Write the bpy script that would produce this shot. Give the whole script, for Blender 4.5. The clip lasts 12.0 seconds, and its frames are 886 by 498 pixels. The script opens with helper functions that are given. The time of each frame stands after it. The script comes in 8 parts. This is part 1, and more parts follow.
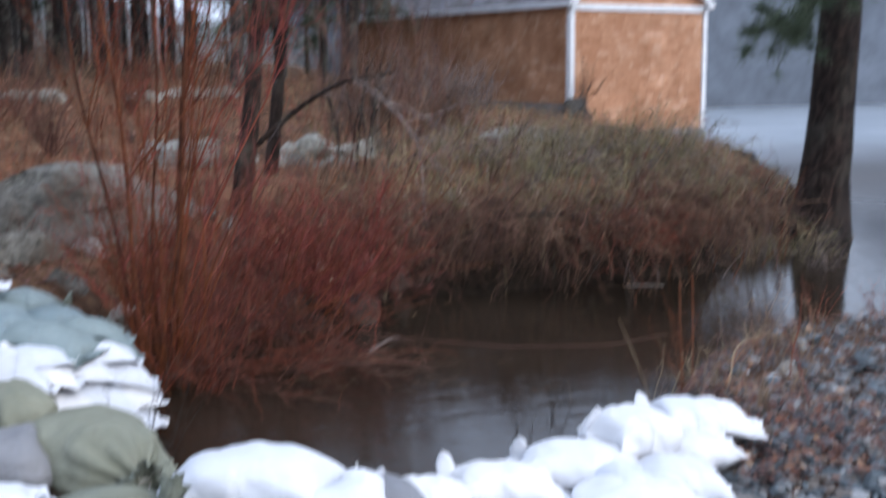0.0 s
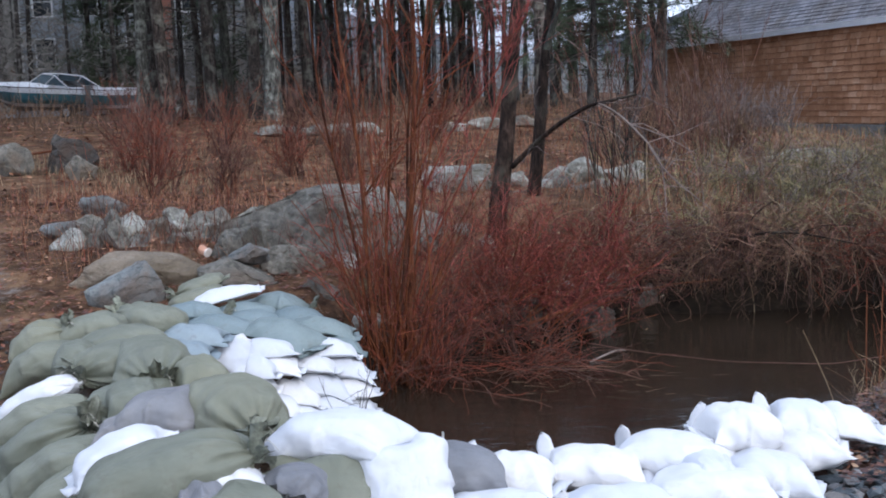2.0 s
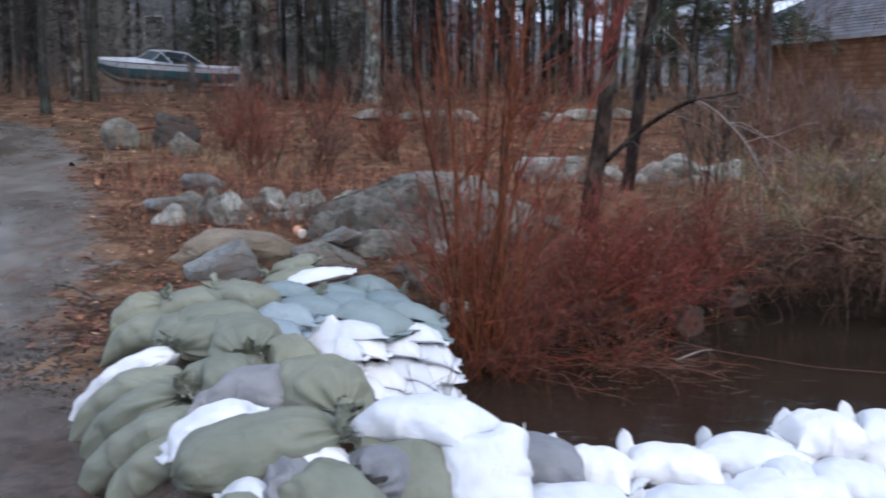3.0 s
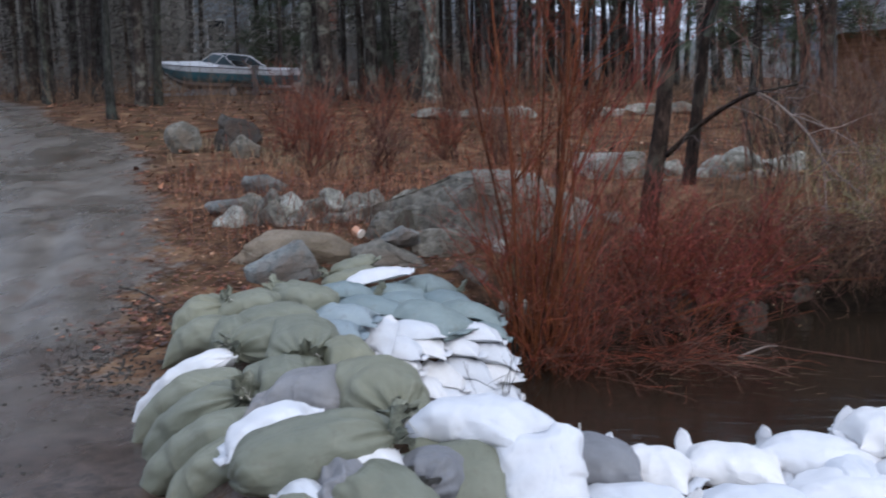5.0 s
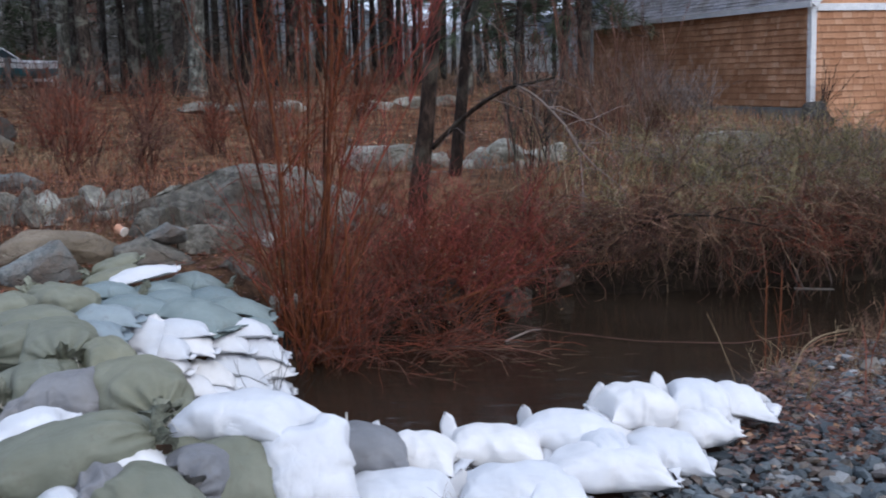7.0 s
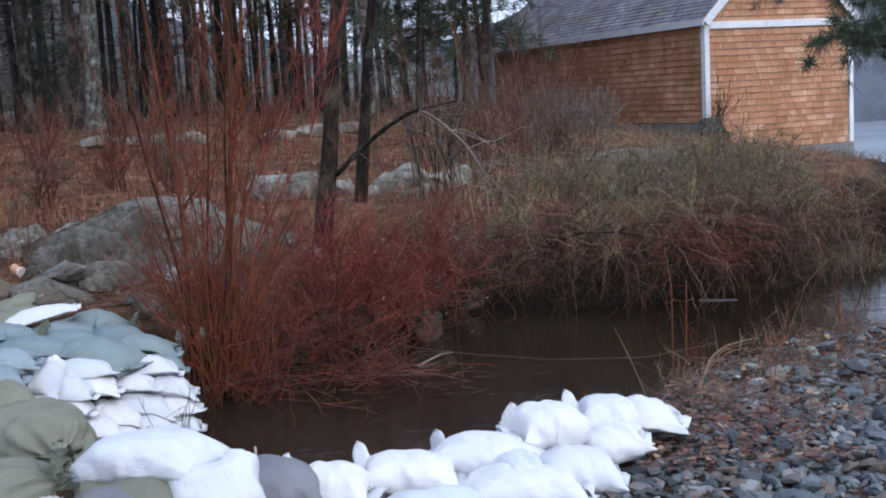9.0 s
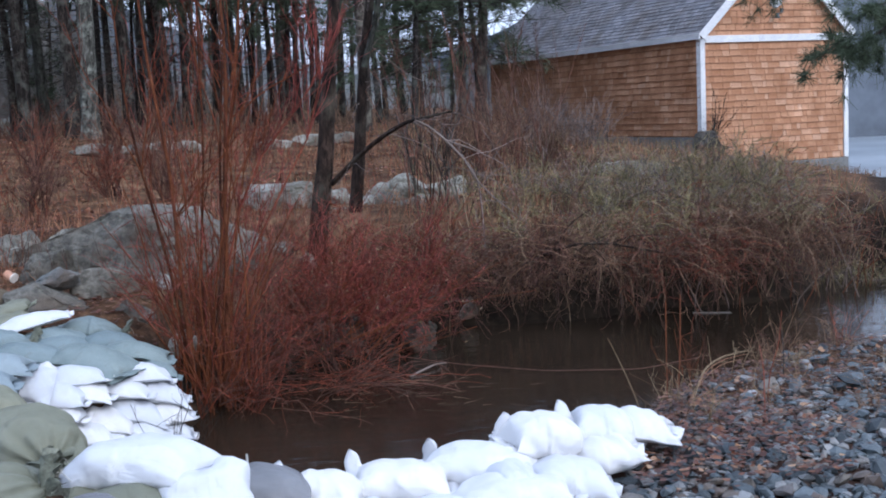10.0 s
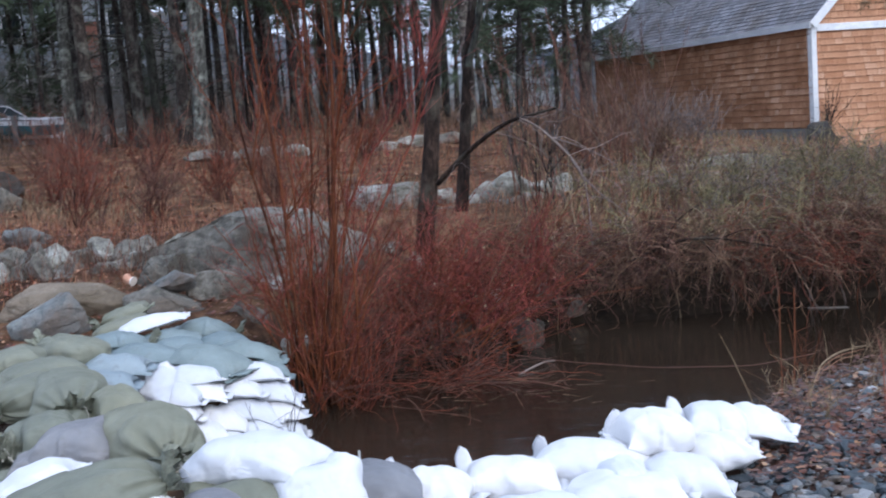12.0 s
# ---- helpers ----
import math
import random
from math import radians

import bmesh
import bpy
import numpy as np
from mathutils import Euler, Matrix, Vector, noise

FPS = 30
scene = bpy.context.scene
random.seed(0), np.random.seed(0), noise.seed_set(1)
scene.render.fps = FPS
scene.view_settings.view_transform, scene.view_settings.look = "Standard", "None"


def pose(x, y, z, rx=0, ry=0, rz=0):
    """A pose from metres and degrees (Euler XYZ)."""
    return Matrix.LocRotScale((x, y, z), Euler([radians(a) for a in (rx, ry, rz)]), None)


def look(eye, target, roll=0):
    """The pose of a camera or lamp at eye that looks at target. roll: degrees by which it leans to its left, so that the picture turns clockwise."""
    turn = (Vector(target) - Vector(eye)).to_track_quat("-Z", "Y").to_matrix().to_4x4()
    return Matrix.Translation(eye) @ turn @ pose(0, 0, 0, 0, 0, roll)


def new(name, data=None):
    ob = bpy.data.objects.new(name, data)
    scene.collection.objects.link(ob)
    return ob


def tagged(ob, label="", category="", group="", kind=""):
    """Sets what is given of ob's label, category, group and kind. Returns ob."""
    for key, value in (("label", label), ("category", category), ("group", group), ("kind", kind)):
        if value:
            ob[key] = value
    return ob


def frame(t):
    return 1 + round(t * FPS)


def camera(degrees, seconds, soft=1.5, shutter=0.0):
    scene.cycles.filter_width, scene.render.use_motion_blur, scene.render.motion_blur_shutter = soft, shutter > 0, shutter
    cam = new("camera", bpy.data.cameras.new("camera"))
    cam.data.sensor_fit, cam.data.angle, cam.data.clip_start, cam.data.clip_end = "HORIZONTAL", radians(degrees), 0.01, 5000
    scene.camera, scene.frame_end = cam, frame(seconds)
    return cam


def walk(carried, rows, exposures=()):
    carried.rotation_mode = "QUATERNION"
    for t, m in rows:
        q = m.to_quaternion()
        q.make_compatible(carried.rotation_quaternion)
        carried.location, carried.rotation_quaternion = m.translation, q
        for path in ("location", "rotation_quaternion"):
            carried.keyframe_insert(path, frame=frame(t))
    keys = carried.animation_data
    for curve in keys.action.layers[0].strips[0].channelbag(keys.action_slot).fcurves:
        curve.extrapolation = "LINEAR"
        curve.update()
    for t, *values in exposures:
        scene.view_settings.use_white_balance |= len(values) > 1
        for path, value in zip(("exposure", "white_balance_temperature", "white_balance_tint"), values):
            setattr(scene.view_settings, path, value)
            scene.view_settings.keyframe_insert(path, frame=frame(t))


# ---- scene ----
cam = camera(42.68, 12.0, 1.9, 0.3)
PATH = [
    (0, pose(-0.976, 0.734, 1.631, 80.705, 0.485, -15.731)),
    (0.1, pose(-0.913, 0.685, 1.621, 78.721, 1.022, -14.088)),
    (0.2, pose(-0.849, 0.637, 1.611, 78.839, 1.714, -13.057)),
    (0.3, pose(-0.786, 0.588, 1.601, 78.199, 2.327, -12.798)),
    (0.4, pose(-0.722, 0.539, 1.591, 79.822, 1.639, -11.697)),
    (0.5, pose(-0.659, 0.490, 1.581, 81.046, 1.524, -11.068)),
    (0.6, pose(-0.587, 0.444, 1.549, 81.583, -2.373, -11.514)),
    (0.7, pose(-0.516, 0.398, 1.517, 80.241, -3.379, -11.020)),
    (0.8, pose(-0.467, 0.346, 1.530, 79.327, -3.180, -10.470)),
    (0.9, pose(-0.419, 0.294, 1.542, 79.930, -2.503, -9.267)),
    (1, pose(-0.370, 0.241, 1.555, 80.435, -3.149, -8.490)),
    (1.1, pose(-0.322, 0.221, 1.545, 78.180, -1.569, -7.859)),
    (1.2, pose(-0.275, 0.200, 1.536, 77.041, -2.248, -6.986)),
    (1.3, pose(-0.236, 0.188, 1.558, 77.629, 0.912, -6.289)),
    (1.4, pose(-0.198, 0.176, 1.580, 79.999, 2.793, -5.410)),
    (1.5, pose(-0.159, 0.165, 1.603, 81.601, 1.084, -5.108)),
    (1.7, pose(-0.129, 0.132, 1.587, 80.467, -1.257, -1.635)),
    (1.8, pose(-0.114, 0.116, 1.579, 81.912, 0.214, -0.062)),
    (2, pose(-0.085, 0.084, 1.563, 82.622, 2.372, 1.599)),
    (2.2, pose(-0.068, 0.066, 1.568, 80.679, 0.823, 0.234)),
    (2.3, pose(-0.060, 0.057, 1.571, 80.390, 0.794, 0.110)),
    (2.5, pose(-0.043, 0.039, 1.576, 81.189, 0.507, 1.447)),
    (2.7, pose(-0.057, 0.026, 1.583, 80.878, 0.799, 2.632)),
    (2.8, pose(-0.063, 0.019, 1.587, 81.439, 0.257, 4.164)),
    (3, pose(-0.077, 0.005, 1.595, 82.075, 0.424, 6.470)),
    (3.2, pose(-0.081, 0.008, 1.572, 81.879, 0.472, 9.522)),
    (4.8, pose(-0.048, 0.024, 1.605, 81.576, 1.470, 11.360)),
    (5, pose(-0.034, 0.019, 1.606, 81.985, 1.655, 9.531)),
    (5.2, pose(-0.020, 0.012, 1.604, 82.416, 1.156, 8.000)),
    (5.5, pose(0.000, 0.002, 1.600, 83.080, 1.310, 4.396)),
    (5.7, pose(0.007, 0.002, 1.605, 82.900, 1.843, 3.273)),
    (5.8, pose(0.010, 0.003, 1.607, 83.000, 2.300, 2.900)),
    (6, pose(0.016, 0.003, 1.611, 81.238, 3.384, 1.913)),
    (6.2, pose(0.010, 0.002, 1.607, 80.677, 2.337, 0.653)),
    (6.3, pose(0.006, 0.001, 1.604, 80.798, 1.933, 0.292)),
    (6.5, pose(0.000, -0.000, 1.600, 81.469, 1.650, -0.000)),
    (6.7, pose(0.010, 0.001, 1.599, 81.144, 1.419, -0.311)),
    (6.8, pose(0.015, 0.002, 1.598, 81.361, 1.837, -0.860)),
    (7, pose(0.025, 0.003, 1.597, 81.367, 1.629, -1.838)),
    (7.2, pose(0.036, 0.010, 1.593, 81.995, 2.104, -3.419)),
    (7.3, pose(0.042, 0.013, 1.591, 82.219, 2.006, -3.924)),
    (7.5, pose(0.053, 0.019, 1.587, 82.414, 2.482, -5.163)),
    (7.7, pose(0.052, 0.021, 1.587, 82.356, 2.284, -5.814)),
    (9.5, pose(0.048, 0.046, 1.586, 82.603, 3.461, -6.818)),
    (9.7, pose(0.049, 0.046, 1.580, 82.762, 3.225, -6.721)),
    (9.8, pose(0.050, 0.046, 1.578, 82.850, 3.467, -6.841)),
    (10, pose(0.051, 0.046, 1.573, 83.020, 2.730, -6.853)),
    (10.2, pose(0.049, 0.049, 1.571, 82.759, 2.453, -7.058)),
    (10.3, pose(0.048, 0.050, 1.570, 82.782, 2.311, -7.068)),
    (10.5, pose(0.047, 0.053, 1.567, 83.121, 2.974, -7.374)),
    (10.7, pose(0.028, 0.055, 1.561, 82.425, 1.059, -6.455)),
    (10.8, pose(0.018, 0.056, 1.558, 82.063, 2.468, -5.792)),
    (11, pose(-0.001, 0.057, 1.552, 81.360, 2.956, -3.631)),
    (11.2, pose(0.006, 0.051, 1.561, 82.232, 4.251, -0.633)),
    (11.3, pose(0.009, 0.048, 1.565, 82.234, 4.201, -0.444)),
    (11.5, pose(0.015, 0.043, 1.574, 81.885, 3.650, -0.961)),
    (11.7, pose(0.028, 0.038, 1.571, 82.943, 3.565, -0.541)),
    (11.8, pose(0.035, 0.036, 1.569, 82.932, 3.636, -0.615)),
    (12, pose(0.048, 0.032, 1.566, 83.305, 4.273, -1.612)),
]
walk(cam, PATH, [(0.0, 0.72, 5860, 12), (1.5, 0.68, 5840, 12), (3.0, 0.62, 5800, 13), (5.5, 0.34, 5900, 12), (7.5, 0.34, 5900, 12), (10.5, 0.68, 5580, 12), (12.0, 0.71, 5680, 12)])

# ---- overcast daylight ----
world = bpy.data.worlds.new("world")
scene.world = world
world.use_nodes = True
wt = world.node_tree
sky = wt.nodes.new("ShaderNodeTexSky")
sky.sky_type = "NISHITA"
sky.sun_disc = False
sky.sun_elevation = radians(38)
sky.sun_rotation = radians(150)
sky.air_density, sky.dust_density, sky.ozone_density = 1.6, 6.0, 2.0
veil = wt.nodes.new("ShaderNodeMixRGB")          # the cloud sheet over the sky
veil.inputs["Fac"].default_value = 0.8
veil.inputs["Color2"].default_value = (6.6, 7.4, 8.9, 1)
wt.links.new(sky.outputs[0], veil.inputs["Color1"])
wt.links.new(veil.outputs[0], wt.nodes["Background"].inputs["Color"])
wt.nodes["Background"].inputs["Strength"].default_value = 0.120
sun = new("sun", bpy.data.lights.new("sun", "SUN"))
sun.data.energy, sun.data.angle, sun.data.color = 1.05, radians(45), (1.0, 0.98, 0.96)
sun.matrix_world = look((14, -16, 17), (0, 0, 0))

# ---- materials ----
def mat(name, rough=0.8, metal=0.0, spec=0.5):
    m = bpy.data.materials.new(name)
    m.use_nodes = True
    b = m.node_tree.nodes["Principled BSDF"]
    b.inputs["Roughness"].default_value, b.inputs["Metallic"].default_value = rough, metal
    b.inputs["Specular IOR Level"].default_value = spec
    return m, m.node_tree, b


def node(nt, kind, **inputs):
    n = nt.nodes.new(kind)
    for k, v in inputs.items():
        n.inputs[k.replace("_", " ")].default_value = v
    return n


def coords(nt, scale=(1, 1, 1), space="Object"):
    tc = nt.nodes.new("ShaderNodeTexCoord")
    mp = nt.nodes.new("ShaderNodeMapping")
    mp.inputs["Scale"].default_value = scale
    nt.links.new(tc.outputs[space], mp.inputs["Vector"])
    return mp.outputs[0]


def noise_tex(nt, vec, scale, detail=4.0, rough=0.6, warp=0.0):
    n = node(nt, "ShaderNodeTexNoise", Scale=scale, Detail=detail, Roughness=rough, Distortion=warp)
    nt.links.new(vec, n.inputs["Vector"])
    return n.outputs["Fac"]


def ramp(nt, fac, *stops):
    r = nt.nodes.new("ShaderNodeValToRGB")
    e = r.color_ramp.elements
    while len(e) < len(stops):
        e.new(0.5)
    for k, (p, c) in enumerate(stops):
        e[k].position, e[k].color = p, (*c, 1)
    nt.links.new(fac, r.inputs["Fac"])
    return r.outputs["Color"]


def blend(nt, a, b, fac, mode="MIX"):
    m = nt.nodes.new("ShaderNodeMixRGB")
    m.blend_type = mode
    for sock, v in (("Color1", a), ("Color2", b), ("Fac", fac)):
        if isinstance(v, (int, float)):
            m.inputs[sock].default_value = v if sock == "Fac" else (v, v, v, 1)
        elif isinstance(v, tuple):
            m.inputs[sock].default_value = (*v, 1)
        else:
            nt.links.new(v, m.inputs[sock])
    return m.outputs[0]


def relief(nt, b, height, strength=0.4, distance=0.02):
    n = node(nt, "ShaderNodeBump", Strength=strength, Distance=distance)
    nt.links.new(height, n.inputs["Height"])
    nt.links.new(n.outputs[0], b.inputs["Normal"])


def surface(name, c1, c2, scale=6.0, rough=0.8, bump=0.4, dist=0.01, fine=60.0, vary=0.25, stretch=(1, 1, 1), spec=0.5, space="Object"):
    """A two-scale mottled surface whose pieces differ a little from one another."""
    m, nt, b = mat(name, rough, 0.0, spec)
    v = coords(nt, stretch, space)
    big, small = noise_tex(nt, v, scale, 5), noise_tex(nt, v, fine, 3, 0.7)
    col = ramp(nt, big, (0.3, c1), (0.7, c2))
    col = blend(nt, col, ramp(nt, small, (0.25, (0.55,) * 3), (0.75, (1.25,) * 3)), 0.7, "MULTIPLY")
    if vary:
        oi = nt.nodes.new("ShaderNodeObjectInfo")
        col = blend(nt, col, ramp(nt, oi.outputs["Random"], (0.0, (1 - vary,) * 3), (1.0, (1 + vary,) * 3)), 1.0, "MULTIPLY")
    nt.links.new(col, b.inputs["Base Color"])
    if bump:
        mix = blend(nt, big, small, 0.4)
        relief(nt, b, mix, bump, dist)
    return m


def attr(nt, name):
    a = nt.nodes.new("ShaderNodeAttribute")
    a.attribute_name = name
    return a.outputs["Fac"]


def ground_material():
    m, nt, b = mat("wet_ground", 0.75, 0.0, 0.3)
    v = coords(nt)
    n1, n2, n3 = noise_tex(nt, v, 0.7, 6), noise_tex(nt, v, 9, 5, 0.7), noise_tex(nt, v, 55, 3, 0.7)
    n4 = noise_tex(nt, v, 2.6, 5, 0.65)
    litter = blend(nt, ramp(nt, n2, (0.3, (0.036, 0.021, 0.015)), (0.5, (0.120, 0.062, 0.037)), (0.72, (0.24, 0.140, 0.082))),
                   ramp(nt, n4, (0.38, (0.058, 0.038, 0.027)), (0.52, (0.165, 0.090, 0.050)), (0.68, (0.34, 0.220, 0.125))), 0.55)
    litter = blend(nt, litter,
                   ramp(nt, n3, (0.2, (0.35,) * 3), (0.8, (1.3,) * 3)), 0.8, "MULTIPLY")
    litter = blend(nt, litter, ramp(nt, noise_tex(nt, v, 1.3, 5, 0.65), (0.34, (0.50, 0.47, 0.45)), (0.58, (1.08, 1.08, 1.06))), 1.0, "MULTIPLY")
    moss = ramp(nt, n3, (0.2, (0.03, 0.032, 0.012)), (0.8, (0.11, 0.10, 0.045)))
    litter = blend(nt, litter, moss, ramp(nt, n1, (0.55, (0,) * 3), (0.75, (0.55,) * 3)))
    rut = noise_tex(nt, coords(nt, (1.0, 0.55, 1.0)), 3.2, 8, 0.7, 0.4)
    pool = noise_tex(nt, coords(nt, (1.0, 0.6, 1.0)), 0.8, 4, 0.6, 0.4)
    mud = blend(nt, ramp(nt, rut, (0.28, (0.080, 0.069, 0.057)), (0.46, (0.127, 0.112, 0.094)), (0.66, (0.184, 0.166, 0.142))),
                ramp(nt, pool, (0.35, (0.65, 0.60, 0.56)), (0.65, (1.15, 1.12, 1.1))), 0.85, "MULTIPLY")
    mud = blend(nt, mud, (0.095, 0.050, 0.029), ramp(nt, n4, (0.52, (0,) * 3), (0.68, (0.7,) * 3)))
    mud = blend(nt, mud,
                ramp(nt, n3, (0.2, (0.45,) * 3), (0.8, (1.35,) * 3)), 0.8, "MULTIPLY")
    mud = blend(nt, mud, ramp(nt, n2, (0.3, (0.030, 0.021, 0.017)), (0.7, (0.098, 0.070, 0.056))), attr(nt, "brown_mud"))
    gravel = ramp(nt, n3, (0.2, (0.022, 0.012, 0.009)), (0.55, (0.062, 0.034, 0.025)), (0.8, (0.11, 0.080, 0.066)))
    # dark soaked pond bed, also used to paint shade on the far bank
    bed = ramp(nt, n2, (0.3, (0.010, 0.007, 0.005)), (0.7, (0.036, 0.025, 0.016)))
    torn = node(nt, "ShaderNodeMath")
    torn.operation = "MULTIPLY_ADD"
    torn.inputs[1].default_value, torn.inputs[2].default_value = 1.5, -0.75
    nt.links.new(n2, torn.inputs[0])
    edge = nt.nodes.new("ShaderNodeMath")
    edge.operation, edge.use_clamp = "ADD", True
    nt.links.new(torn.outputs[0], edge.inputs[0])
    nt.links.new(attr(nt, "mud"), edge.inputs[1])
    muddy = ramp(nt, edge.outputs[0], (0.35, (0,) * 3), (0.65, (1,) * 3))
    col = blend(nt, litter, mud, muddy)
    col = blend(nt, col, gravel, attr(nt, "gravel"))
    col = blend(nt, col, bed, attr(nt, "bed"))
    nt.links.new(col, b.inputs["Base Color"])
    nt.links.new(blend(nt, 0.08, 0.25, muddy), b.inputs["Specular IOR Level"])
    wet = blend(nt, 0.85, ramp(nt, pool, (0.38, (0.20,) * 3), (0.62, (0.38,) * 3)), muddy)
    nt.links.new(wet, b.inputs["Roughness"])
    relief(nt, b, blend(nt, blend(nt, n2, n3, 0.5), blend(nt, blend(nt, 0.5, rut, 0.07), n3, 0.10), muddy), 0.7, 0.04)
    return m


def water_material():
    m, nt, b = mat("brown_water", 0.03)
    v = coords(nt)
    b.inputs["IOR"].default_value = 1.33
    col = ramp(nt, noise_tex(nt, v, 0.5, 3), (0.3, (0.013, 0.009, 0.006)), (0.7, (0.031, 0.021, 0.014)))
    far_pale = ramp(nt, noise_tex(nt, v, 0.22, 5, 0.65), (0.3, (0.17, 0.195, 0.22)), (0.7, (0.31, 0.34, 0.37)))
    nt.links.new(blend(nt, col, far_pale, attr(nt, "far_pale")), b.inputs["Base Color"])
    nt.links.new(ramp(nt, attr(nt, "riffle"), (0.0, (0.03,) * 3), (1.0, (0.42,) * 3)), b.inputs["Roughness"])
    w = coords(nt, (1.0, 2.6, 1.0))
    relief(nt, b, blend(nt, noise_tex(nt, w, 2.2, 3, 0.5, 0.6), noise_tex(nt, w, 11, 2), 0.25), 0.35, 0.02)
    return m


GROUND, WATER = ground_material(), water_material()

# ---- the lie of the land ----
WATER_Z = -0.60


def smooth(a, b, x):
    t = np.clip((np.asarray(x, float) - a) / (b - a), 0, 1)
    return t * t * (3 - 2 * t)


def wave(x, y, s, seed=0.0):
    """A cheap smooth unevenness, about -1 to 1."""
    return (np.sin(x * s + 1.3 * seed) * np.cos(y * s * 0.87 + seed) + 0.6 * np.sin((x + y) * s * 1.7 + 2.1 * seed)
            + 0.4 * np.cos((x - 1.4 * y) * s * 2.9 + seed)) / 2


def pond_edge(x, y):
    """Metres into the water (positive) or up the bank (negative)."""
    x, y = np.asarray(x, float), np.asarray(y, float)
    near = y - np.interp(x, [-5, 0, 1.2, 1.7, 2.2, 2.7, 3.5, 4.2, 6, 10, 20, 60], [4.9, 4.9, 5.4, 6.1, 6.95, 7.5, 7.95, 8.1, 8.3, 8.0, 5.0, -6.0]) - 0.12 * wave(x, y, 2.3, 7)
    far = 11.40 + 0.22 * wave(x, y, 1.1, 2) + 2.0 * smooth(4.6, 6.9, x) - y
    lake = (x - (np.interp(y, [-20, 13, 22, 27, 32, 40, 60], [-8.8, 7.7, 12.1, 14.5, 14.2, 12.8, 11.5]) + 0.25 * wave(x, y, 0.35, 4))) * 0.8
    far = np.maximum(far, lake)
    left = x - np.interp(y, [0, 7.6, 8.2, 9.0, 10.5, 11.4], [-1.6, -1.6, -1.0, -0.85, 0.2, 0.75])
    shore = 76 - 25 * smooth(8, 17, x) + 1.5 * wave(x, y, 0.06, 1) - y
    return np.minimum(np.minimum(near, np.minimum(far, left)), shore)


def heap(x, y):
    """The packed core under the ridge of the dam."""
    mid = np.interp(y, [3.2, 4.2, 5.6, 6.6, 8.6], [-1.0, -1.35, -2.0, -2.25, -2.0])
    top = np.interp(y, [3.0, 3.6, 4.2, 8.4, 9.0], [0.0, 0.12, 0.26, 0.12, 0.0])
    return top * (1 - smooth(0.20, 0.62, np.abs(x - mid)))


LANE_Y = [0, 5, 6.75, 8, 9.9, 12.15, 13.5, 18.7, 20, 22, 42, 50]


def lane_half(y):
    """Half the width of the muddy track."""
    return np.interp(y, LANE_Y, [2.5, 2.5, 2.5, 2.5, 2.5, 2.5, 2.6, 2.75, 2.75, 2.25, 1.6, 1.5])


def lane_mid(y):
    """The middle of the track, which swings west round the boulders and up into the wood."""
    return np.interp(y, LANE_Y, [-2.6, -2.9, -3.2, -3.6, -4.4, -5.3, -5.9, -8.5, -9.4, -11.6, -25, -32]) - lane_half(y)


def land(x, y):
    """Height of the ground."""
    x, y = np.asarray(x, float), np.asarray(y, float)
    z = -0.10 + 0.02 * wave(x, y, 1.9, 1)
    back = smooth(7.0, 13.0, y) * 0.55 + smooth(12.0, 28.0, y) * 0.85 + smooth(28.0, 60.0, y) * 0.45
    west = 1.0 - 0.62 * smooth(1.0, 9.0, x - 0.10 * (y - 12))
    z = z + back * west + 0.05 * wave(x, y, 0.9, 3) * smooth(8, 12, y) * (1 - smooth(9, 12, x))
    z = z - 0.42 * smooth(6.0, 8.5, x) * smooth(22, 26, y) * (1 - smooth(34, 40, y))
    z = z - 0.62 * smooth(9.8, 14.5, x - 0.08 * (y - 26)) * smooth(14, 24, y)
    z = z - 0.16 * smooth(4.2, 8.2, y) * smooth(0.8, 2.0, x) * (1 - smooth(9, 11, y))
    z = z + 0.012 * (-x - 2) * smooth(2, 12, -x) * smooth(8, 12, y)
    z = z + 2.6 * smooth(49, 66, y) * smooth(2, 14, -x)
    z = z - 0.30 * smooth(7.2, 7.7, y) * (1 - smooth(8.7, 9.2, y)) * smooth(-2.5, -2.1, x) * (1 - smooth(-0.8, -0.3, x))
    z = z - 0.28 * np.exp(-(((x + 16.2) / 3.2) ** 4) - ((y - 43.6) / 3.4) ** 4)
    e = pond_edge(x, y)
    rise = np.clip(-e, 0, 4)
    bank = WATER_Z + 0.06 + rise * (0.75 - 0.45 * smooth(17, 22, y) + 0.55 * smooth(9.3, 10.2, y) * (1 - smooth(13, 16, y)) * smooth(0.2, 1.0, x))
    z = np.where(e > -4, np.minimum(z, bank), z)
    bed = WATER_Z - 0.05 - 0.5 * smooth(0, 1.6, e)
    z = np.where(e > 0, np.minimum(z, bed + 0.11 * (1 - smooth(0, 0.25, e))), z)
    off = x - lane_mid(y) - 0.9
    ruts = np.exp(-((np.abs(off + 0.10) - 0.55 + 0.10 * wave(x, y, 1.1, 8)) / 0.16) ** 2)
    z = z - 0.055 * ruts * smooth(5, 7, y) * (1 - smooth(26, 34, y)) * (0.7 + 0.3 * wave(x, y, 1.7, 9))
    worn = smooth(lane_half(y) - 0.45, lane_half(y) + 0.45, np.abs(x - lane_mid(y)))
    z = z + (0.003 + 0.009 * worn) * wave(x, y, 6.5, 4) * (x < -1.5) * (y < 16) + (0.004 + 0.018 * worn) * (wave(x, y, 3.7, 2) + 0.6 * wave(x, y, 8.3, 5)) * smooth(8.5, 10, y) * (1 - smooth(20, 26, y))
    return z + heap(x, y)


def ground_z(x, y):
    return float(land(np.array([x]), np.array([y]))[0])


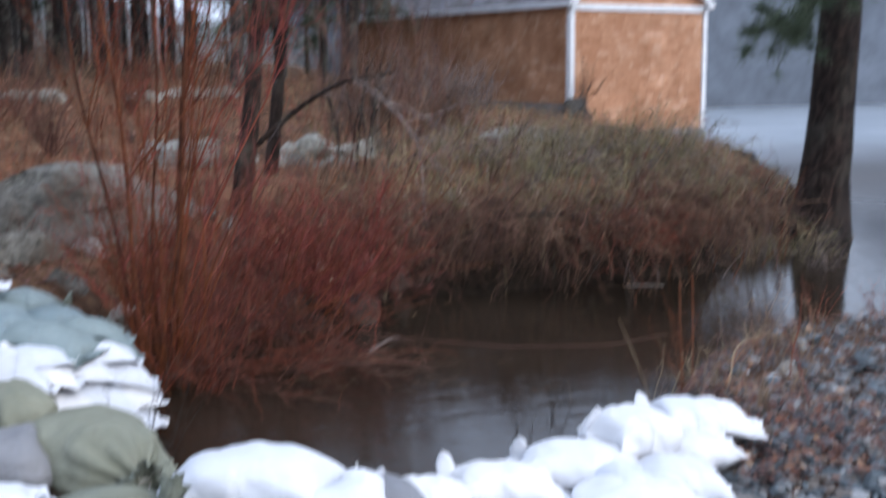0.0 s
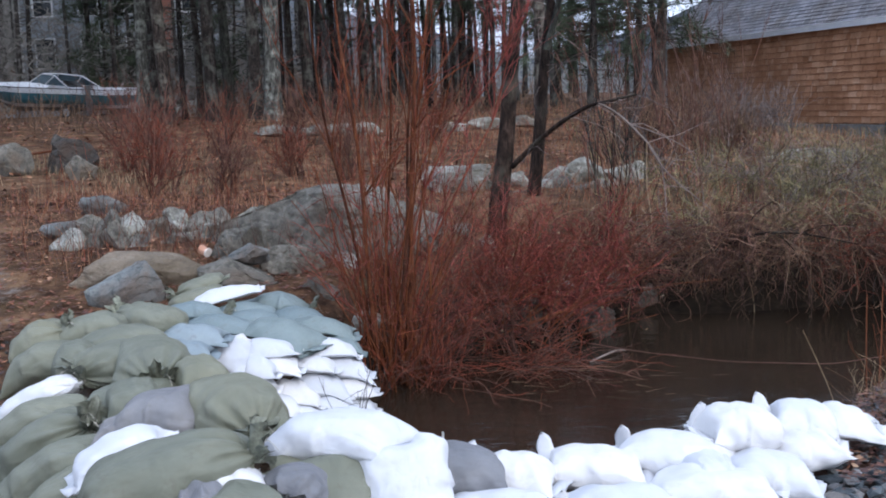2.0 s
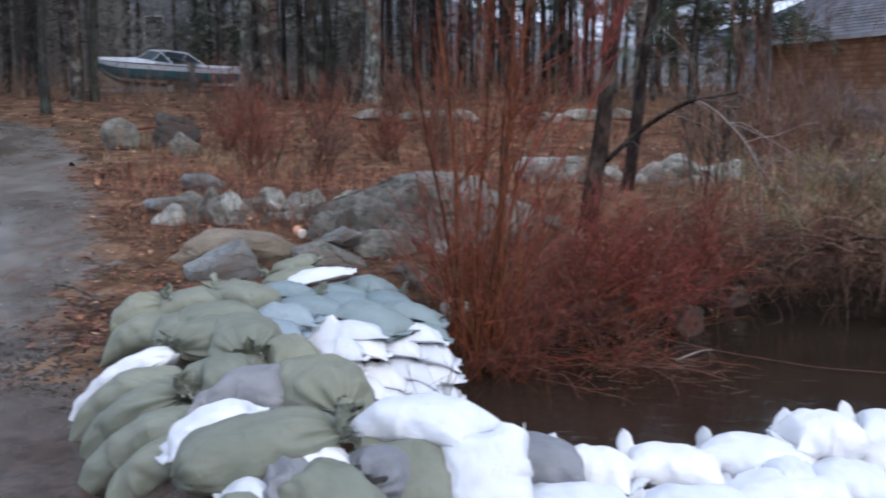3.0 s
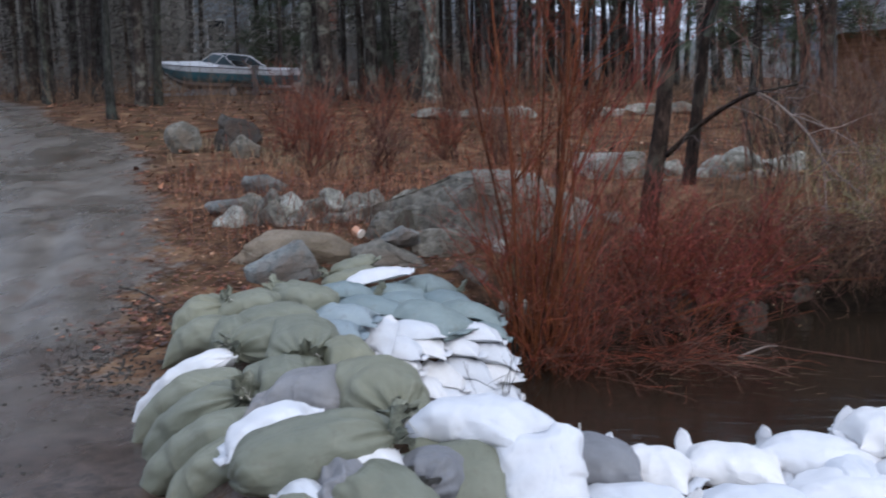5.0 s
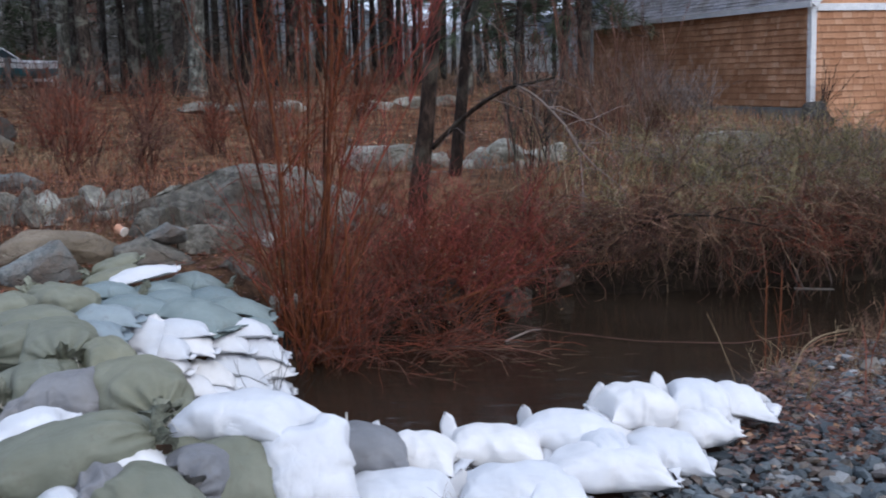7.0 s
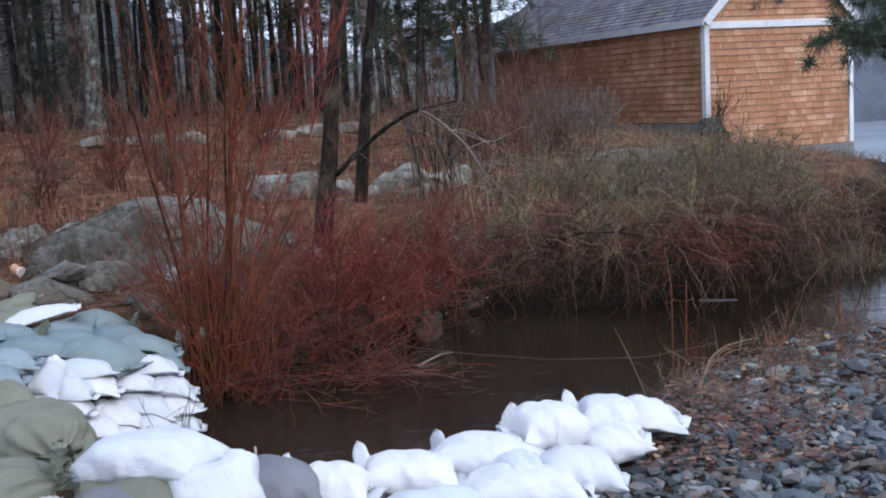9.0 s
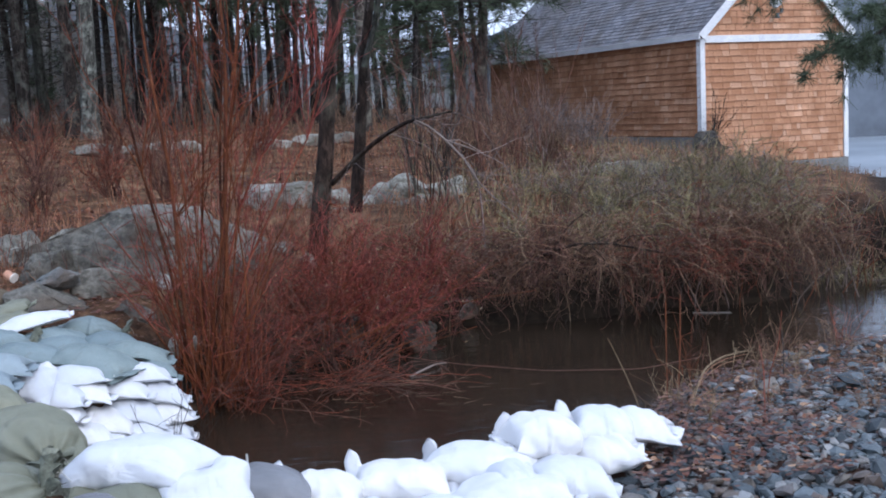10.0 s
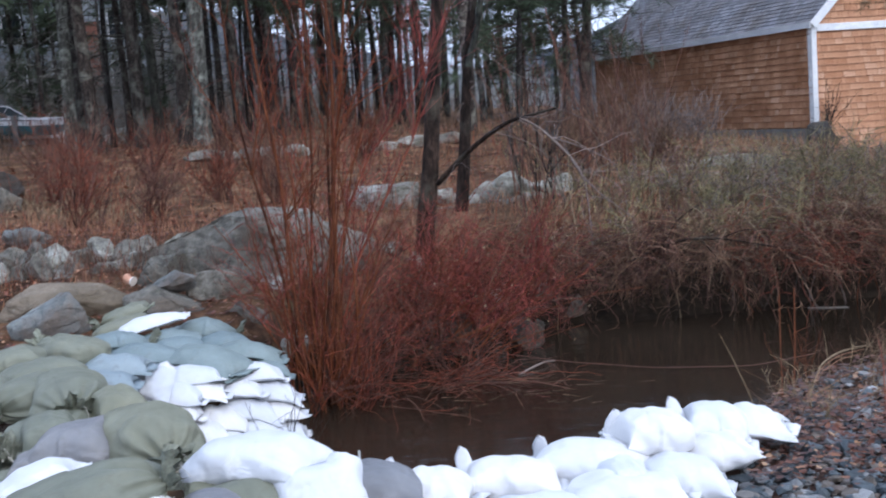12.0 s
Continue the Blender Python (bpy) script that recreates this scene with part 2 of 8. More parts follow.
def spaced(*runs):
    out = []
    for a, b, step in runs:
        out += list(np.arange(a, b, step))
    return np.array(out + [runs[-1][1]])


def sheet(name, xs, ys, zfun, material):
    X, Y = np.meshgrid(xs, ys)
    Z = zfun(X, Y)
    n, k = len(xs), len(ys)
    verts = np.stack([X.ravel(), Y.ravel(), Z.ravel()], 1)
    i = (np.arange(k - 1)[:, None] * n + np.arange(n - 1)[None, :]).ravel()
    me = bpy.data.meshes.new(name)
    me.from_pydata(verts.tolist(), [], np.stack([i, i + 1, i + n + 1, i + n], 1).tolist())
    me.polygons.foreach_set("use_smooth", [True] * len(me.polygons))
    me.materials.append(material)
    return new(name, me), X.ravel(), Y.ravel()


def add_mask(ob, name, values):
    a = ob.data.attributes.new(name, "FLOAT", "POINT")
    a.data.foreach_set("value", np.clip(values, 0, 1).astype(np.float32))


xs = spaced((-500, -60, 40), (-60, -14, 1.2), (-14, -6, 0.3), (-6, 7, 0.09), (7, 24, 0.3), (24, 60, 1.5), (60, 500, 40))
ys = spaced((-300, -20, 30), (-20, 0, 1.0), (0, 3, 0.2), (3, 14, 0.09), (14, 42, 0.3), (42, 70, 1.0), (70, 700, 45))
ground, GX, GY = sheet("ground", xs, ys, land, GROUND)
tagged(ground, "wet leaf-littered ground with a muddy track and banks", "ground", kind="structure")


def track(x, y):
    """1 on the muddy track that runs up the west side."""
    lane = 1 - smooth(lane_half(y) - 0.9, lane_half(y) + 0.5, np.abs(x - lane_mid(y)) + 0.30 * wave(x, y, 1.3, 5) + 0.16 * wave(x, y, 4.7, 2))
    lane = lane * (1 - smooth(50, 56, y))
    apron = 1 - smooth(5.0, 7.2, y + 0.4 * wave(x, y, 1.6, 1))
    apron = apron * (1 - smooth(-2.1, -1.2, x + 0.2 * wave(x, y, 3, 2)))
    return np.maximum(lane, apron)


def stony(x, y):
    """1 on the broken-stone bank beside the dam."""
    return smooth(-0.9, 0.3, x + 0.25 * wave(x, y, 2, 1)) * (1 - smooth(8.2, 8.8, y)) * (pond_edge(x, y) < 0.25) * (1 - 0.75 * smooth(5.6, 6.8, y - 0.5 * (x - 2.0) + 0.3 * wave(x, y, 2.1, 6)))


add_mask(ground, "mud", track(GX, GY))
add_mask(ground, "brown_mud", np.maximum(0.9 * (1 - smooth(4.7, 6.2, GY + 0.5 * wave(GX, GY, 1.1, 3) - 0.35 * (GX + 3.0))), 0.6 * smooth(0.25, 0.7, wave(GX, GY, 0.9, 11))))
add_mask(ground, "gravel", stony(GX, GY))
# past y 8.5 the bed colour climbs the bank as painted thicket shade
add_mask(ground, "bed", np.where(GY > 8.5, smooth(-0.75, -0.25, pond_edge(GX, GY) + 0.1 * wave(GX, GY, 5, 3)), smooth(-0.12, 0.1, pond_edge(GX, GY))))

water, WX, WY = sheet("water", spaced((-4, 12, 0.5), (12, 30, 1.5), (30, 300, 12)), spaced((3.5, 14, 0.5), (14, 34, 1.0), (34, 82, 4)), lambda X, Y: np.full(X.shape, WATER_Z), WATER)
# base colour turns pale grey-blue over the farther lake
add_mask(water, "far_pale", smooth(20, 30, WY + 2.0 * wave(WX, WY, 0.4, 3)))
add_mask(water, "riffle", smooth(7.5, 12, WX + 0.10 * (WY - 12)) * smooth(9, 20, WY))
tagged(water, "still dark brown pond water, pale grey-blue further out", "pond water", kind="structure")

# ---- mesh helpers ----
def empty(name, x=0, y=0, z=0, turn=0):
    ob = new(name)
    ob.matrix_world = pose(x, y, z, 0, 0, turn)
    return ob


def part(name, bm, material, parent=None, label=""):
    """Links a bmesh as one mesh object under a thing or a part."""
    me = bpy.data.meshes.new(name)
    bm.to_mesh(me)
    bm.free()
    me.materials.append(material)
    ob = new(name, me)
    ob.parent = parent
    if label:
        ob["label"] = label
    return ob


def link_mesh(name, verts, faces, material, parent=None, label="", smooth_shade=True):
    me = bpy.data.meshes.new(name)
    me.from_pydata([tuple(map(float, v)) for v in verts], [], faces)
    if smooth_shade:
        me.polygons.foreach_set("use_smooth", [True] * len(me.polygons))
    me.materials.append(material)
    ob = new(name, me)
    ob.parent = parent
    if label:
        ob["label"] = label
    return ob


def box(bm, x0, y0, z0, x1, y1, z1, m=Matrix()):
    vs = [bm.verts.new(m @ Vector((x, y, z))) for z in (z0, z1) for y in (y0, y1) for x in (x0, x1)]
    for q in ((0, 2, 3, 1), (4, 5, 7, 6), (0, 1, 5, 4), (1, 3, 7, 5), (3, 2, 6, 7), (2, 0, 4, 6)):
        bm.faces.new([vs[i] for i in q])
    return vs


def board(name, x0, y0, z0, x1, y1, z1, material, parent, bevel=0.008, label="", m=Matrix()):
    bm = bmesh.new()
    box(bm, x0, y0, z0, x1, y1, z1, m)
    if bevel:
        bmesh.ops.bevel(bm, geom=bm.edges[:], offset=bevel, segments=1, affect="EDGES")
    return part(name, bm, material, parent, label)


def tubes(name, paths, r0, r1, material, parent=None, sides=3, label=""):
    """Tapered round rods along many lines at once. paths: n x k x 3; r0, r1: radius at foot and tip, one each or one for all."""
    P = np.asarray(paths, float)
    n, k, _ = P.shape
    r0, r1 = np.broadcast_to(r0, n), np.broadcast_to(r1, n)
    d = np.gradient(P, axis=1)
    d /= np.maximum(np.linalg.norm(d, axis=2, keepdims=True), 1e-9)
    ref = np.where(np.abs(d[:, :1, 2:3]) < 0.8, np.array([0.0, 0, 1]), np.array([1.0, 0, 0]))
    u = np.cross(d, np.broadcast_to(ref, d.shape))
    u /= np.maximum(np.linalg.norm(u, axis=2, keepdims=True), 1e-9)
    v = np.cross(d, u)
    rad = r0[:, None] + (r1 - r0)[:, None] * np.linspace(0, 1, k)[None, :]
    V = np.empty((n, k, sides, 3))
    for s in range(sides):
        a = 2 * math.pi * s / sides
        V[:, :, s] = P + rad[..., None] * (math.cos(a) * u + math.sin(a) * v)
    base = (np.arange(n)[:, None, None] * k + np.arange(k - 1)[None, :, None]) * sides
    s = np.arange(sides)[None, None, :]
    s2 = (s + 1) % sides
    F = np.stack([base + s, base + s2, base + sides + s2, base + sides + s], -1).reshape(-1, 4)
    me = bpy.data.meshes.new(name)
    me.from_pydata(V.reshape(-1, 3).tolist(), [], F.tolist())
    me.polygons.foreach_set("use_smooth", [True] * len(me.polygons))
    me.materials.append(material)
    ob = new(name, me)
    ob.parent = parent
    if label:
        ob["label"] = label
    return ob


def arcs(rng, n, foot, toward, length, droop=0.3, wander=0.06, k=7):
    """n bent lines: each starts at a foot (n x 3), sets off along toward (n x 3) and bends down by droop."""
    d = toward / np.linalg.norm(toward, axis=1, keepdims=True)
    t = np.linspace(0, 1, k)[None, :, None]
    P = foot[:, None, :] + d[:, None, :] * t * length[:, None, None]
    P[:, :, 2] -= (droop * length)[:, None] * t[:, :, 0] ** 2
    side = rng.normal(0, 1, (n, 1, 3)) * np.array([1, 1, 0.5])
    wob = np.sin(t * rng.uniform(2, 7, (n, 1, 1)) + rng.uniform(0, 6, (n, 1, 1))) * t
    return P + side * wob * wander * length[:, None, None]


def wild(rng, foot, toward, length, k=8, stray=0.35, pull=0.0):
    """Twigs that wander as they grow: each step strays from the last and is pulled down (or up, if below 0)."""
    n = len(foot)
    d = toward / np.maximum(np.linalg.norm(toward, axis=1, keepdims=True), 1e-9)
    P = np.empty((n, k, 3))
    P[:, 0] = foot
    step = (length / (k - 1))[:, None]
    for i in range(1, k):
        d = d + rng.normal(0, stray, (n, 3))
        d[:, 2] -= pull
        d /= np.linalg.norm(d, axis=1, keepdims=True)
        P[:, i] = P[:, i - 1] + d * step
    return P


def lumps(name, centres, sizes, rng, material, parent=None, flat=0.6, label="", kind=""):
    """Many angular stones joined in one mesh."""
    bm = bmesh.new()
    bmesh.ops.create_icosphere(bm, subdivisions=1, radius=1)
    base = np.array([v.co[:] for v in bm.verts])
    tri = np.array([[v.index for v in f.verts] for f in bm.faces])
    bm.free()
    n, k = len(centres), len(base)
    jag = 1 + rng.uniform(-0.32, 0.28, (n, k, 1))
    V = base[None] * jag * np.stack([np.ones(n), rng.uniform(0.6, 0.95, n), rng.uniform(0.3, flat, n)], 1)[:, None, :] * sizes[:, None, None]
    a, b = rng.uniform(0, 6.28, n), rng.normal(0, 0.35, n)
    ca, sa, cb, sb = np.cos(a)[:, None], np.sin(a)[:, None], np.cos(b)[:, None], np.sin(b)[:, None]
    x, y, z = V[..., 0], V[..., 1], V[..., 2]
    x, z = x * cb - z * sb, x * sb + z * cb
    V = np.stack([x * ca - y * sa, x * sa + y * ca, z], -1) + centres[:, None, :]
    F = (tri[None] + (np.arange(n) * k)[:, None, None]).reshape(-1, 3)
    me = bpy.data.meshes.new(name)
    me.from_pydata(V.reshape(-1, 3).tolist(), [], F.tolist())
    me.materials.append(material)
    ob = new(name, me)
    ob.parent = parent
    return tagged(ob, label, kind=kind)


def stuff(ob, label, category):
    return tagged(ob, label, category, kind="stuff")


WOOD_WHITE = surface("weathered_white_paint", (0.62, 0.64, 0.66), (0.80, 0.80, 0.80), 3, 0.55, 0.3, 0.004, 40, 0.06)
def bark_material(name, dark, mid, pale, lichen, amount, vary=1.0):
    """Furrowed bark: upright ridges, broken plates, patches of lichen."""
    m, nt, b = mat(name, 0.8, 0.0, 0.14)
    v = coords(nt, (1, 1, 0.28))
    ridge, plate = noise_tex(nt, v, 16, 5, 0.7, 0.4), noise_tex(nt, v, 48, 3, 0.7)
    patch = noise_tex(nt, coords(nt), 3.2, 5, 0.65)
    col = ramp(nt, ridge, (0.36, dark), (0.52, mid), (0.70, pale))
    col = blend(nt, col, ramp(nt, plate, (0.3, (0.5,) * 3), (0.7, (1.3,) * 3)), 0.8, "MULTIPLY")
    col = blend(nt, col, lichen, ramp(nt, patch, (0.50, (0,) * 3), (0.66, (amount,) * 3)))
    oi = nt.nodes.new("ShaderNodeObjectInfo")
    col = blend(nt, col, ramp(nt, oi.outputs["Random"], (0.0, (1 - 0.45 * vary, 1 - 0.44 * vary, 1 - 0.40 * vary)), (0.6, (1.0,) * 3), (1.0, (1 + 0.6 * vary, 1 + 0.5 * vary, 1 + 0.4 * vary))), 1.0, "MULTIPLY")
    nt.links.new(col, b.inputs["Base Color"])
    relief(nt, b, blend(nt, ridge, plate, 0.35), 1.0, 0.04)
    return m


BARK_DARK = bark_material("wet_dark_bark", (0.009, 0.0075, 0.007), (0.036, 0.029, 0.025), (0.100, 0.083, 0.070), (0.17, 0.175, 0.148), 0.6)
BARK_BLACK = bark_material("soaked_black_bark", (0.005, 0.0035, 0.003), (0.030, 0.019, 0.014), (0.085, 0.056, 0.042), (0.10, 0.095, 0.072), 0.40)
BARK_SOAKED = bark_material("rain_soaked_bark", (0.005, 0.0035, 0.003), (0.026, 0.017, 0.013), (0.070, 0.048, 0.037), (0.09, 0.085, 0.065), 0.3, 0.0)
# paler and greyer than the near bark: distance haze put into the colour
BARK_FAR = bark_material("hazed_grey_brown_bark", (0.030, 0.026, 0.024), (0.075, 0.066, 0.060), (0.130, 0.118, 0.106), (0.14, 0.15, 0.125), 0.5)
BARK_MID = bark_material("mossy_grey_bark", (0.012, 0.011, 0.009), (0.045, 0.045, 0.037), (0.115, 0.112, 0.095), (0.12, 0.13, 0.10), 0.5)
BARK_PALE = bark_material("lichened_pale_bark", (0.020, 0.019, 0.016), (0.085, 0.083, 0.070), (0.23, 0.225, 0.20), (0.34, 0.355, 0.30), 0.8, 0.2)
def twig_surface(name, c1, c2, rough=0.65):
    """Thin stems, each of its own tone, darker and paler along their length."""
    m, nt, b = mat(name, rough, 0.0, 0.16)
    g = nt.nodes.new("ShaderNodeNewGeometry")
    v = coords(nt)
    col = ramp(nt, noise_tex(nt, v, 3, 4), (0.3, c1), (0.7, c2))
    col = blend(nt, col, ramp(nt, g.outputs["Random Per Island"], (0.0, (0.30, 0.32, 0.36)), (0.45, (0.75,) * 3), (0.85, (1.12, 1.10, 1.06)), (1.0, (1.45, 1.42, 1.38))), 1.0, "MULTIPLY")
    col = blend(nt, col, ramp(nt, noise_tex(nt, v, 34, 3), (0.25, (0.6,) * 3), (0.75, (1.25,) * 3)), 0.7, "MULTIPLY")
    nt.links.new(col, b.inputs["Base Color"])
    return m


TWIG_ORANGE = twig_surface("orange_brown_stems", (0.098, 0.029, 0.011), (0.212, 0.068, 0.026), 0.6)
TWIG_RED = twig_surface("red_twigs", (0.175, 0.036, 0.029), (0.370, 0.098, 0.078), 0.6)
TWIG_MAROON = twig_surface("maroon_twigs", (0.120, 0.030, 0.017), (0.280, 0.078, 0.043), 0.65)
RUST_BARK = bark_material("rusty_smooth_bark", (0.040, 0.014, 0.008), (0.115, 0.038, 0.017), (0.20, 0.075, 0.034), (0.15, 0.075, 0.045), 0.4)
TWIG_DUSK = twig_surface("dark_wet_twigs", (0.085, 0.042, 0.031), (0.215, 0.108, 0.078), 0.65)
TWIG_BROWN = twig_surface("brown_twigs", (0.125, 0.074, 0.046), (0.310, 0.198, 0.128), 0.7)
TWIG_TAN = twig_surface("tan_dead_twigs", (0.22, 0.155, 0.095), (0.40, 0.31, 0.20), 0.7)
TWIG_OLIVE = twig_surface("olive_mossy_twigs", (0.16, 0.138, 0.070), (0.36, 0.310, 0.165), 0.75)
TWIG_GREY = twig_surface("grey_brown_twigs", (0.15, 0.118, 0.105), (0.33, 0.265, 0.238), 0.7)
STRAW = twig_surface("rusty_dry_stalks", (0.23, 0.115, 0.064), (0.45, 0.240, 0.145), 0.75)
NEEDLES = surface("dark_pine_needles", (0.034, 0.050, 0.030), (0.105, 0.130, 0.078), 3, 0.7, 0, 0, 20, 0.25, spec=0.15)


def stone_material(name, dark, mid, pale, stain, lichen=0.3):
    """Weathered stone: mottled, stained brown in places, spotted with pale lichen."""
    m, nt, b = mat(name, 0.65, 0.0, 0.28)
    v = coords(nt)
    big, mid_n, fine = noise_tex(nt, v, 2.2, 5, 0.65), noise_tex(nt, v, 9, 5, 0.7), noise_tex(nt, v, 70, 3, 0.7)
    col = ramp(nt, mid_n, (0.28, dark), (0.5, mid), (0.75, pale))
    col = blend(nt, col, stain, ramp(nt, big, (0.47, (0,) * 3), (0.62, (0.75,) * 3)))
    spots = node(nt, "ShaderNodeTexVoronoi", Scale=14.0)
    nt.links.new(v, spots.inputs["Vector"])
    col = blend(nt, col, (0.42, 0.41, 0.31), blend(nt, ramp(nt, spots.outputs["Distance"], (0.10, (lichen * 2,) * 3), (0.34, (0,) * 3)), ramp(nt, big, (0.40, (1,) * 3), (0.55, (0,) * 3)), 1.0, "MULTIPLY"))
    col = blend(nt, col, ramp(nt, fine, (0.25, (0.6,) * 3), (0.75, (1.25,) * 3)), 0.7, "MULTIPLY")
    oi = nt.nodes.new("ShaderNodeObjectInfo")
    col = blend(nt, col, ramp(nt, oi.outputs["Random"], (0.0, (0.75,) * 3), (1.0, (1.2,) * 3)), 1.0, "MULTIPLY")
    nt.links.new(col, b.inputs["Base Color"])
    crack = ramp(nt, noise_tex(nt, coords(nt, (1.0, 1.0, 1.8)), 4.2, 6, 0.6, 0.5), (0.462, (1,) * 3), (0.5, (0,) * 3), (0.538, (1,) * 3))
    nt.links.new(blend(nt, col, (0.030, 0.022, 0.016), ramp(nt, crack, (0.0, (0.22,) * 3), (0.4, (0,) * 3))), b.inputs["Base Color"])
    relief(nt, b, blend(nt, blend(nt, mid_n, fine, 0.35), crack, 0.18), 0.9, 0.05)
    return m


STONE_GREY = stone_material("mottled_grey_granite", (0.040, 0.037, 0.030), (0.165, 0.152, 0.125), (0.32, 0.30, 0.255), (0.12, 0.085, 0.056), 0.22)
STONE_WET = stone_material("dark_wet_stone", (0.018, 0.016, 0.014), (0.065, 0.058, 0.050), (0.16, 0.148, 0.130), (0.06, 0.034, 0.020), 0.2)
STONE_LICHEN = stone_material("pale_lichened_stone", (0.075, 0.070, 0.058), (0.31, 0.30, 0.255), (0.60, 0.59, 0.54), (0.10, 0.080, 0.050), 0.45)
STONE_BLUE = stone_material("blue_grey_slate_stone", (0.080, 0.087, 0.084), (0.200, 0.216, 0.210), (0.33, 0.35, 0.342), (0.13, 0.092, 0.066), 0.15)
STONE_TAN = stone_material("tan_field_stone", (0.13, 0.10, 0.068), (0.24, 0.19, 0.135), (0.34, 0.28, 0.21), (0.10, 0.075, 0.045), 0.15)


def gravel_material():
    m, nt, b = mat("broken_bluestone", 0.5)
    g = nt.nodes.new("ShaderNodeNewGeometry")
    oi = nt.nodes.new("ShaderNodeObjectInfo")
    add = nt.nodes.new("ShaderNodeMath")
    add.operation = "ADD"
    nt.links.new(g.outputs["Random Per Island"], add.inputs[0])
    nt.links.new(oi.outputs["Random"], add.inputs[1])
    fr = nt.nodes.new("ShaderNodeMath")
    fr.operation = "FRACT"
    nt.links.new(add.outputs[0], fr.inputs[0])
    tone = ramp(nt, fr.outputs[0], (0.0, (0.026, 0.033, 0.037)), (0.30, (0.068, 0.084, 0.094)), (0.55, (0.122, 0.146, 0.158)),
                (0.62, (0.085, 0.060, 0.048)), (0.72, (0.150, 0.128, 0.104)), (0.82, (0.165, 0.175, 0.185)), (0.94, (0.22, 0.22, 0.215)), (1.0, (0.36, 0.36, 0.355)))
    v = coords(nt)
    n1 = noise_tex(nt, v, 40, 4)
    col = blend(nt, tone, ramp(nt, n1, (0.25, (0.6,) * 3), (0.75, (1.3,) * 3)), 0.8, "MULTIPLY")
    nt.links.new(col, b.inputs["Base Color"])
    relief(nt, b, n1, 0.4, 0.006)
    return m


GRAVEL = gravel_material()

# ---- cedar boathouse ----
def cedar_material(name, tones):
    m, nt, b = mat(name, 0.7, 0.0, 0.22)
    g = nt.nodes.new("ShaderNodeNewGeometry")
    oi = nt.nodes.new("ShaderNodeObjectInfo")
    add = nt.nodes.new("ShaderNodeMath")
    add.operation = "ADD"
    nt.links.new(g.outputs["Random Per Island"], add.inputs[0])
    nt.links.new(oi.outputs["Random"], add.inputs[1])
    fr = nt.nodes.new("ShaderNodeMath")
    fr.operation = "FRACT"
    nt.links.new(add.outputs[0], fr.inputs[0])
    tone = ramp(nt, fr.outputs[0], *tones)
    v = coords(nt, (1, 1, 0.12))
    grain = noise_tex(nt, v, 60, 4)
    blot = noise_tex(nt, coords(nt), 1.1, 4)
    col = blend(nt, tone, ramp(nt, grain, (0.3, (0.75,) * 3), (0.7, (1.2,) * 3)), 0.7, "MULTIPLY")
    col = blend(nt, col, ramp(nt, blot, (0.35, (0.58, 0.49, 0.41)), (0.65, (1.1,) * 3)), 0.85, "MULTIPLY")
    nt.links.new(col, b.inputs["Base Color"])
    relief(nt, b, grain, 0.3, 0.004)
    return m


CEDAR = cedar_material("new_cedar_shingles", ((0.0, (0.41, 0.205, 0.110)), (0.25, (0.475, 0.252, 0.142)), (0.75, (0.52, 0.290, 0.170)), (1.0, (0.59, 0.37, 0.245))))
ROOFING = cedar_material("grey_asphalt_shingles", ((0.0, (0.15, 0.15, 0.165)), (0.5, (0.205, 0.205, 0.225)), (1.0, (0.27, 0.268, 0.285))))
CONCRETE = surface("damp_concrete", (0.13, 0.13, 0.125), (0.25, 0.25, 0.24), 2.5, 0.85, 0.4, 0.01, 50, 0)
DIM = surface("bare_sheathing", (0.12, 0.06, 0.03), (0.2, 0.1, 0.05), 4, 0.9, 0, 0, 30, 0)

SHED_W, SHED_L, SHED_H, RISE = 4.50, 11.6, 2.36, 2.15      # gable width, length, wall to eave, eave to ridge
shed = empty("boathouse", 9.51, 26.62, 0.62, 16.6)
tagged(shed, "small cedar-shingled boathouse with white trim and grey roof", "boathouse")


def shed_shell():
    bm = bmesh.new()
    t = 0.14
    box(bm, 0, 0.03, -1.0, SHED_W, t, SHED_H)
    box(bm, 0, SHED_L - t, -1.0, SHED_W, SHED_L, SHED_H)
    box(bm, 0.0, t, -1.0, t, SHED_L - t, SHED_H)
    box(bm, SHED_W - t, t, -1.0, SHED_W, SHED_L - t, SHED_H)
    for y0, y1 in ((0.03, t), (SHED_L - t, SHED_L)):
        a = [bm.verts.new((x, y0, z)) for x, z in ((0, SHED_H + 0.08), (SHED_W, SHED_H + 0.08), (SHED_W / 2, SHED_H + RISE + 0.10))]
        c = [bm.verts.new((x, y1, z)) for x, z in ((0, SHED_H + 0.08), (SHED_W, SHED_H + 0.08), (SHED_W / 2, SHED_H + RISE + 0.10))]
        bm.faces.new(a)
        bm.faces.new(c[::-1])
        for i in range(3):
            bm.faces.new((a[i], c[i], c[(i + 1) % 3], a[(i + 1) % 3]))
    part("wall", bm, DIM, shed)


shed_shell()
# foundation strips under the long side and the gable
board("foundation", -0.02, -0.03, -1.5, SHED_W + 0.03, 0.028, -0.73, CONCRETE, shed, 0.01, "grey concrete footing")
board("foundation", -0.05, -0.02, -1.2, 0.0, SHED_L, 0.0, CONCRETE, shed, 0.01, "grey concrete footing")


# butt colour: wet wood, with the shadow line of each course painted in
CEDAR_EDGE = surface("wet_and_shadow_line_cedar", (0.19, 0.090, 0.045), (0.32, 0.155, 0.080), 8, 0.8, 0, 0, 40, 0.2)


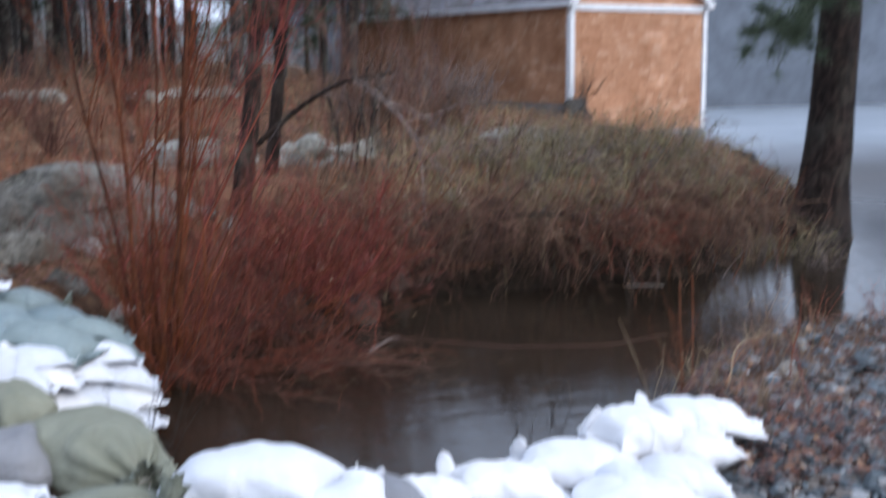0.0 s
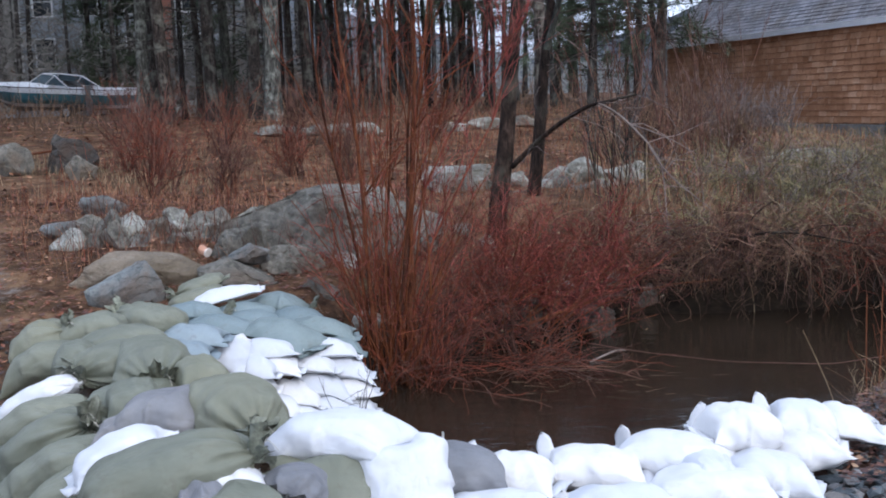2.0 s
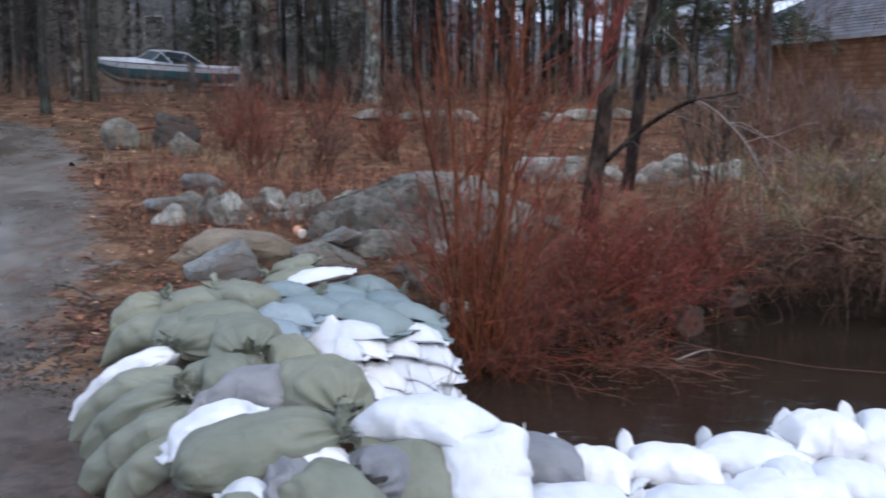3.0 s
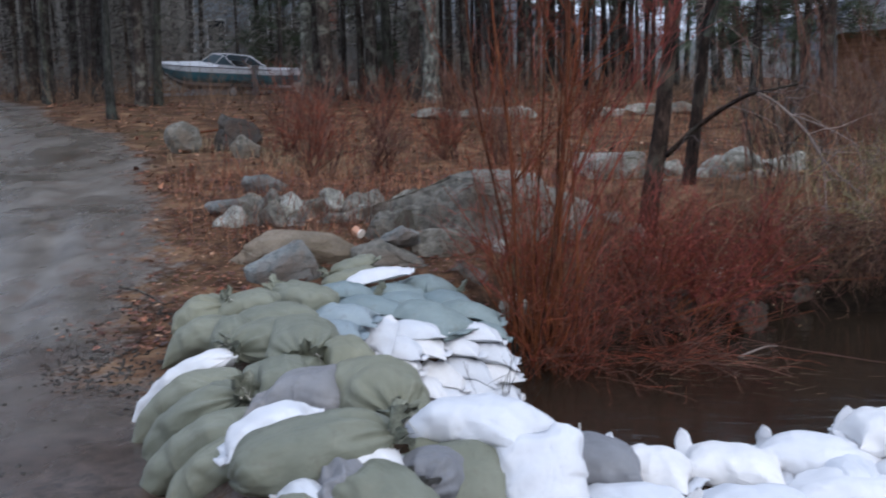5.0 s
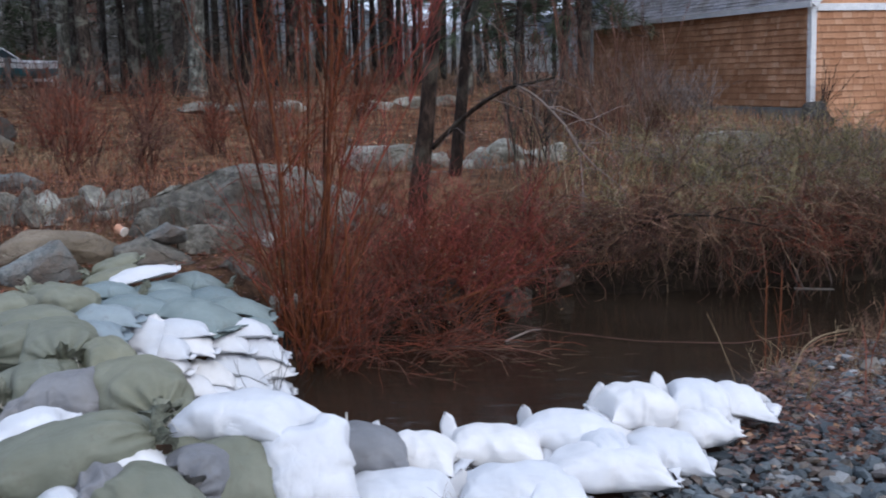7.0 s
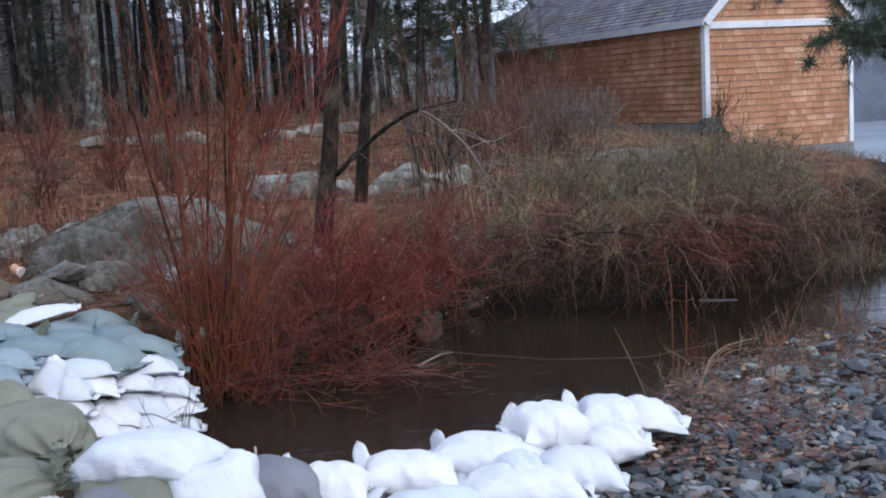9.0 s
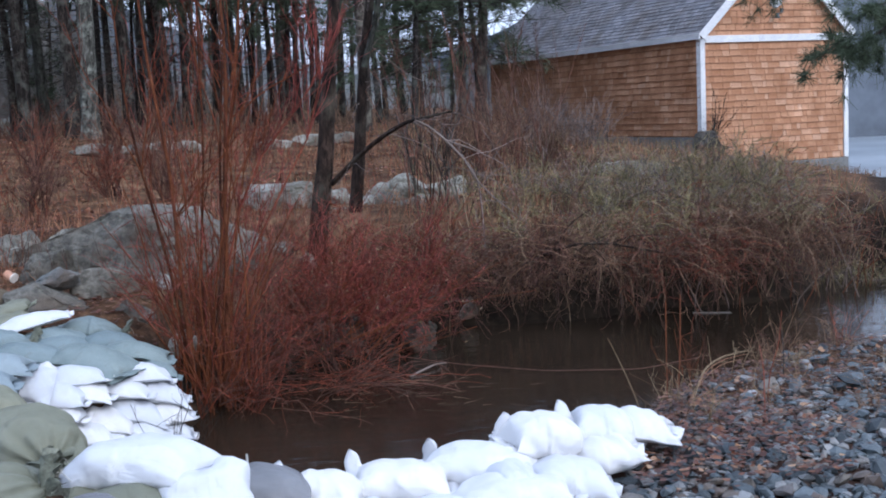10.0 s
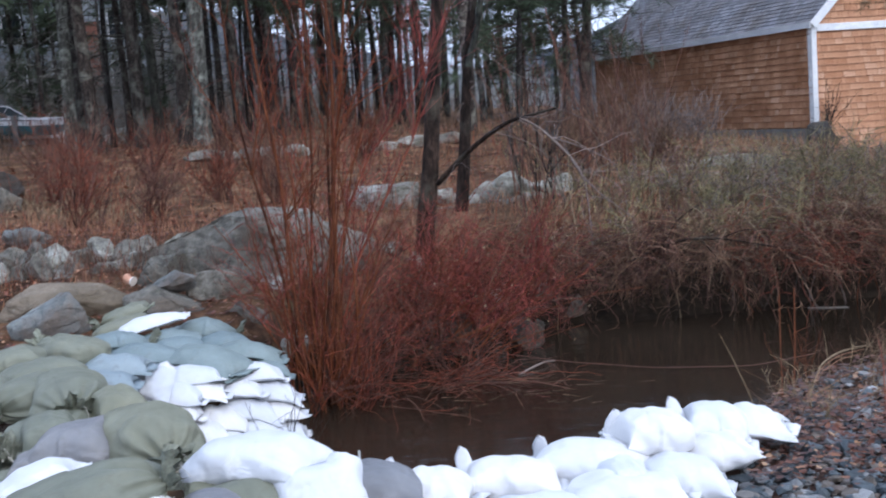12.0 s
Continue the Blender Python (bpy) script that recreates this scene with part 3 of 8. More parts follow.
def shingle_mesh(w, h=0.215, thick=0.030, lip=0.018):
    """One tapered shingle, its butt dark for wet wood and painted course shadow, hanging from its top edge; x along the
    wall, y out of it.
    """
    bm = bmesh.new()
    v = [bm.verts.new(p) for p in ((0, 0, 0), (w, 0, 0), (w, -thick, 0), (0, -thick, 0), (0, 0, h), (w, 0, h), (w, -0.003, h), (0, -0.003, h), (w, -thick * 0.92, lip), (0, -thick * 0.92, lip))]
    for q, k in (((0, 1, 2, 3), 1), ((3, 2, 8, 9), 1), ((9, 8, 6, 7), 0), ((4, 7, 6, 5), 0), ((0, 4, 5, 1), 0), ((0, 3, 9, 7, 4), 1), ((1, 5, 6, 8, 2), 1)):
        bm.faces.new([v[i] for i in q]).material_index = k
    me = bpy.data.meshes.new("shingle")
    bm.to_mesh(me)
    bm.free()
    me.materials.append(CEDAR)
    me.materials.append(CEDAR_EDGE)
    return me


WIDTHS = [0.12, 0.16, 0.21, 0.27, 0.34]
SHINGLES = {w: shingle_mesh(w - 0.006) for w in WIDTHS}
COURSE = 0.155


def shingle_wall(length, z0, z1, limit, m, single, rnd):
    """Courses of shingles on a wall; those for which single(x, z) holds are objects of their own, the rest one joined part."""
    bm = bmesh.new()
    rows = int((z1 - z0) / COURSE)
    for r in range(rows + 1):
        z = z0 + r * COURSE
        x0, x1 = limit(z)
        x = x0
        while x < x1 - 0.03:
            w = rnd.choice(WIDTHS)
            if x + w > x1:
                w = max([q for q in WIDTHS if x + q <= x1] or [0.12])
            dz, turn = rnd.uniform(-0.006, 0.006), rnd.uniform(-0.4, 0.4)
            p = m @ pose(x, -0.004 * rnd.random(), z + dz, 0, turn, 0)
            if single(x, z):
                ob = new("shingle", SHINGLES[w])
                ob.parent = shed
                ob.matrix_basis = p
            else:
                vs = [bm.verts.new(p @ v.co) for v in SHINGLES[w].vertices]
                for f in SHINGLES[w].polygons:
                    bm.faces.new([vs[i] for i in f.vertices]).material_index = f.material_index
            x += w
    return bm


rnd = random.Random(11)
gable = lambda z: (0.10, SHED_W - 0.10) if z < SHED_H - 0.02 else (0.05 + (z - SHED_H) * SHED_W / 2 / RISE, SHED_W - 0.05 - (z - SHED_H) * SHED_W / 2 / RISE)
rest = shingle_wall(SHED_W, -0.72, SHED_H + RISE - 0.3, gable, pose(0, 0.03, 0), lambda x, z: 0.1 < x < 2.1 and 0.2 < z < SHED_H - 0.15, rnd)
side = shingle_wall(SHED_L, 0.02, SHED_H - 0.05, lambda z: (0.03, SHED_L - 0.1), pose(0, SHED_L, 0, 0, 0, -90), lambda x, z: False, rnd)
for course in (part("shingles", rest, CEDAR, shed), part("shingles", side, CEDAR, shed)):
    course.data.materials.append(CEDAR_EDGE)
    tagged(course, kind="stuff")

# white trim
board("corner_board", -0.03, -0.03, -0.10, 0.115, 0.03, SHED_H, WOOD_WHITE, shed, label="white painted corner board")
board("corner_board", -0.032, 0.033, -0.10, -0.002, 0.13, SHED_H, WOOD_WHITE, shed)
board("corner_board", SHED_W - 0.11, -0.03, -0.72, SHED_W + 0.03, 0.03, SHED_H, WOOD_WHITE, shed)
board("corner_board", -0.032, SHED_L - 0.12, -0.05, -0.002, SHED_L + 0.02, SHED_H, WOOD_WHITE, shed)
board("frieze_board", 0.12, -0.035, SHED_H - 0.11, SHED_W - 0.12, -0.003, SHED_H + 0.06, WOOD_WHITE, shed, label="white painted frieze board")


def roof_side(sign):
    """One slope: a slab with lapped rows of tabs on it."""
    over, end = 0.12, 0.14
    mid = SHED_W / 2
    run = mid + over
    drop = RISE * run / mid
    slope = math.atan2(RISE, mid)
    ln = math.hypot(run, drop)
    base = Matrix.Translation((mid, 0, SHED_H + RISE + 0.22)) @ Matrix.Diagonal((sign, 1, 1, 1)) @ pose(0, 0, 0, 0, math.degrees(slope), 0)
    bm = bmesh.new()
    box(bm, 0, -end, -0.06, ln, SHED_L + end, 0, base)
    if sign < 0:
        bmesh.ops.reverse_faces(bm, faces=bm.faces[:])
    slab = part("roof_deck", bm, WOOD_WHITE, shed)
    bm = bmesh.new()
    rn = random.Random(5 + sign)
    rows = int(ln / 0.14)
    for r in range(rows + 1):
        x1 = ln - r * 0.14 + 0.02
        y = -end - rn.uniform(0, 0.25)
        while y < SHED_L + end:
            w = rn.choice((0.22, 0.30, 0.33))
            a, b2 = max(y, -end - 0.01), min(y + w - 0.008, SHED_L + end + 0.01)
            if b2 > a:
                h = 0.016 + rn.uniform(0, 0.006)
                q = [bm.verts.new(base @ Vector(p)) for p in ((x1 - 0.17, a, 0.004), (x1, a, h), (x1, b2, h), (x1 - 0.17, b2, 0.004), (x1, a, 0.001), (x1, b2, 0.001))]
                bm.faces.new((q[0], q[1], q[2], q[3]) if sign > 0 else (q[3], q[2], q[1], q[0]))
                bm.faces.new((q[1], q[4], q[5], q[2]) if sign > 0 else (q[2], q[5], q[4], q[1]))
            y += w
    part("roof_shingles", bm, ROOFING, shed, "lapped grey asphalt shingles")
    edge = base @ Vector((ln, 0, 0))
    bm = bmesh.new()
    x0, x1 = sorted((edge.x + sign * 0.002, edge.x + sign * 0.03))
    box(bm, x0, -end - 0.02, edge.z - 0.130, x1, SHED_L + end + 0.02, edge.z + 0.012)
    part("fascia", bm, WOOD_WHITE, shed, "white painted eave board")
    bm = bmesh.new()
    box(bm, 0.0, -end - 0.03, -0.18, ln + 0.02, -end - 0.003, 0.014, base)
    part("rake_board", bm, WOOD_WHITE, shed, "white painted gable edge board")
    bm = bmesh.new()
    box(bm, 0.0, SHED_L + end + 0.003, -0.18, ln + 0.02, SHED_L + end + 0.03, 0.014, base)
    part("rake_board", bm, WOOD_WHITE, shed)


roof_side(1)
roof_side(-1)


def gable_lamp():
    bm = bmesh.new()
    bmesh.ops.create_cone(bm, cap_ends=True, segments=24, radius1=0.17, radius2=0.15, depth=0.05, matrix=pose(2.25, -0.03, SHED_H + 0.86, 90, 0, 0))
    plate = part("round_vent", bm, WOOD_WHITE, shed, "round white painted gable vent")
    bm = bmesh.new()
    for i in range(4):
        box(bm, 2.13, -0.065, SHED_H + 0.77 + i * 0.055, 2.37, -0.05, SHED_H + 0.785 + i * 0.055)
    part("louvre", bm, CONCRETE, plate)
    lamp = surface("dark_green_metal", (0.03, 0.035, 0.03), (0.07, 0.08, 0.07), 8, 0.5, 0, 0, 30, 0)
    bm = bmesh.new()
    bmesh.ops.create_cone(bm, cap_ends=True, segments=14, radius1=0.07, radius2=0.03, depth=0.12, matrix=pose(2.18, -0.16, SHED_H + 0.50))
    bmesh.ops.create_cone(bm, cap_ends=True, segments=8, radius1=0.012, radius2=0.012, depth=0.26, matrix=pose(2.30, -0.12, SHED_H + 0.58, 0, 65, 20))
    box(bm, 2.38, -0.05, SHED_H + 0.58, 2.46, -0.01, SHED_H + 0.68)
    part("wall_lamp", bm, lamp, shed, "small dark outdoor lamp")


gable_lamp()

# ---- trees ----
def trunk_mesh(name, x, y, h, r, lean=(0.0, 0.0), seed=0, bark=None, parent=None, flare=1.35, bend=0.15, k=14, sides=12, z0=None):
    """A tapered, slightly crooked trunk with a flared foot; returns the object and its middle line."""
    rnd = random.Random(seed)
    z = (ground_z(x, y) if z0 is None else z0) - 0.15
    p1, p2 = rnd.uniform(0, 6.28), rnd.uniform(0, 6.28)
    line, verts, faces = [], [], []
    for i in range(k + 1):
        u = (i / k) ** 1.5
        c = Vector((x + lean[0] * h * u + bend * math.sin(5 * u + p1) * u ** 0.5,
                    y + lean[1] * h * u + bend * math.sin(4 * u + p2) * u ** 0.5, z + h * u))
        line.append(c)
        rad = r * (1 - 0.75 * u) * (1 + (flare - 1) * math.exp(-u * h / 0.35))
        for j in range(sides):
            a = 2 * math.pi * j / sides
            w = rad * (1 + 0.06 * math.sin(3 * a + p1) + 0.05 * math.sin(5 * a + 9 * u + p2) + 0.03 * rnd.uniform(-1, 1))
            verts.append((c.x + w * math.cos(a), c.y + w * math.sin(a), c.z))
    for i in range(k):
        for j in range(sides):
            j2 = (j + 1) % sides
            faces.append((i * sides + j, i * sides + j2, (i + 1) * sides + j2, (i + 1) * sides + j))
    return link_mesh(name, verts, faces, bark or BARK_DARK, parent), line


def brush(ob):
    """Marks a part too fine to pick apart."""
    return tagged(ob, kind="stuff")


def tuft_quads(points, dirs, rng, size, per=7, width=0.016):
    """Sprays of needle blades round points; returns verts and faces."""
    n = len(points)
    d = np.repeat(dirs, per, 0) + rng.normal(0, 0.75, (n * per, 3))
    d /= np.linalg.norm(d, axis=1, keepdims=True)
    p = np.repeat(points, per, 0) + rng.normal(0, 0.12, (n * per, 3)) * size
    L = size * rng.uniform(0.5, 1.1, (n * per, 1))
    w = np.cross(d, rng.normal(0, 1, (n * per, 3)))
    w /= np.maximum(np.linalg.norm(w, axis=1, keepdims=True), 1e-6)
    w *= width
    V = np.stack([p - w, p + w, p + d * L + w * 0.4, p + d * L - w * 0.4], 1).reshape(-1, 3)
    F = np.arange(len(V)).reshape(-1, 4)
    return V, F


def needle_part(name, V, F, parent, material=None, label=""):
    me = bpy.data.meshes.new(name)
    me.from_pydata(V.tolist(), [], F.tolist())
    me.materials.append(material or NEEDLES)
    ob = new(name, me)
    ob.parent = parent
    ob["kind"] = "stuff"
    if label:
        ob["label"] = label
    return ob


def forest_pine(x, y, h, r, seed, low=2.0, bark=None, lean=(0, 0), tufts=70, label="", crown_low=5.0, bare=10):
    """A pine of the wood: trunk, bare dead limbs below, a loose crown above."""
    tree = empty("pine_tree")
    trunk_mesh("trunk", x, y, h, r, lean, seed, bark, tree, k=10, sides=9)
    rng = np.random.default_rng(seed)
    zb = ground_z(x, y)
    up = lambda z: np.stack([x + lean[0] * (z - zb), y + lean[1] * (z - zb), z], 1)
    zz = zb + rng.uniform(min(low, 1.5), crown_low + 1.0, bare)
    a = rng.uniform(0, 6.28, bare)
    dirs = np.stack([np.cos(a), np.sin(a), rng.uniform(-0.25, 0.35, bare)], 1)
    L = arcs(rng, bare, up(zz), dirs, rng.uniform(0.5, 2.2, bare), 0.15, 0.10, 6)
    brush(tubes("dead_limb_mass", L, 0.018, 0.004, bark or BARK_DARK, tree))
    if y < 46 and x > -13:
        m = bare * 7
        which, at = rng.integers(0, bare, m), rng.integers(1, 6, m)
        brush(tubes("dead_twig_mass", wild(rng, L[which, at], rng.normal(0, 1, (m, 3)) + np.array([0, 0, 0.1]), rng.uniform(0.2, 0.9, m), 6, 0.22, 0.02), 0.008, 0.003, bark or BARK_DARK, tree))
    n = 22
    zz = zb + rng.uniform(crown_low, h * 0.98, n)
    a = rng.uniform(0, 6.28, n)
    reach = 0.6 + 2.4 * (1 - (zz - zb) / h) + rng.uniform(0, 0.8, n)
    dirs = np.stack([np.cos(a), np.sin(a), rng.uniform(-0.1, 0.35, n)], 1)
    P = arcs(rng, n, up(zz), dirs, reach, 0.12, 0.08, 6)
    brush(tubes("limb_mass", P, 0.03, 0.006, bark or BARK_DARK, tree))
    which, at = rng.integers(0, n, tufts), rng.integers(2, 6, tufts)
    # high crowns, out of view, get wide blades added to shade the trunks
    thick = crown_low > 4.4
    V, F = tuft_quads(P[which, at], dirs[which] + np.array([0, 0, 0.3]), rng, 0.9 if thick else 0.55, 18, 0.05 if thick else 0.016)
    needle_part("crown", V, F, tree)
    return tagged(tree, label or "tall dark pine with bare lower limbs in the wood", "pine tree", "trees of the wood")


# the named trunks, nearest first
forest_pine(-4.80, 26.5, 15, 0.21, 1, 3.2, BARK_PALE, (0.01, 0), label="thick pale lichen-covered trunk at the wood's edge", crown_low=6)
forest_pine(-8.33, 28.4, 15, 0.17, 2, 3.2, BARK_PALE, (0.005, 0), label="pale lichened trunk standing before the parked boat", crown_low=6)
forest_pine(-5.40, 27.6, 14, 0.17, 3, 3.0)
forest_pine(-8.80, 31.0, 14, 0.19, 4)
forest_pine(-7.44, 27.5, 14, 0.18, 5, lean=(-0.03, 0))
forest_pine(-8.47, 33.0, 13, 0.09, 6)
forest_pine(-8.29, 34.0, 13, 0.11, 7)
forest_pine(-6.67, 28.5, 14, 0.17, 8, lean=(-0.02, 0))
forest_pine(-7.17, 33.0, 14, 0.16, 9, bark=BARK_MID)
forest_pine(-5.75, 30.0, 14, 0.15, 10)
forest_pine(-4.56, 31.0, 14, 0.16, 11)
forest_pine(-3.74, 33.0, 13, 0.18, 12, lean=(-0.02, 0))
forest_pine(-4.98, 40.0, 14, 0.12, 13)
forest_pine(-3.60, 36.0, 14, 0.15, 14)
forest_pine(-2.95, 40.0, 10, 0.17, 15)
forest_pine(-1.81, 42.0, 10, 0.09, 16)
forest_pine(-1.03, 40.0, 10, 0.09, 17)
forest_pine(-0.50, 38.0, 10, 0.14, 18)
forest_pine(-0.10, 37.5, 9.5, 0.10, 19)
forest_pine(0.30, 36.0, 9, 0.09, 20)
forest_pine(1.25, 24.0, 9, 0.14, 21, crown_low=3.6, label="straight dark trunk behind the stone row")
forest_pine(4.20, 27.0, 8.5, 0.15, 22, crown_low=2.6, bare=26, lean=(0.03, 0), label="gnarled dark pine close to the boathouse", tufts=110)
forest_pine(4.60, 33.0, 9, 0.12, 23, crown_low=2.4, tufts=130)
forest_pine(-10.9, 22.6, 11, 0.10, 24, bark=BARK_MID, label="slim mossy trunk beside the muddy track", lean=(0.02, 0))
forest_pine(-12.2, 27.0, 13, 0.17, 25, label="grey twin trunk beside the muddy track")
forest_pine(-11.9, 27.3, 13, 0.11, 26, lean=(0.05, 0), bark=BARK_MID, label="leaning grey twin trunk beside the track")
forest_pine(-16.3, 30.0, 11, 0.08, 27, bark=BARK_MID)
forest_pine(-18.3, 33.5, 13, 0.18, 28)
forest_pine(-21.2, 38.0, 14, 0.22, 29)
forest_pine(-20.8, 42.5, 14, 0.16, 30)
forest_pine(-17.6, 36.0, 13, 0.11, 31)
forest_pine(-15.1, 47.5, 13, 0.12, 32)

# the wood behind them
rng_wood = np.random.default_rng(77)
spots = []
while len(spots) < 58:
    wx, wy = rng_wood.uniform(-34, 7), rng_wood.uniform(34, 62)
    boat_gap = -22 < wx < -9 and 40.5 < wy < 50
    house_gap = -26 < wx < -9 and wy > 52
    shed_gap = wx > 3.5 and wy < 42
    thin = wx > -4 and rng_wood.random() < 0.6
    on_track = float(track(np.array([wx]), np.array([wy]))[0]) > 0.05
    if not (boat_gap or house_gap or shed_gap or thin or on_track or (wy < 44 and -0.46 < wx / wy < -0.28)) and all((wx - a) ** 2 + (wy - b) ** 2 > 1.6 for a, b in spots):
        spots.append((wx, wy))
for i, (wx, wy) in enumerate(spots):
    east = wx > -4
    forest_pine(wx, wy, (rng_wood.uniform(8, 10.5) if -8 < wx else rng_wood.uniform(11, 16)), rng_wood.uniform(0.06, 0.17), 100 + i, crown_low=rng_wood.uniform(3.0, 4.5) if east else rng_wood.uniform(3.5, 6), tufts=56, bare=12)


def bare_tree(name, line, r0, r1, label):
    """A leafless trunk along a bent middle line."""
    tree = empty(name)
    P = np.array(line, float)
    t = np.linspace(0, len(P) - 1, 16)
    Q = np.stack([np.interp(t, range(len(P)), P[:, k]) for k in range(3)], 1)
    for _ in range(2):
        Q[1:-1] = (Q[:-2] + 2 * Q[1:-1] + Q[2:]) / 4
    tubes("trunk", Q[None], r0, r1, BARK_BLACK, tree, 12)
    return tagged(tree, label, "bare tree"), tree


def limb(tree, line, r0, r1, name="limb", material=None, label=""):
    P = np.array(line, float)
    t = np.linspace(0, len(P) - 1, 18)
    Q = np.stack([np.interp(t, range(len(P)), P[:, k]) for k in range(3)], 1)
    for _ in range(2):
        Q[1:-1] = (Q[:-2] + 2 * Q[1:-1] + Q[2:]) / 4
    return tubes(name, Q[None], r0, r1, material or BARK_BLACK, tree, 7, label)


def fine_twigs(tree, line, n, seed, length=(0.2, 0.7), material=None, droop=0.2):
    rng = np.random.default_rng(seed)
    P = np.array(line, float)
    t = rng.uniform(0.3, len(P) - 1.01, n)
    foot = np.stack([np.interp(t, range(len(P)), P[:, k]) for k in range(3)], 1)
    d = rng.normal(0, 1, (n, 3)) + np.array([0.2, 0, 0.3])
    brush(tubes("twig_mass", wild(rng, foot, d, rng.uniform(*length, n), 6, 0.25, 0.06), 0.0045, 0.0015, material or TWIG_GREY, tree))


_, tree_a = bare_tree("bare_tree", [(0.07, 11.86, -0.09), (0.11, 11.86, 0.53), (0.23, 11.86, 1.04), (0.26, 11.86, 1.60), (0.35, 11.86, 2.25), (0.43, 11.86, 2.90), (0.65, 11.95, 4.75), (0.74, 12.13, 7.06)], 0.107, 0.04,
                      "dark leaning leafless trunk with one long hooked limb")
hook = [(0.27, 11.80, 0.87), (0.59, 11.60, 1.19), (0.87, 11.40, 1.39), (1.04, 11.25, 1.48), (1.13, 11.20, 1.49), (1.31, 11.15, 1.53), (1.47, 11.10, 1.56)]
limb(tree_a, hook, 0.030, 0.010)
hang = [(1.11, 11.20, 1.49), (1.28, 11.15, 1.40), (1.50, 11.10, 1.17), (1.65, 11.05, 0.98), (1.70, 11.00, 0.79), (1.71, 10.95, 0.36), (1.73, 10.95, 0.01)]
limb(tree_a, hang, 0.013, 0.004, label="pale drooping limb", material=TWIG_GREY)
limb(tree_a, [(1.40, 11.12, 1.28), (1.61, 11.05, 1.20), (1.83, 11.00, 1.09), (2.01, 11.00, 0.97)], 0.007, 0.003, material=TWIG_GREY)
limb(tree_a, [(1.55, 11.07, 1.10), (1.53, 11.02, 0.70), (1.57, 10.95, 0.35), (1.55, 10.90, 0.05)], 0.006, 0.003, material=TWIG_TAN)
limb(tree_a, [(1.57, 11.05, 1.06), (1.68, 10.98, 0.86), (1.81, 10.90, 0.71), (1.98, 10.90, 0.57), (2.13, 10.90, 0.44)], 0.009, 0.003, material=TWIG_GREY)
fine_twigs(tree_a, hang, 40, 4)
fine_twigs(tree_a, hook, 22, 5)
_, tree_b = bare_tree("bare_tree", [(0.52, 13.1, 0.2), (0.56, 13.1, 0.55), (0.62, 13.1, 1.0), (0.67, 13.1, 1.5), (0.72, 13.1, 2.0), (0.80, 13.1, 2.6), (0.90, 13.1, 3.1), (1.1, 13.2, 5.0), (1.2, 13.2, 7.0)], 0.085, 0.03,
                      "slim dark leafless trunk with a pale fork")
limb(tree_b, [(0.74, 13.05, 2.1), (0.86, 13.0, 2.5), (0.95, 12.9, 2.9), (1.15, 12.8, 3.6)], 0.04, 0.02, material=BARK_MID, label="grey forked limb")
fine_twigs(tree_b, [(0.67, 13.1, 1.5), (0.72, 13.1, 2.0), (0.80, 13.1, 2.6), (0.90, 13.1, 3.1)], 26, 6, (0.4, 1.3))

# the big pine on the water's edge
big = empty("pine_tree")
trunk_mesh("trunk", 7.48, 13.2, 11, 0.31, (0.055, 0.0), 3, BARK_SOAKED, big, 1.3, 0.05, 18, 16, -0.45)


def bough(tree, line, seed, tufts=130, r0=0.03, size=0.16):
    limb(tree, line, r0, 0.006, "bough")
    rng = np.random.default_rng(seed)
    P = np.array(line, float)
    n = 34
    t = rng.uniform(0.8, len(P) - 1.02, n)
    foot = np.stack([np.interp(t, range(len(P)), P[:, k]) for k in range(3)], 1)
    d = (P[-1] - P[0])[None] / np.linalg.norm(P[-1] - P[0]) + rng.normal(0, 0.7, (n, 3)) * np.array([1, 1, 0.5])
    Q = arcs(rng, n, foot, d, rng.uniform(0.2, 0.65, n), 0.1, 0.1, 6)
    brush(tubes("twig_mass", Q, 0.007, 0.002, BARK_DARK, tree))
    which, at = rng.integers(0, n, tufts), rng.integers(2, 6, tufts)
    V, F = tuft_quads(Q[which, at], Q[which, -1] - Q[which, 0], rng, size, 26, 0.0035)
    needle_part("needles", V, F, tree)


bough(big, [(7.5, 13.1, 2.9), (6.9, 12.4, 2.55), (6.2, 11.6, 2.20), (5.6, 11.1, 2.02), (5.05, 10.8, 1.93)], 31, 150)
bough(big, [(7.5, 13.0, 3.3), (7.0, 12.0, 3.0), (6.4, 11.3, 2.7), (5.9, 10.8, 2.45), (5.5, 10.6, 2.35)], 32, 120)
bough(big, [(7.5, 13.1, 3.6), (6.7, 12.8, 3.25), (5.9, 12.6, 3.0), (5.2, 12.4, 2.8)], 33, 150)
bough(big, [(7.5, 13.1, 3.2), (8.2, 12.4, 3.0), (8.8, 11.9, 2.8), (9.3, 11.5, 2.6)], 34, 200)
rng_big = np.random.default_rng(8)
zz = rng_big.uniform(3.6, 10.5, 26)
aa = rng_big.uniform(0, 6.28, 26)
Pb = arcs(rng_big, 26, np.stack([7.3 + 0.055 * zz, np.full(26, 13.2), zz], 1), np.stack([np.cos(aa), np.sin(aa), rng_big.uniform(-0.1, 0.3, 26)], 1), rng_big.uniform(1.2, 3.2, 26), 0.1, 0.08, 6)
brush(tubes("limb_mass", Pb, 0.04, 0.008, BARK_DARK, big))
Vb, Fb = tuft_quads(Pb[rng_big.integers(0, 26, 420), rng_big.integers(2, 6, 420)], rng_big.normal(0, 1, (420, 3)), rng_big, 0.35, 22, 0.010)
needle_part("crown", Vb, Fb, big)
tagged(big, "big dark pine leaning over the pond's edge", "pine tree")


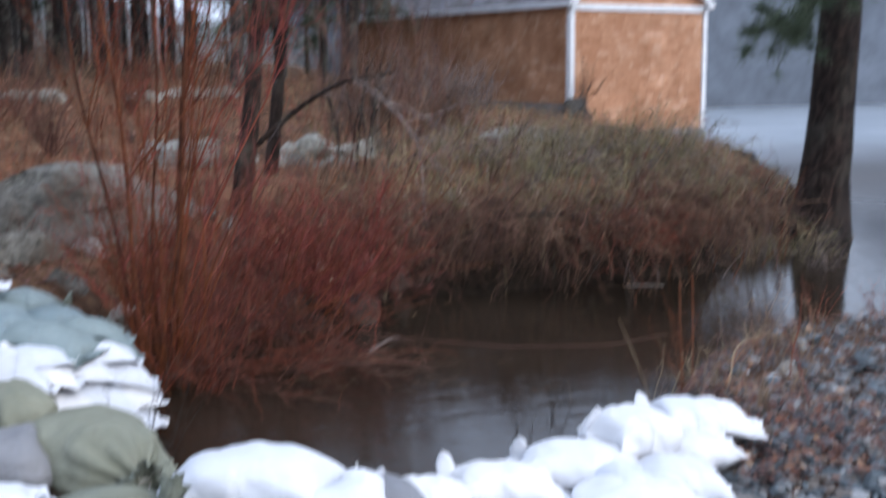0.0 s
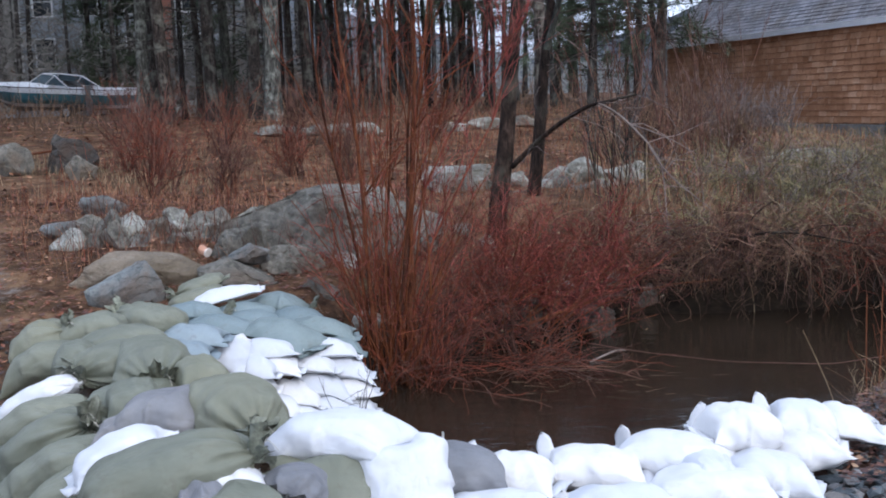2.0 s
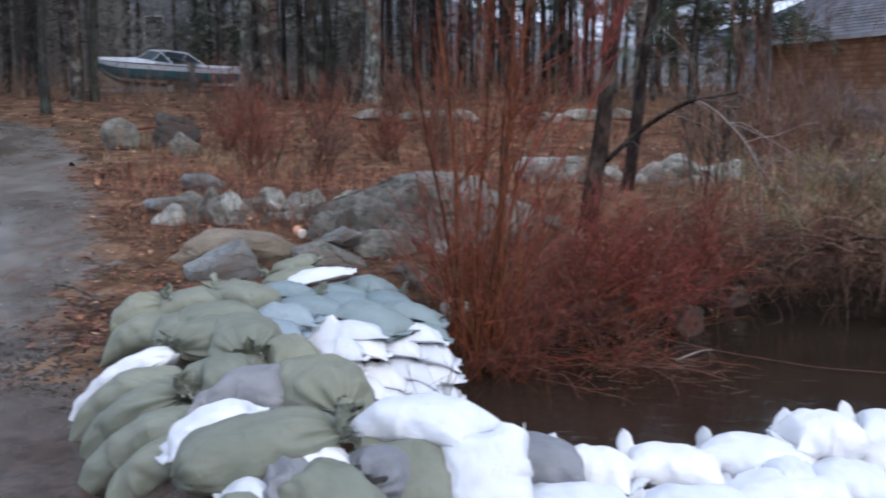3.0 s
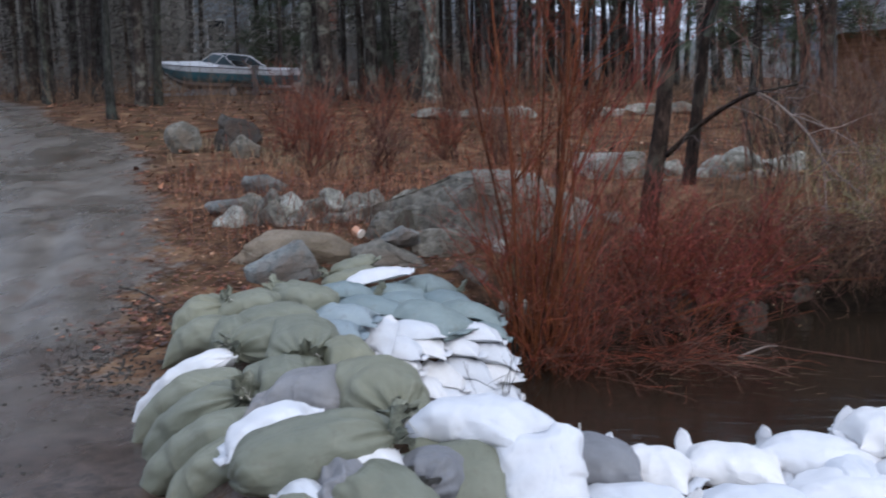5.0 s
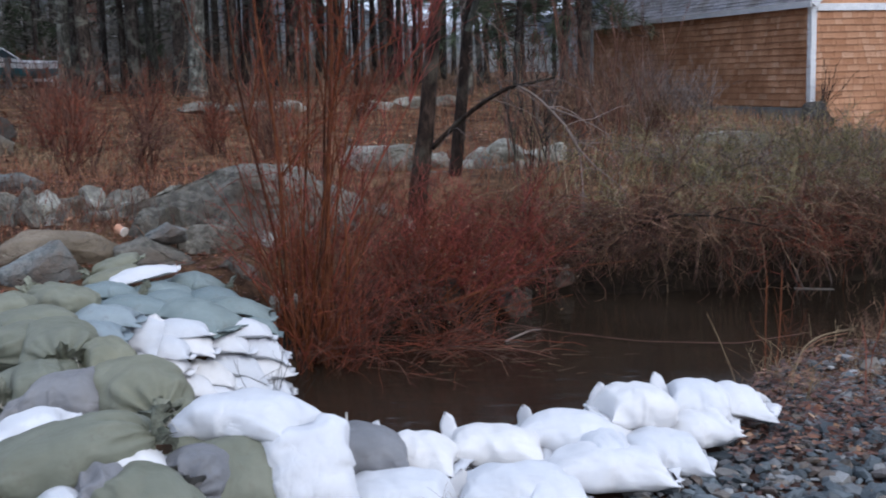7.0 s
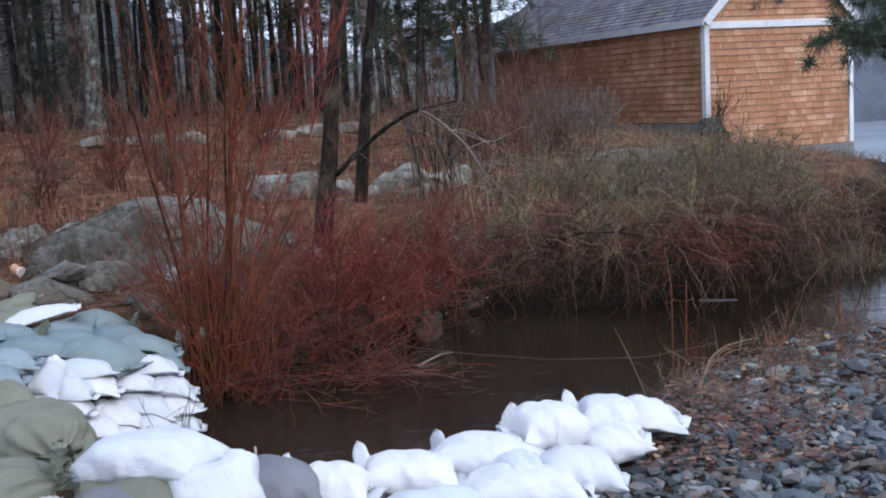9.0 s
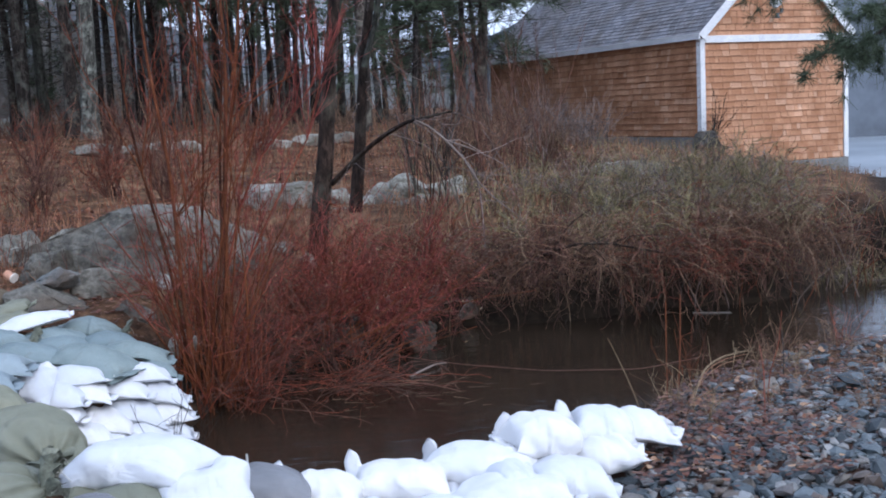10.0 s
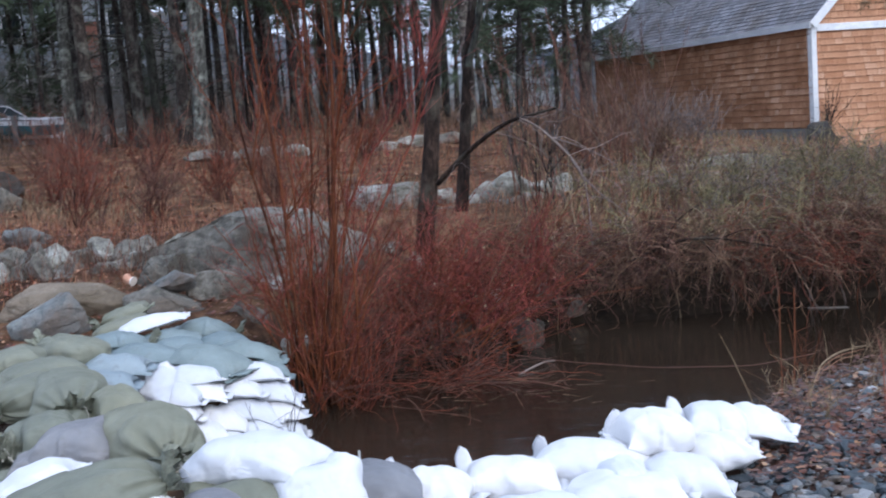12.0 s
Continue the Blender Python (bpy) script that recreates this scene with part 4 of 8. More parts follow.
def far_woods(name, x0, x1, y, z0, top, n, seed, material, label, big=1.0):
    """The far edge of the woods: countless crossing branches and sprays, thinner towards an uneven top."""
    rng = np.random.default_rng(seed)
    px = rng.uniform(x0, x1, n)
    py = y + rng.uniform(-3, 6, n)
    ht = top * (0.75 + 0.35 * np.sin(px * 0.23 + seed) * np.sin(px * 0.071 + 2 * seed) + rng.uniform(-0.25, 0.25, n))
    pz = z0 + ht * rng.uniform(0, 1, n) ** 1.1
    d = np.stack([rng.normal(0, 1.0, n), rng.normal(0, 0.5, n), rng.normal(0.15, 0.6, n)], 1)
    d /= np.linalg.norm(d, axis=1, keepdims=True)
    d *= (rng.uniform(0.15, 1.1, n) * big)[:, None]
    w = np.stack([-d[:, 2], np.zeros(n), d[:, 0]], 1)
    w *= (rng.uniform(0.008, 0.035, n) / np.maximum(np.linalg.norm(w, axis=1), 1e-6))[:, None]
    p = np.stack([px, py, pz], 1)
    V = np.stack([p - w, p + w, p + d + 0.3 * w, p + d - 0.3 * w], 1).reshape(-1, 3)
    ob = needle_part(name, V, np.arange(n * 4).reshape(-1, 4), None, material)
    return tagged(ob, label, "woods", kind="stuff")


FAR_EAST = -13
# far woods tones, paled so that distance mist sits in the base colour
WOODS_DARK = surface("hazed_woods", (0.14, 0.132, 0.12), (0.29, 0.272, 0.245), 0.15, 0.9, 0, 0, 1.5, 0, spec=0.1)
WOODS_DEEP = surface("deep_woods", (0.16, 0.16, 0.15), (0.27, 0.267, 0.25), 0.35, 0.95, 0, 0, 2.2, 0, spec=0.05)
WOODS_MID = surface("hazed_grey_green_woods", (0.23, 0.245, 0.240), (0.38, 0.395, 0.385), 0.3, 0.9, 0, 0, 2.0, 0)
# lake mist is mixed into this blue-grey
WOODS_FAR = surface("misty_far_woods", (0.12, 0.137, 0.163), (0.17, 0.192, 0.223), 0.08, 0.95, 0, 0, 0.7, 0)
far_woods("far_woods", -75, FAR_EAST, 68, 2.2, 15, 46000, 3, WOODS_DARK, "tangled edge of the woods behind the trunks, haze in its colour", 0.7)
far_woods("far_woods", -13, 13, 70, 1.4, 3.6, 7000, 5, WOODS_MID, "low woods edge with haze in its colour and sky above it")


def far_shore():
    """The woods across the lake, mist painted into their colour, with an uneven top."""
    n, rows = 260, 8
    verts, faces = [], []
    for i in range(n + 1):
        u = i / n
        x = -16 + 172 * u
        y = 75.6 - 25 * float(smooth(8, 17, x))
        dip = math.exp(-((x - 4) / 7.5) ** 2)
        top = 8.5 - 5.0 * dip + (2.2 - 1.6 * dip) * math.sin(u * 17) * float(smooth(0, 0.3, u)) + 1.2 * math.sin(u * 61 + 1) * (1 - 0.6 * dip) + 0.9 * noise.noise(Vector((u * 160, 3, 0)))
        for j in range(rows + 1):
            verts.append((x, y, -1 + (top + 1) * j / rows))
    for i in range(n):
        for j in range(rows):
            a = i * (rows + 1) + j
            faces.append((a, a + rows + 1, a + rows + 2, a + 1))
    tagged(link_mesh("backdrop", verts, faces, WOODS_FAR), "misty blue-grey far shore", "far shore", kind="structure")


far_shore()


def deep_woods():
    """The depth of the wood behind its last trunks, mist in its colour, with an uneven top."""
    n, rows, verts, faces = 120, 4, [], []
    for i in range(n + 1):
        x = -95 + 83 * i / n
        top = (17 - 9.0 * float(smooth(-22, -12, x))) * (0.9 + 0.14 * math.sin(x * 0.41) + 0.12 * noise.noise(Vector((x * 0.9, 5, 0))))
        for j in range(rows + 1):
            verts.append((x, 77.5 + 0.8 * math.sin(x * 0.3), -1 + (top + 1) * j / rows))
    for i in range(n):
        for j in range(rows):
            a = i * (rows + 1) + j
            faces.append((a, a + rows + 1, a + rows + 2, a + 1))
    tagged(link_mesh("backdrop", verts, faces, WOODS_DEEP), "grey-brown depth of the wood with mist in its colour", "woods", kind="structure")


deep_woods()
far_woods("low_thicket", -34, -3, 51, 1.3, 2.2, 12000, 6, WOODS_DARK, "low dark thicket under the trees", 0.6)
far_woods("low_thicket", -30, -9, 53, 2.0, 6.0, 20000, 8, WOODS_DARK, "dark evergreen thicket before the house", 0.6)

rng_far = np.random.default_rng(41)
fx, fy = -45 + 46 * rng_far.uniform(0, 1, 380) ** 1.9, rng_far.uniform(44, 67, 380)
gap = ((fx > -23) & (fx < -9) & (fy < 50)) | ((fx > -22) & (fx < -11) & (fy > 52))
gap |= track(fx, fy) > 0.05
fx, fy = fx[~gap], fy[~gap]
foot = np.stack([fx, fy, land(fx, fy) - 0.2], 1)
lean_far = np.stack([rng_far.normal(0, 0.02, len(fx)), rng_far.normal(0, 0.02, len(fx)), np.ones(len(fx))], 1)
stuff(tubes("far_trunks", arcs(rng_far, len(fx), foot, lean_far, rng_far.uniform(8, 14, len(fx)) * (1 - 0.35 * smooth(-9, -4, fx)), 0.0, 0.012, 6), rng_far.uniform(0.04, 0.15, len(fx)), 0.04, BARK_FAR, None, 5), "crowded trunks deep in the wood, bark colour greyed for haze", "trees")
bx, by = rng_far.uniform(-30, 3, 5200), rng_far.uniform(24, 56, 5200)
ok = (track(bx, by) < 0.2) & ~((bx > -23) & (bx < -10) & (by > 40) & (by < 52)) & (wave(bx, by, 0.5, 6) > -0.1)
foot = np.stack([bx, by, land(bx, by) - 0.05], 1)[ok]
n_b = len(foot)
brushwood = wild(rng_far, foot, np.stack([rng_far.normal(0, 0.3, n_b), rng_far.normal(0, 0.3, n_b), np.ones(n_b)], 1), rng_far.uniform(0.3, 1.3, n_b), 6, 0.15, 0.0)
stuff(tubes("undergrowth", brushwood, 0.010, 0.004, TWIG_BROWN), "dim red-brown undergrowth between the trunks", "undergrowth")


def pine_boughs(x, y, z0, z1, n, seed, label):
    """Low ragged pine boughs among the trunks, with the sky showing between them."""
    tree = empty("pine_tree")
    rng = np.random.default_rng(seed)
    trunk_mesh("trunk", x, y, z1 - ground_z(x, y) + 1.0, 0.09, (0, 0), seed, BARK_DARK, tree, k=8, sides=7)
    a = rng.uniform(0, 6.28, n)
    foot = np.stack([np.full(n, x), np.full(n, y), rng.uniform(z0, z1, n)], 1)
    P = wild(rng, foot, np.stack([np.cos(a), np.sin(a), rng.normal(0.05, 0.15, n)], 1), rng.uniform(0.8, 2.4, n), 7, 0.10, 0.01)
    brush(tubes("limb_mass", P, 0.022, 0.006, BARK_DARK, tree))
    Q = side_shoots_at(rng, P, n * 5)
    brush(tubes("twig_mass", Q, 0.009, 0.003, BARK_DARK, tree))
    tip = np.concatenate([Q[:, -1], Q[:, -3]])
    V, F = tuft_quads(tip, np.concatenate([Q[:, -1] - Q[:, 0]] * 2), rng, 0.32, 15, 0.009)
    needle_part("needles", V, F, tree)
    tagged(tree, label, "pine tree", "trees of the wood")


def side_shoots_at(rng, P, n):
    which, at = rng.integers(0, len(P), n), rng.integers(2, P.shape[1] - 1, n)
    d = P[which, at + 1] - P[which, at]
    d = d / np.linalg.norm(d, axis=1, keepdims=True) + rng.normal(0, 0.5, (n, 3)) * np.array([1, 1, 0.4])
    return wild(rng, P[which, at], d, rng.uniform(0.3, 0.8, n), 5, 0.1, 0.0)


pine_boughs(1.9, 29.0, 3.2, 6.5, 26, 901, "ragged young pine between the bare trunks")
pine_boughs(3.1, 31.0, 2.6, 7.0, 30, 902, "ragged young pine beside the boathouse")
pine_boughs(0.4, 33.0, 3.6, 7.5, 26, 903, "ragged young pine among the thin trunks")
pine_boughs(-1.4, 35.0, 4.0, 8.0, 26, 904, "ragged young pine among the thin trunks")
pine_boughs(5.2, 39.5, 2.8, 7.0, 26, 905, "ragged young pine beside the boathouse")
pine_boughs(-2.6, 30.0, 4.4, 8.0, 24, 906, "ragged young pine among the thin trunks")
pine_boughs(2.5, 34.5, 2.4, 7.0, 34, 907, "dense dark young pine behind the bare trunks")
pine_boughs(3.9, 37.5, 2.2, 7.0, 36, 908, "dense dark young pine beside the boathouse")
pine_boughs(2.6, 26.5, 2.9, 6.0, 34, 917, "spreading dark pine before the boathouse end")
pine_boughs(4.4, 29.0, 3.0, 6.5, 26, 909, "spreading young pine close to the boathouse")
pine_boughs(-16.6, 51.0, 2.2, 9.0, 70, 914, "dense dark fir before the house")
pine_boughs(-15.2, 51.6, 2.2, 9.5, 70, 915, "dense dark fir before the house")
pine_boughs(-10.6, 50.5, 2.2, 8.0, 56, 916, "dense dark fir beside the house")
pine_boughs(-4.0, 44.0, 3.5, 8.0, 28, 913, "dense dark young pine deep in the wood")

# ---- rocks ----
def boulder(x, y, sx, sy, sz, turn=0, seed=0, material=None, label="", sink=0.3, z=None, cuts=8, name="boulder", tilt=0, group="", rough=1.0):
    """A weathered stone: a lump cut by a few flat breaks and roughened. sx, sy, sz: its width, depth and height."""
    rnd = random.Random(seed)
    bm = bmesh.new()
    bmesh.ops.create_icosphere(bm, subdivisions=5 if sx * sz > 0.35 and y < 20 else 4, radius=1)
    planes = []
    for _ in range(cuts):
        n = Vector((rnd.uniform(-1, 1), rnd.uniform(-1, 1), rnd.uniform(-0.3, 1))).normalized()
        planes.append((n, rnd.uniform(0.42, 0.80)))
    off = Vector((seed * 3.7, seed * 1.3, 0))
    for v in bm.verts:
        c = v.co.copy()
        for n, d in planes:
            over = c.dot(n) - d
            if over > 0:
                c -= n * over
        step = noise.noise(v.co * 2.1 + off)
        c *= 1 + 0.16 * noise.noise(v.co * 1.3 + off) + rough * (0.03 * round(step * 3) - 0.05 * max(0.0, 0.08 - abs(noise.noise(v.co * 1.9 - off))) / 0.08 + 0.03 * noise.noise(v.co * 5 + off) + 0.014 * noise.noise(v.co * 13 + off))
        v.co = Vector((c.x * sx / 2, c.y * sy / 2, c.z * sz * 0.62))
    for f in bm.faces:
        f.smooth = False
    ob = part(name, bm, material or STONE_GREY)
    base = ground_z(x, y) if z is None else z
    ob.matrix_world = pose(x, y, base + sz * (0.62 - sink), tilt, 0, turn)
    return tagged(ob, label or "rough grey weathered boulder on the bank", "boulder", group)


# round the head of the dam
boulder(-1.62, 10.85, 2.5, 1.5, 0.98, 4, 19, STONE_GREY, "large craggy grey granite boulder behind the red stems", 0.26, cuts=6, z=-0.10, rough=0.8)
boulder(-2.32, 10.55, 0.62, 0.6, 0.62, 25, 24, STONE_GREY, "broken grey corner of the large boulder", 0.30, cuts=9, z=0.0)
boulder(-1.70, 9.95, 0.70, 0.5, 0.50, 40, 2, STONE_GREY, "broken grey boulder against the larger one", 0.25, z=-0.02, cuts=12)
boulder(-1.28, 10.05, 0.55, 0.4, 0.46, 70, 26, STONE_LICHEN, "pale cracked stone under the large boulder", 0.28, z=-0.08, cuts=12)
boulder(-3.08, 9.78, 1.25, 0.62, 0.34, -3, 3, STONE_TAN, "long flat tan field stone", 0.30, z=0.06, cuts=2, name="field_stone", rough=0.35)
boulder(-3.02, 9.22, 0.70, 0.44, 0.54, 8, 104, STONE_BLUE, "angular blue-grey stone with rusty stains", 0.36, z=-0.02, cuts=7, rough=0.3)
boulder(-2.16, 9.60, 0.88, 0.6, 0.32, -10, 5, STONE_GREY, "flat-topped grey stone by the dam", 0.3, z=0.05, cuts=9)
boulder(-2.10, 9.80, 0.46, 0.35, 0.17, 15, 6, STONE_BLUE, "thin dark slab lying on a stone", 0.2, z=0.26, cuts=9, name="stone_slab", tilt=-8)
boulder(-1.50, 9.35, 0.5, 0.4, 0.3, 15, 7, STONE_GREY, "grey stone half hidden by stems", 0.3, z=-0.1)
boulder(-1.05, 9.2, 0.3, 0.25, 0.2, 15, 8, STONE_LICHEN, "small pale stone at the water's edge", 0.3, z=-0.25)
boulder(0.95, 10.25, 0.36, 0.34, 0.34, 35, 9, STONE_WET, "grey stone standing at the water's edge", 0.3, z=-0.55)
boulder(0.35, 10.15, 0.24, 0.2, 0.42, 25, 10, STONE_WET, "upright grey stone under the red twigs", 0.3, z=-0.45)
rnd = random.Random(20)
for i in range(9):
    boulder(-0.35 + 0.24 * i + rnd.uniform(-0.1, 0.1), 11.25 + rnd.uniform(-0.2, 0.5), rnd.uniform(0.14, 0.34), rnd.uniform(0.15, 0.3), rnd.uniform(0.12, 0.24), rnd.uniform(0, 180), 150 + i,
            STONE_LICHEN if i % 2 else STONE_GREY, "small pale stone in the bank behind the red twigs", 0.3, cuts=9, group="bank stones", name="bank_stone")
# slabs and rubble further up the bank
boulder(-4.28, 11.60, 0.62, 0.42, 0.19, 20, 11, STONE_BLUE, "thin flat blue-grey slab on the bank", 0.25, z=0.36, cuts=3, name="stone_slab", rough=0.4)
boulder(-4.42, 13.0, 0.66, 0.4, 0.28, -15, 12, STONE_BLUE, "small pale slab in the dead leaves", 0.25, z=0.42, cuts=4, name="stone_slab")
rnd = random.Random(21)
for i in range(20):
    u = (i % 10) / 9
    boulder(-4.05 + 1.75 * u + rnd.uniform(-0.1, 0.1), (11.05 if i < 10 else 11.4) + rnd.uniform(-0.12, 0.12), rnd.uniform(0.36, 0.62), rnd.uniform(0.30, 0.45), rnd.uniform(0.28, 0.40),
            rnd.uniform(0, 180), 30 + i, STONE_GREY if i % 3 else STONE_LICHEN, "small pale rubble stone in the bank", 0.30, cuts=6, group="rubble stones", name="rubble_stone",
            z=(0.18 if i < 10 else 0.30) + rnd.uniform(-0.05, 0.03))
# the three by the track
boulder(-7.26, 17.5, 0.60, 0.55, 0.48, 10, 54, STONE_GREY, "rounded grey boulder beside the muddy track", 0.18, cuts=4, rough=0.7)
boulder(-6.48, 17.9, 1.04, 0.8, 0.62, -20, 58, STONE_WET, "dark angular boulder beside the muddy track", 0.2, cuts=12)
boulder(-5.91, 16.8, 0.60, 0.45, 0.36, 30, 52, STONE_GREY, "small grey boulder in the dead grass", 0.26, cuts=10)
# pale ledges among the bare trunks
boulder(-0.38, 14.1, 1.25, 0.9, 0.52, -8, 60, STONE_LICHEN, "broad pale lichen-spotted ledge stone", 0.25, z=0.38, cuts=8)
boulder(0.42, 14.2, 0.44, 0.4, 0.42, 20, 61, STONE_LICHEN, "pale stone between the bare trunks", 0.3, z=0.38, cuts=10)
boulder(0.28, 13.55, 0.62, 0.4, 0.34, -30, 62, STONE_LICHEN, "tilted pale slab between the bare trunks", 0.3, z=0.22, tilt=15, cuts=10)
boulder(0.72, 13.3, 0.30, 0.3, 0.24, 10, 63, STONE_GREY, "small grey stone below the pale slab", 0.3, z=0.18, cuts=10)
rnd_row = random.Random(77)
for i in range(9):
    back = i % 3 == 2
    boulder(0.80 + 0.115 * i + rnd_row.uniform(-0.05, 0.05), (14.5 if back else 14.0) + rnd_row.uniform(-0.15, 0.15), rnd_row.uniform(0.45, 0.75), 0.5, rnd_row.uniform(0.28, 0.42), rnd_row.uniform(-35, 35), 70 + i,
            STONE_GREY if i % 3 == 1 else STONE_LICHEN, "pale craggy stone of the low row", 0.25, z=(0.34 if back else 0.20) + rnd_row.uniform(-0.04, 0.06) + 0.006 * i, group="low stone row", name="row_stone", cuts=5, rough=1.2)
boulder(4.78, 17.4, 1.75, 0.7, 0.30, 5, 80, STONE_LICHEN, "long pale ledge below the boathouse", 0.25, z=0.36, cuts=3, rough=0.6)
boulder(5.75, 17.6, 0.4, 0.35, 0.2, 5, 81, STONE_GREY, "small dark stone beside the pale ledge", 0.3, z=0.36)
boulder(9.36, 25.9, 1.05, 0.65, 0.76, 12, 83, STONE_WET, "dark grey boulder at the boathouse corner", 0.3, z=0.07, cuts=6)
# the old wall at the wood's edge
rnd = random.Random(15)
x = -4.3
i = 0
while x < 0.5:
    w = rnd.uniform(0.40, 1.1)
    if i != 4:
        boulder(x + w / 2, 21.8 + 0.15 * math.sin(x) + rnd.uniform(-0.08, 0.08), w * 1.15, 0.40, rnd.uniform(0.15, 0.24), rnd.uniform(-15, 15), 90 + i, STONE_LICHEN if rnd.random() < 0.75 else STONE_GREY,
                "weathered pale stone of the old wall", 0.12, cuts=6, group="old stone wall", name="wall_stone")
    x += w * 0.92
    i += 1


def paper_cup():
    """The pale orange scrap on the stones: a crushed paper cup."""
    cup = empty("paper_cup", -2.50, 9.86, 0.36)
    bm = bmesh.new()
    bmesh.ops.create_cone(bm, cap_ends=False, segments=18, radius1=0.034, radius2=0.042, depth=0.075, matrix=pose(0, 0, 0, 0, 68, 150))
    for v in bm.verts:
        v.co += v.co.normalized() * 0.012 * noise.noise(v.co * 20)
    bmesh.ops.solidify(bm, geom=bm.faces[:], thickness=0.006)
    part("cup_wall", bm, surface("faded_orange_card", (0.50, 0.22, 0.12), (0.72, 0.40, 0.26), 12, 0.6), cup, "faded orange crushed card")
    bm = bmesh.new()
    bmesh.ops.create_cone(bm, cap_ends=True, segments=18, radius1=0.044, radius2=0.040, depth=0.016, matrix=pose(0.034, -0.016, -0.014, 0, 68, 150))
    part("cup_rim", bm, surface("pale_card", (0.6, 0.52, 0.45), (0.75, 0.68, 0.6), 12, 0.6), cup, "pale card rim")
    tagged(cup, "crushed pale orange paper cup on a stone", "cup")


paper_cup()

# ---- shrubs and stalks ----
def shrub(name, label, category="shrub"):
    return tagged(empty(name), label, category)


def twig_set(parent, rng, n, centre, spread, aim, aim_spread, length, droop, r, material, name="twig_mass", stray=0.22, tip=0.4, k=8):
    """Strayed twigs from a patch of ground, one joined part."""
    heads = max(3, n // 6)
    root = np.array(centre) + rng.uniform(-1, 1, (heads, 3)) * np.array(spread)
    way = np.array(aim) + rng.normal(0, 0.8, (heads, 3)) * np.array(aim_spread)
    own = rng.integers(0, heads, n)
    foot = root[own] + rng.normal(0, 0.16, (n, 3)) * np.array(spread)
    d = way[own] + rng.normal(0, 0.55, (n, 3)) * np.array(aim_spread)
    P = wild(rng, foot, d, rng.uniform(*length, n), k, stray, droop)
    P[:, :, 2] = np.maximum(P[:, :, 2], WATER_Z - 0.03)
    brush(tubes(name, P, rng.uniform(r * 0.6, r * 1.2, n), r * tip, material, parent))
    return P


def side_shoots(parent, rng, P, n, length, r, material, up=0.3, name="side_shoot_mass", low=2, spread=0.5, stray=0.2, pull=0.0):
    """Shoots that leave older stems P, one joined part."""
    which, at = rng.integers(0, len(P), n), rng.integers(low, P.shape[1] - 1, n)
    d = P[which, at + 1] - P[which, at]
    d /= np.maximum(np.linalg.norm(d, axis=1, keepdims=True), 1e-9)
    d = d + rng.normal(0, spread, (n, 3)) + np.array([0, 0, up])
    Q = wild(rng, P[which, at], d, rng.uniform(*length, n), 7, stray, pull)
    Q[:, :, 2] = np.maximum(Q[:, :, 2], WATER_Z - 0.02)
    brush(tubes(name, Q, r, r * 0.35, material, parent))
    return Q


def each_stem(parent, P, r0, r1, material, name="stem", sides=6):
    for i in range(len(P)):
        tubes(name, P[i:i + 1], float(np.broadcast_to(r0, len(P))[i]), r1, material, parent, sides)


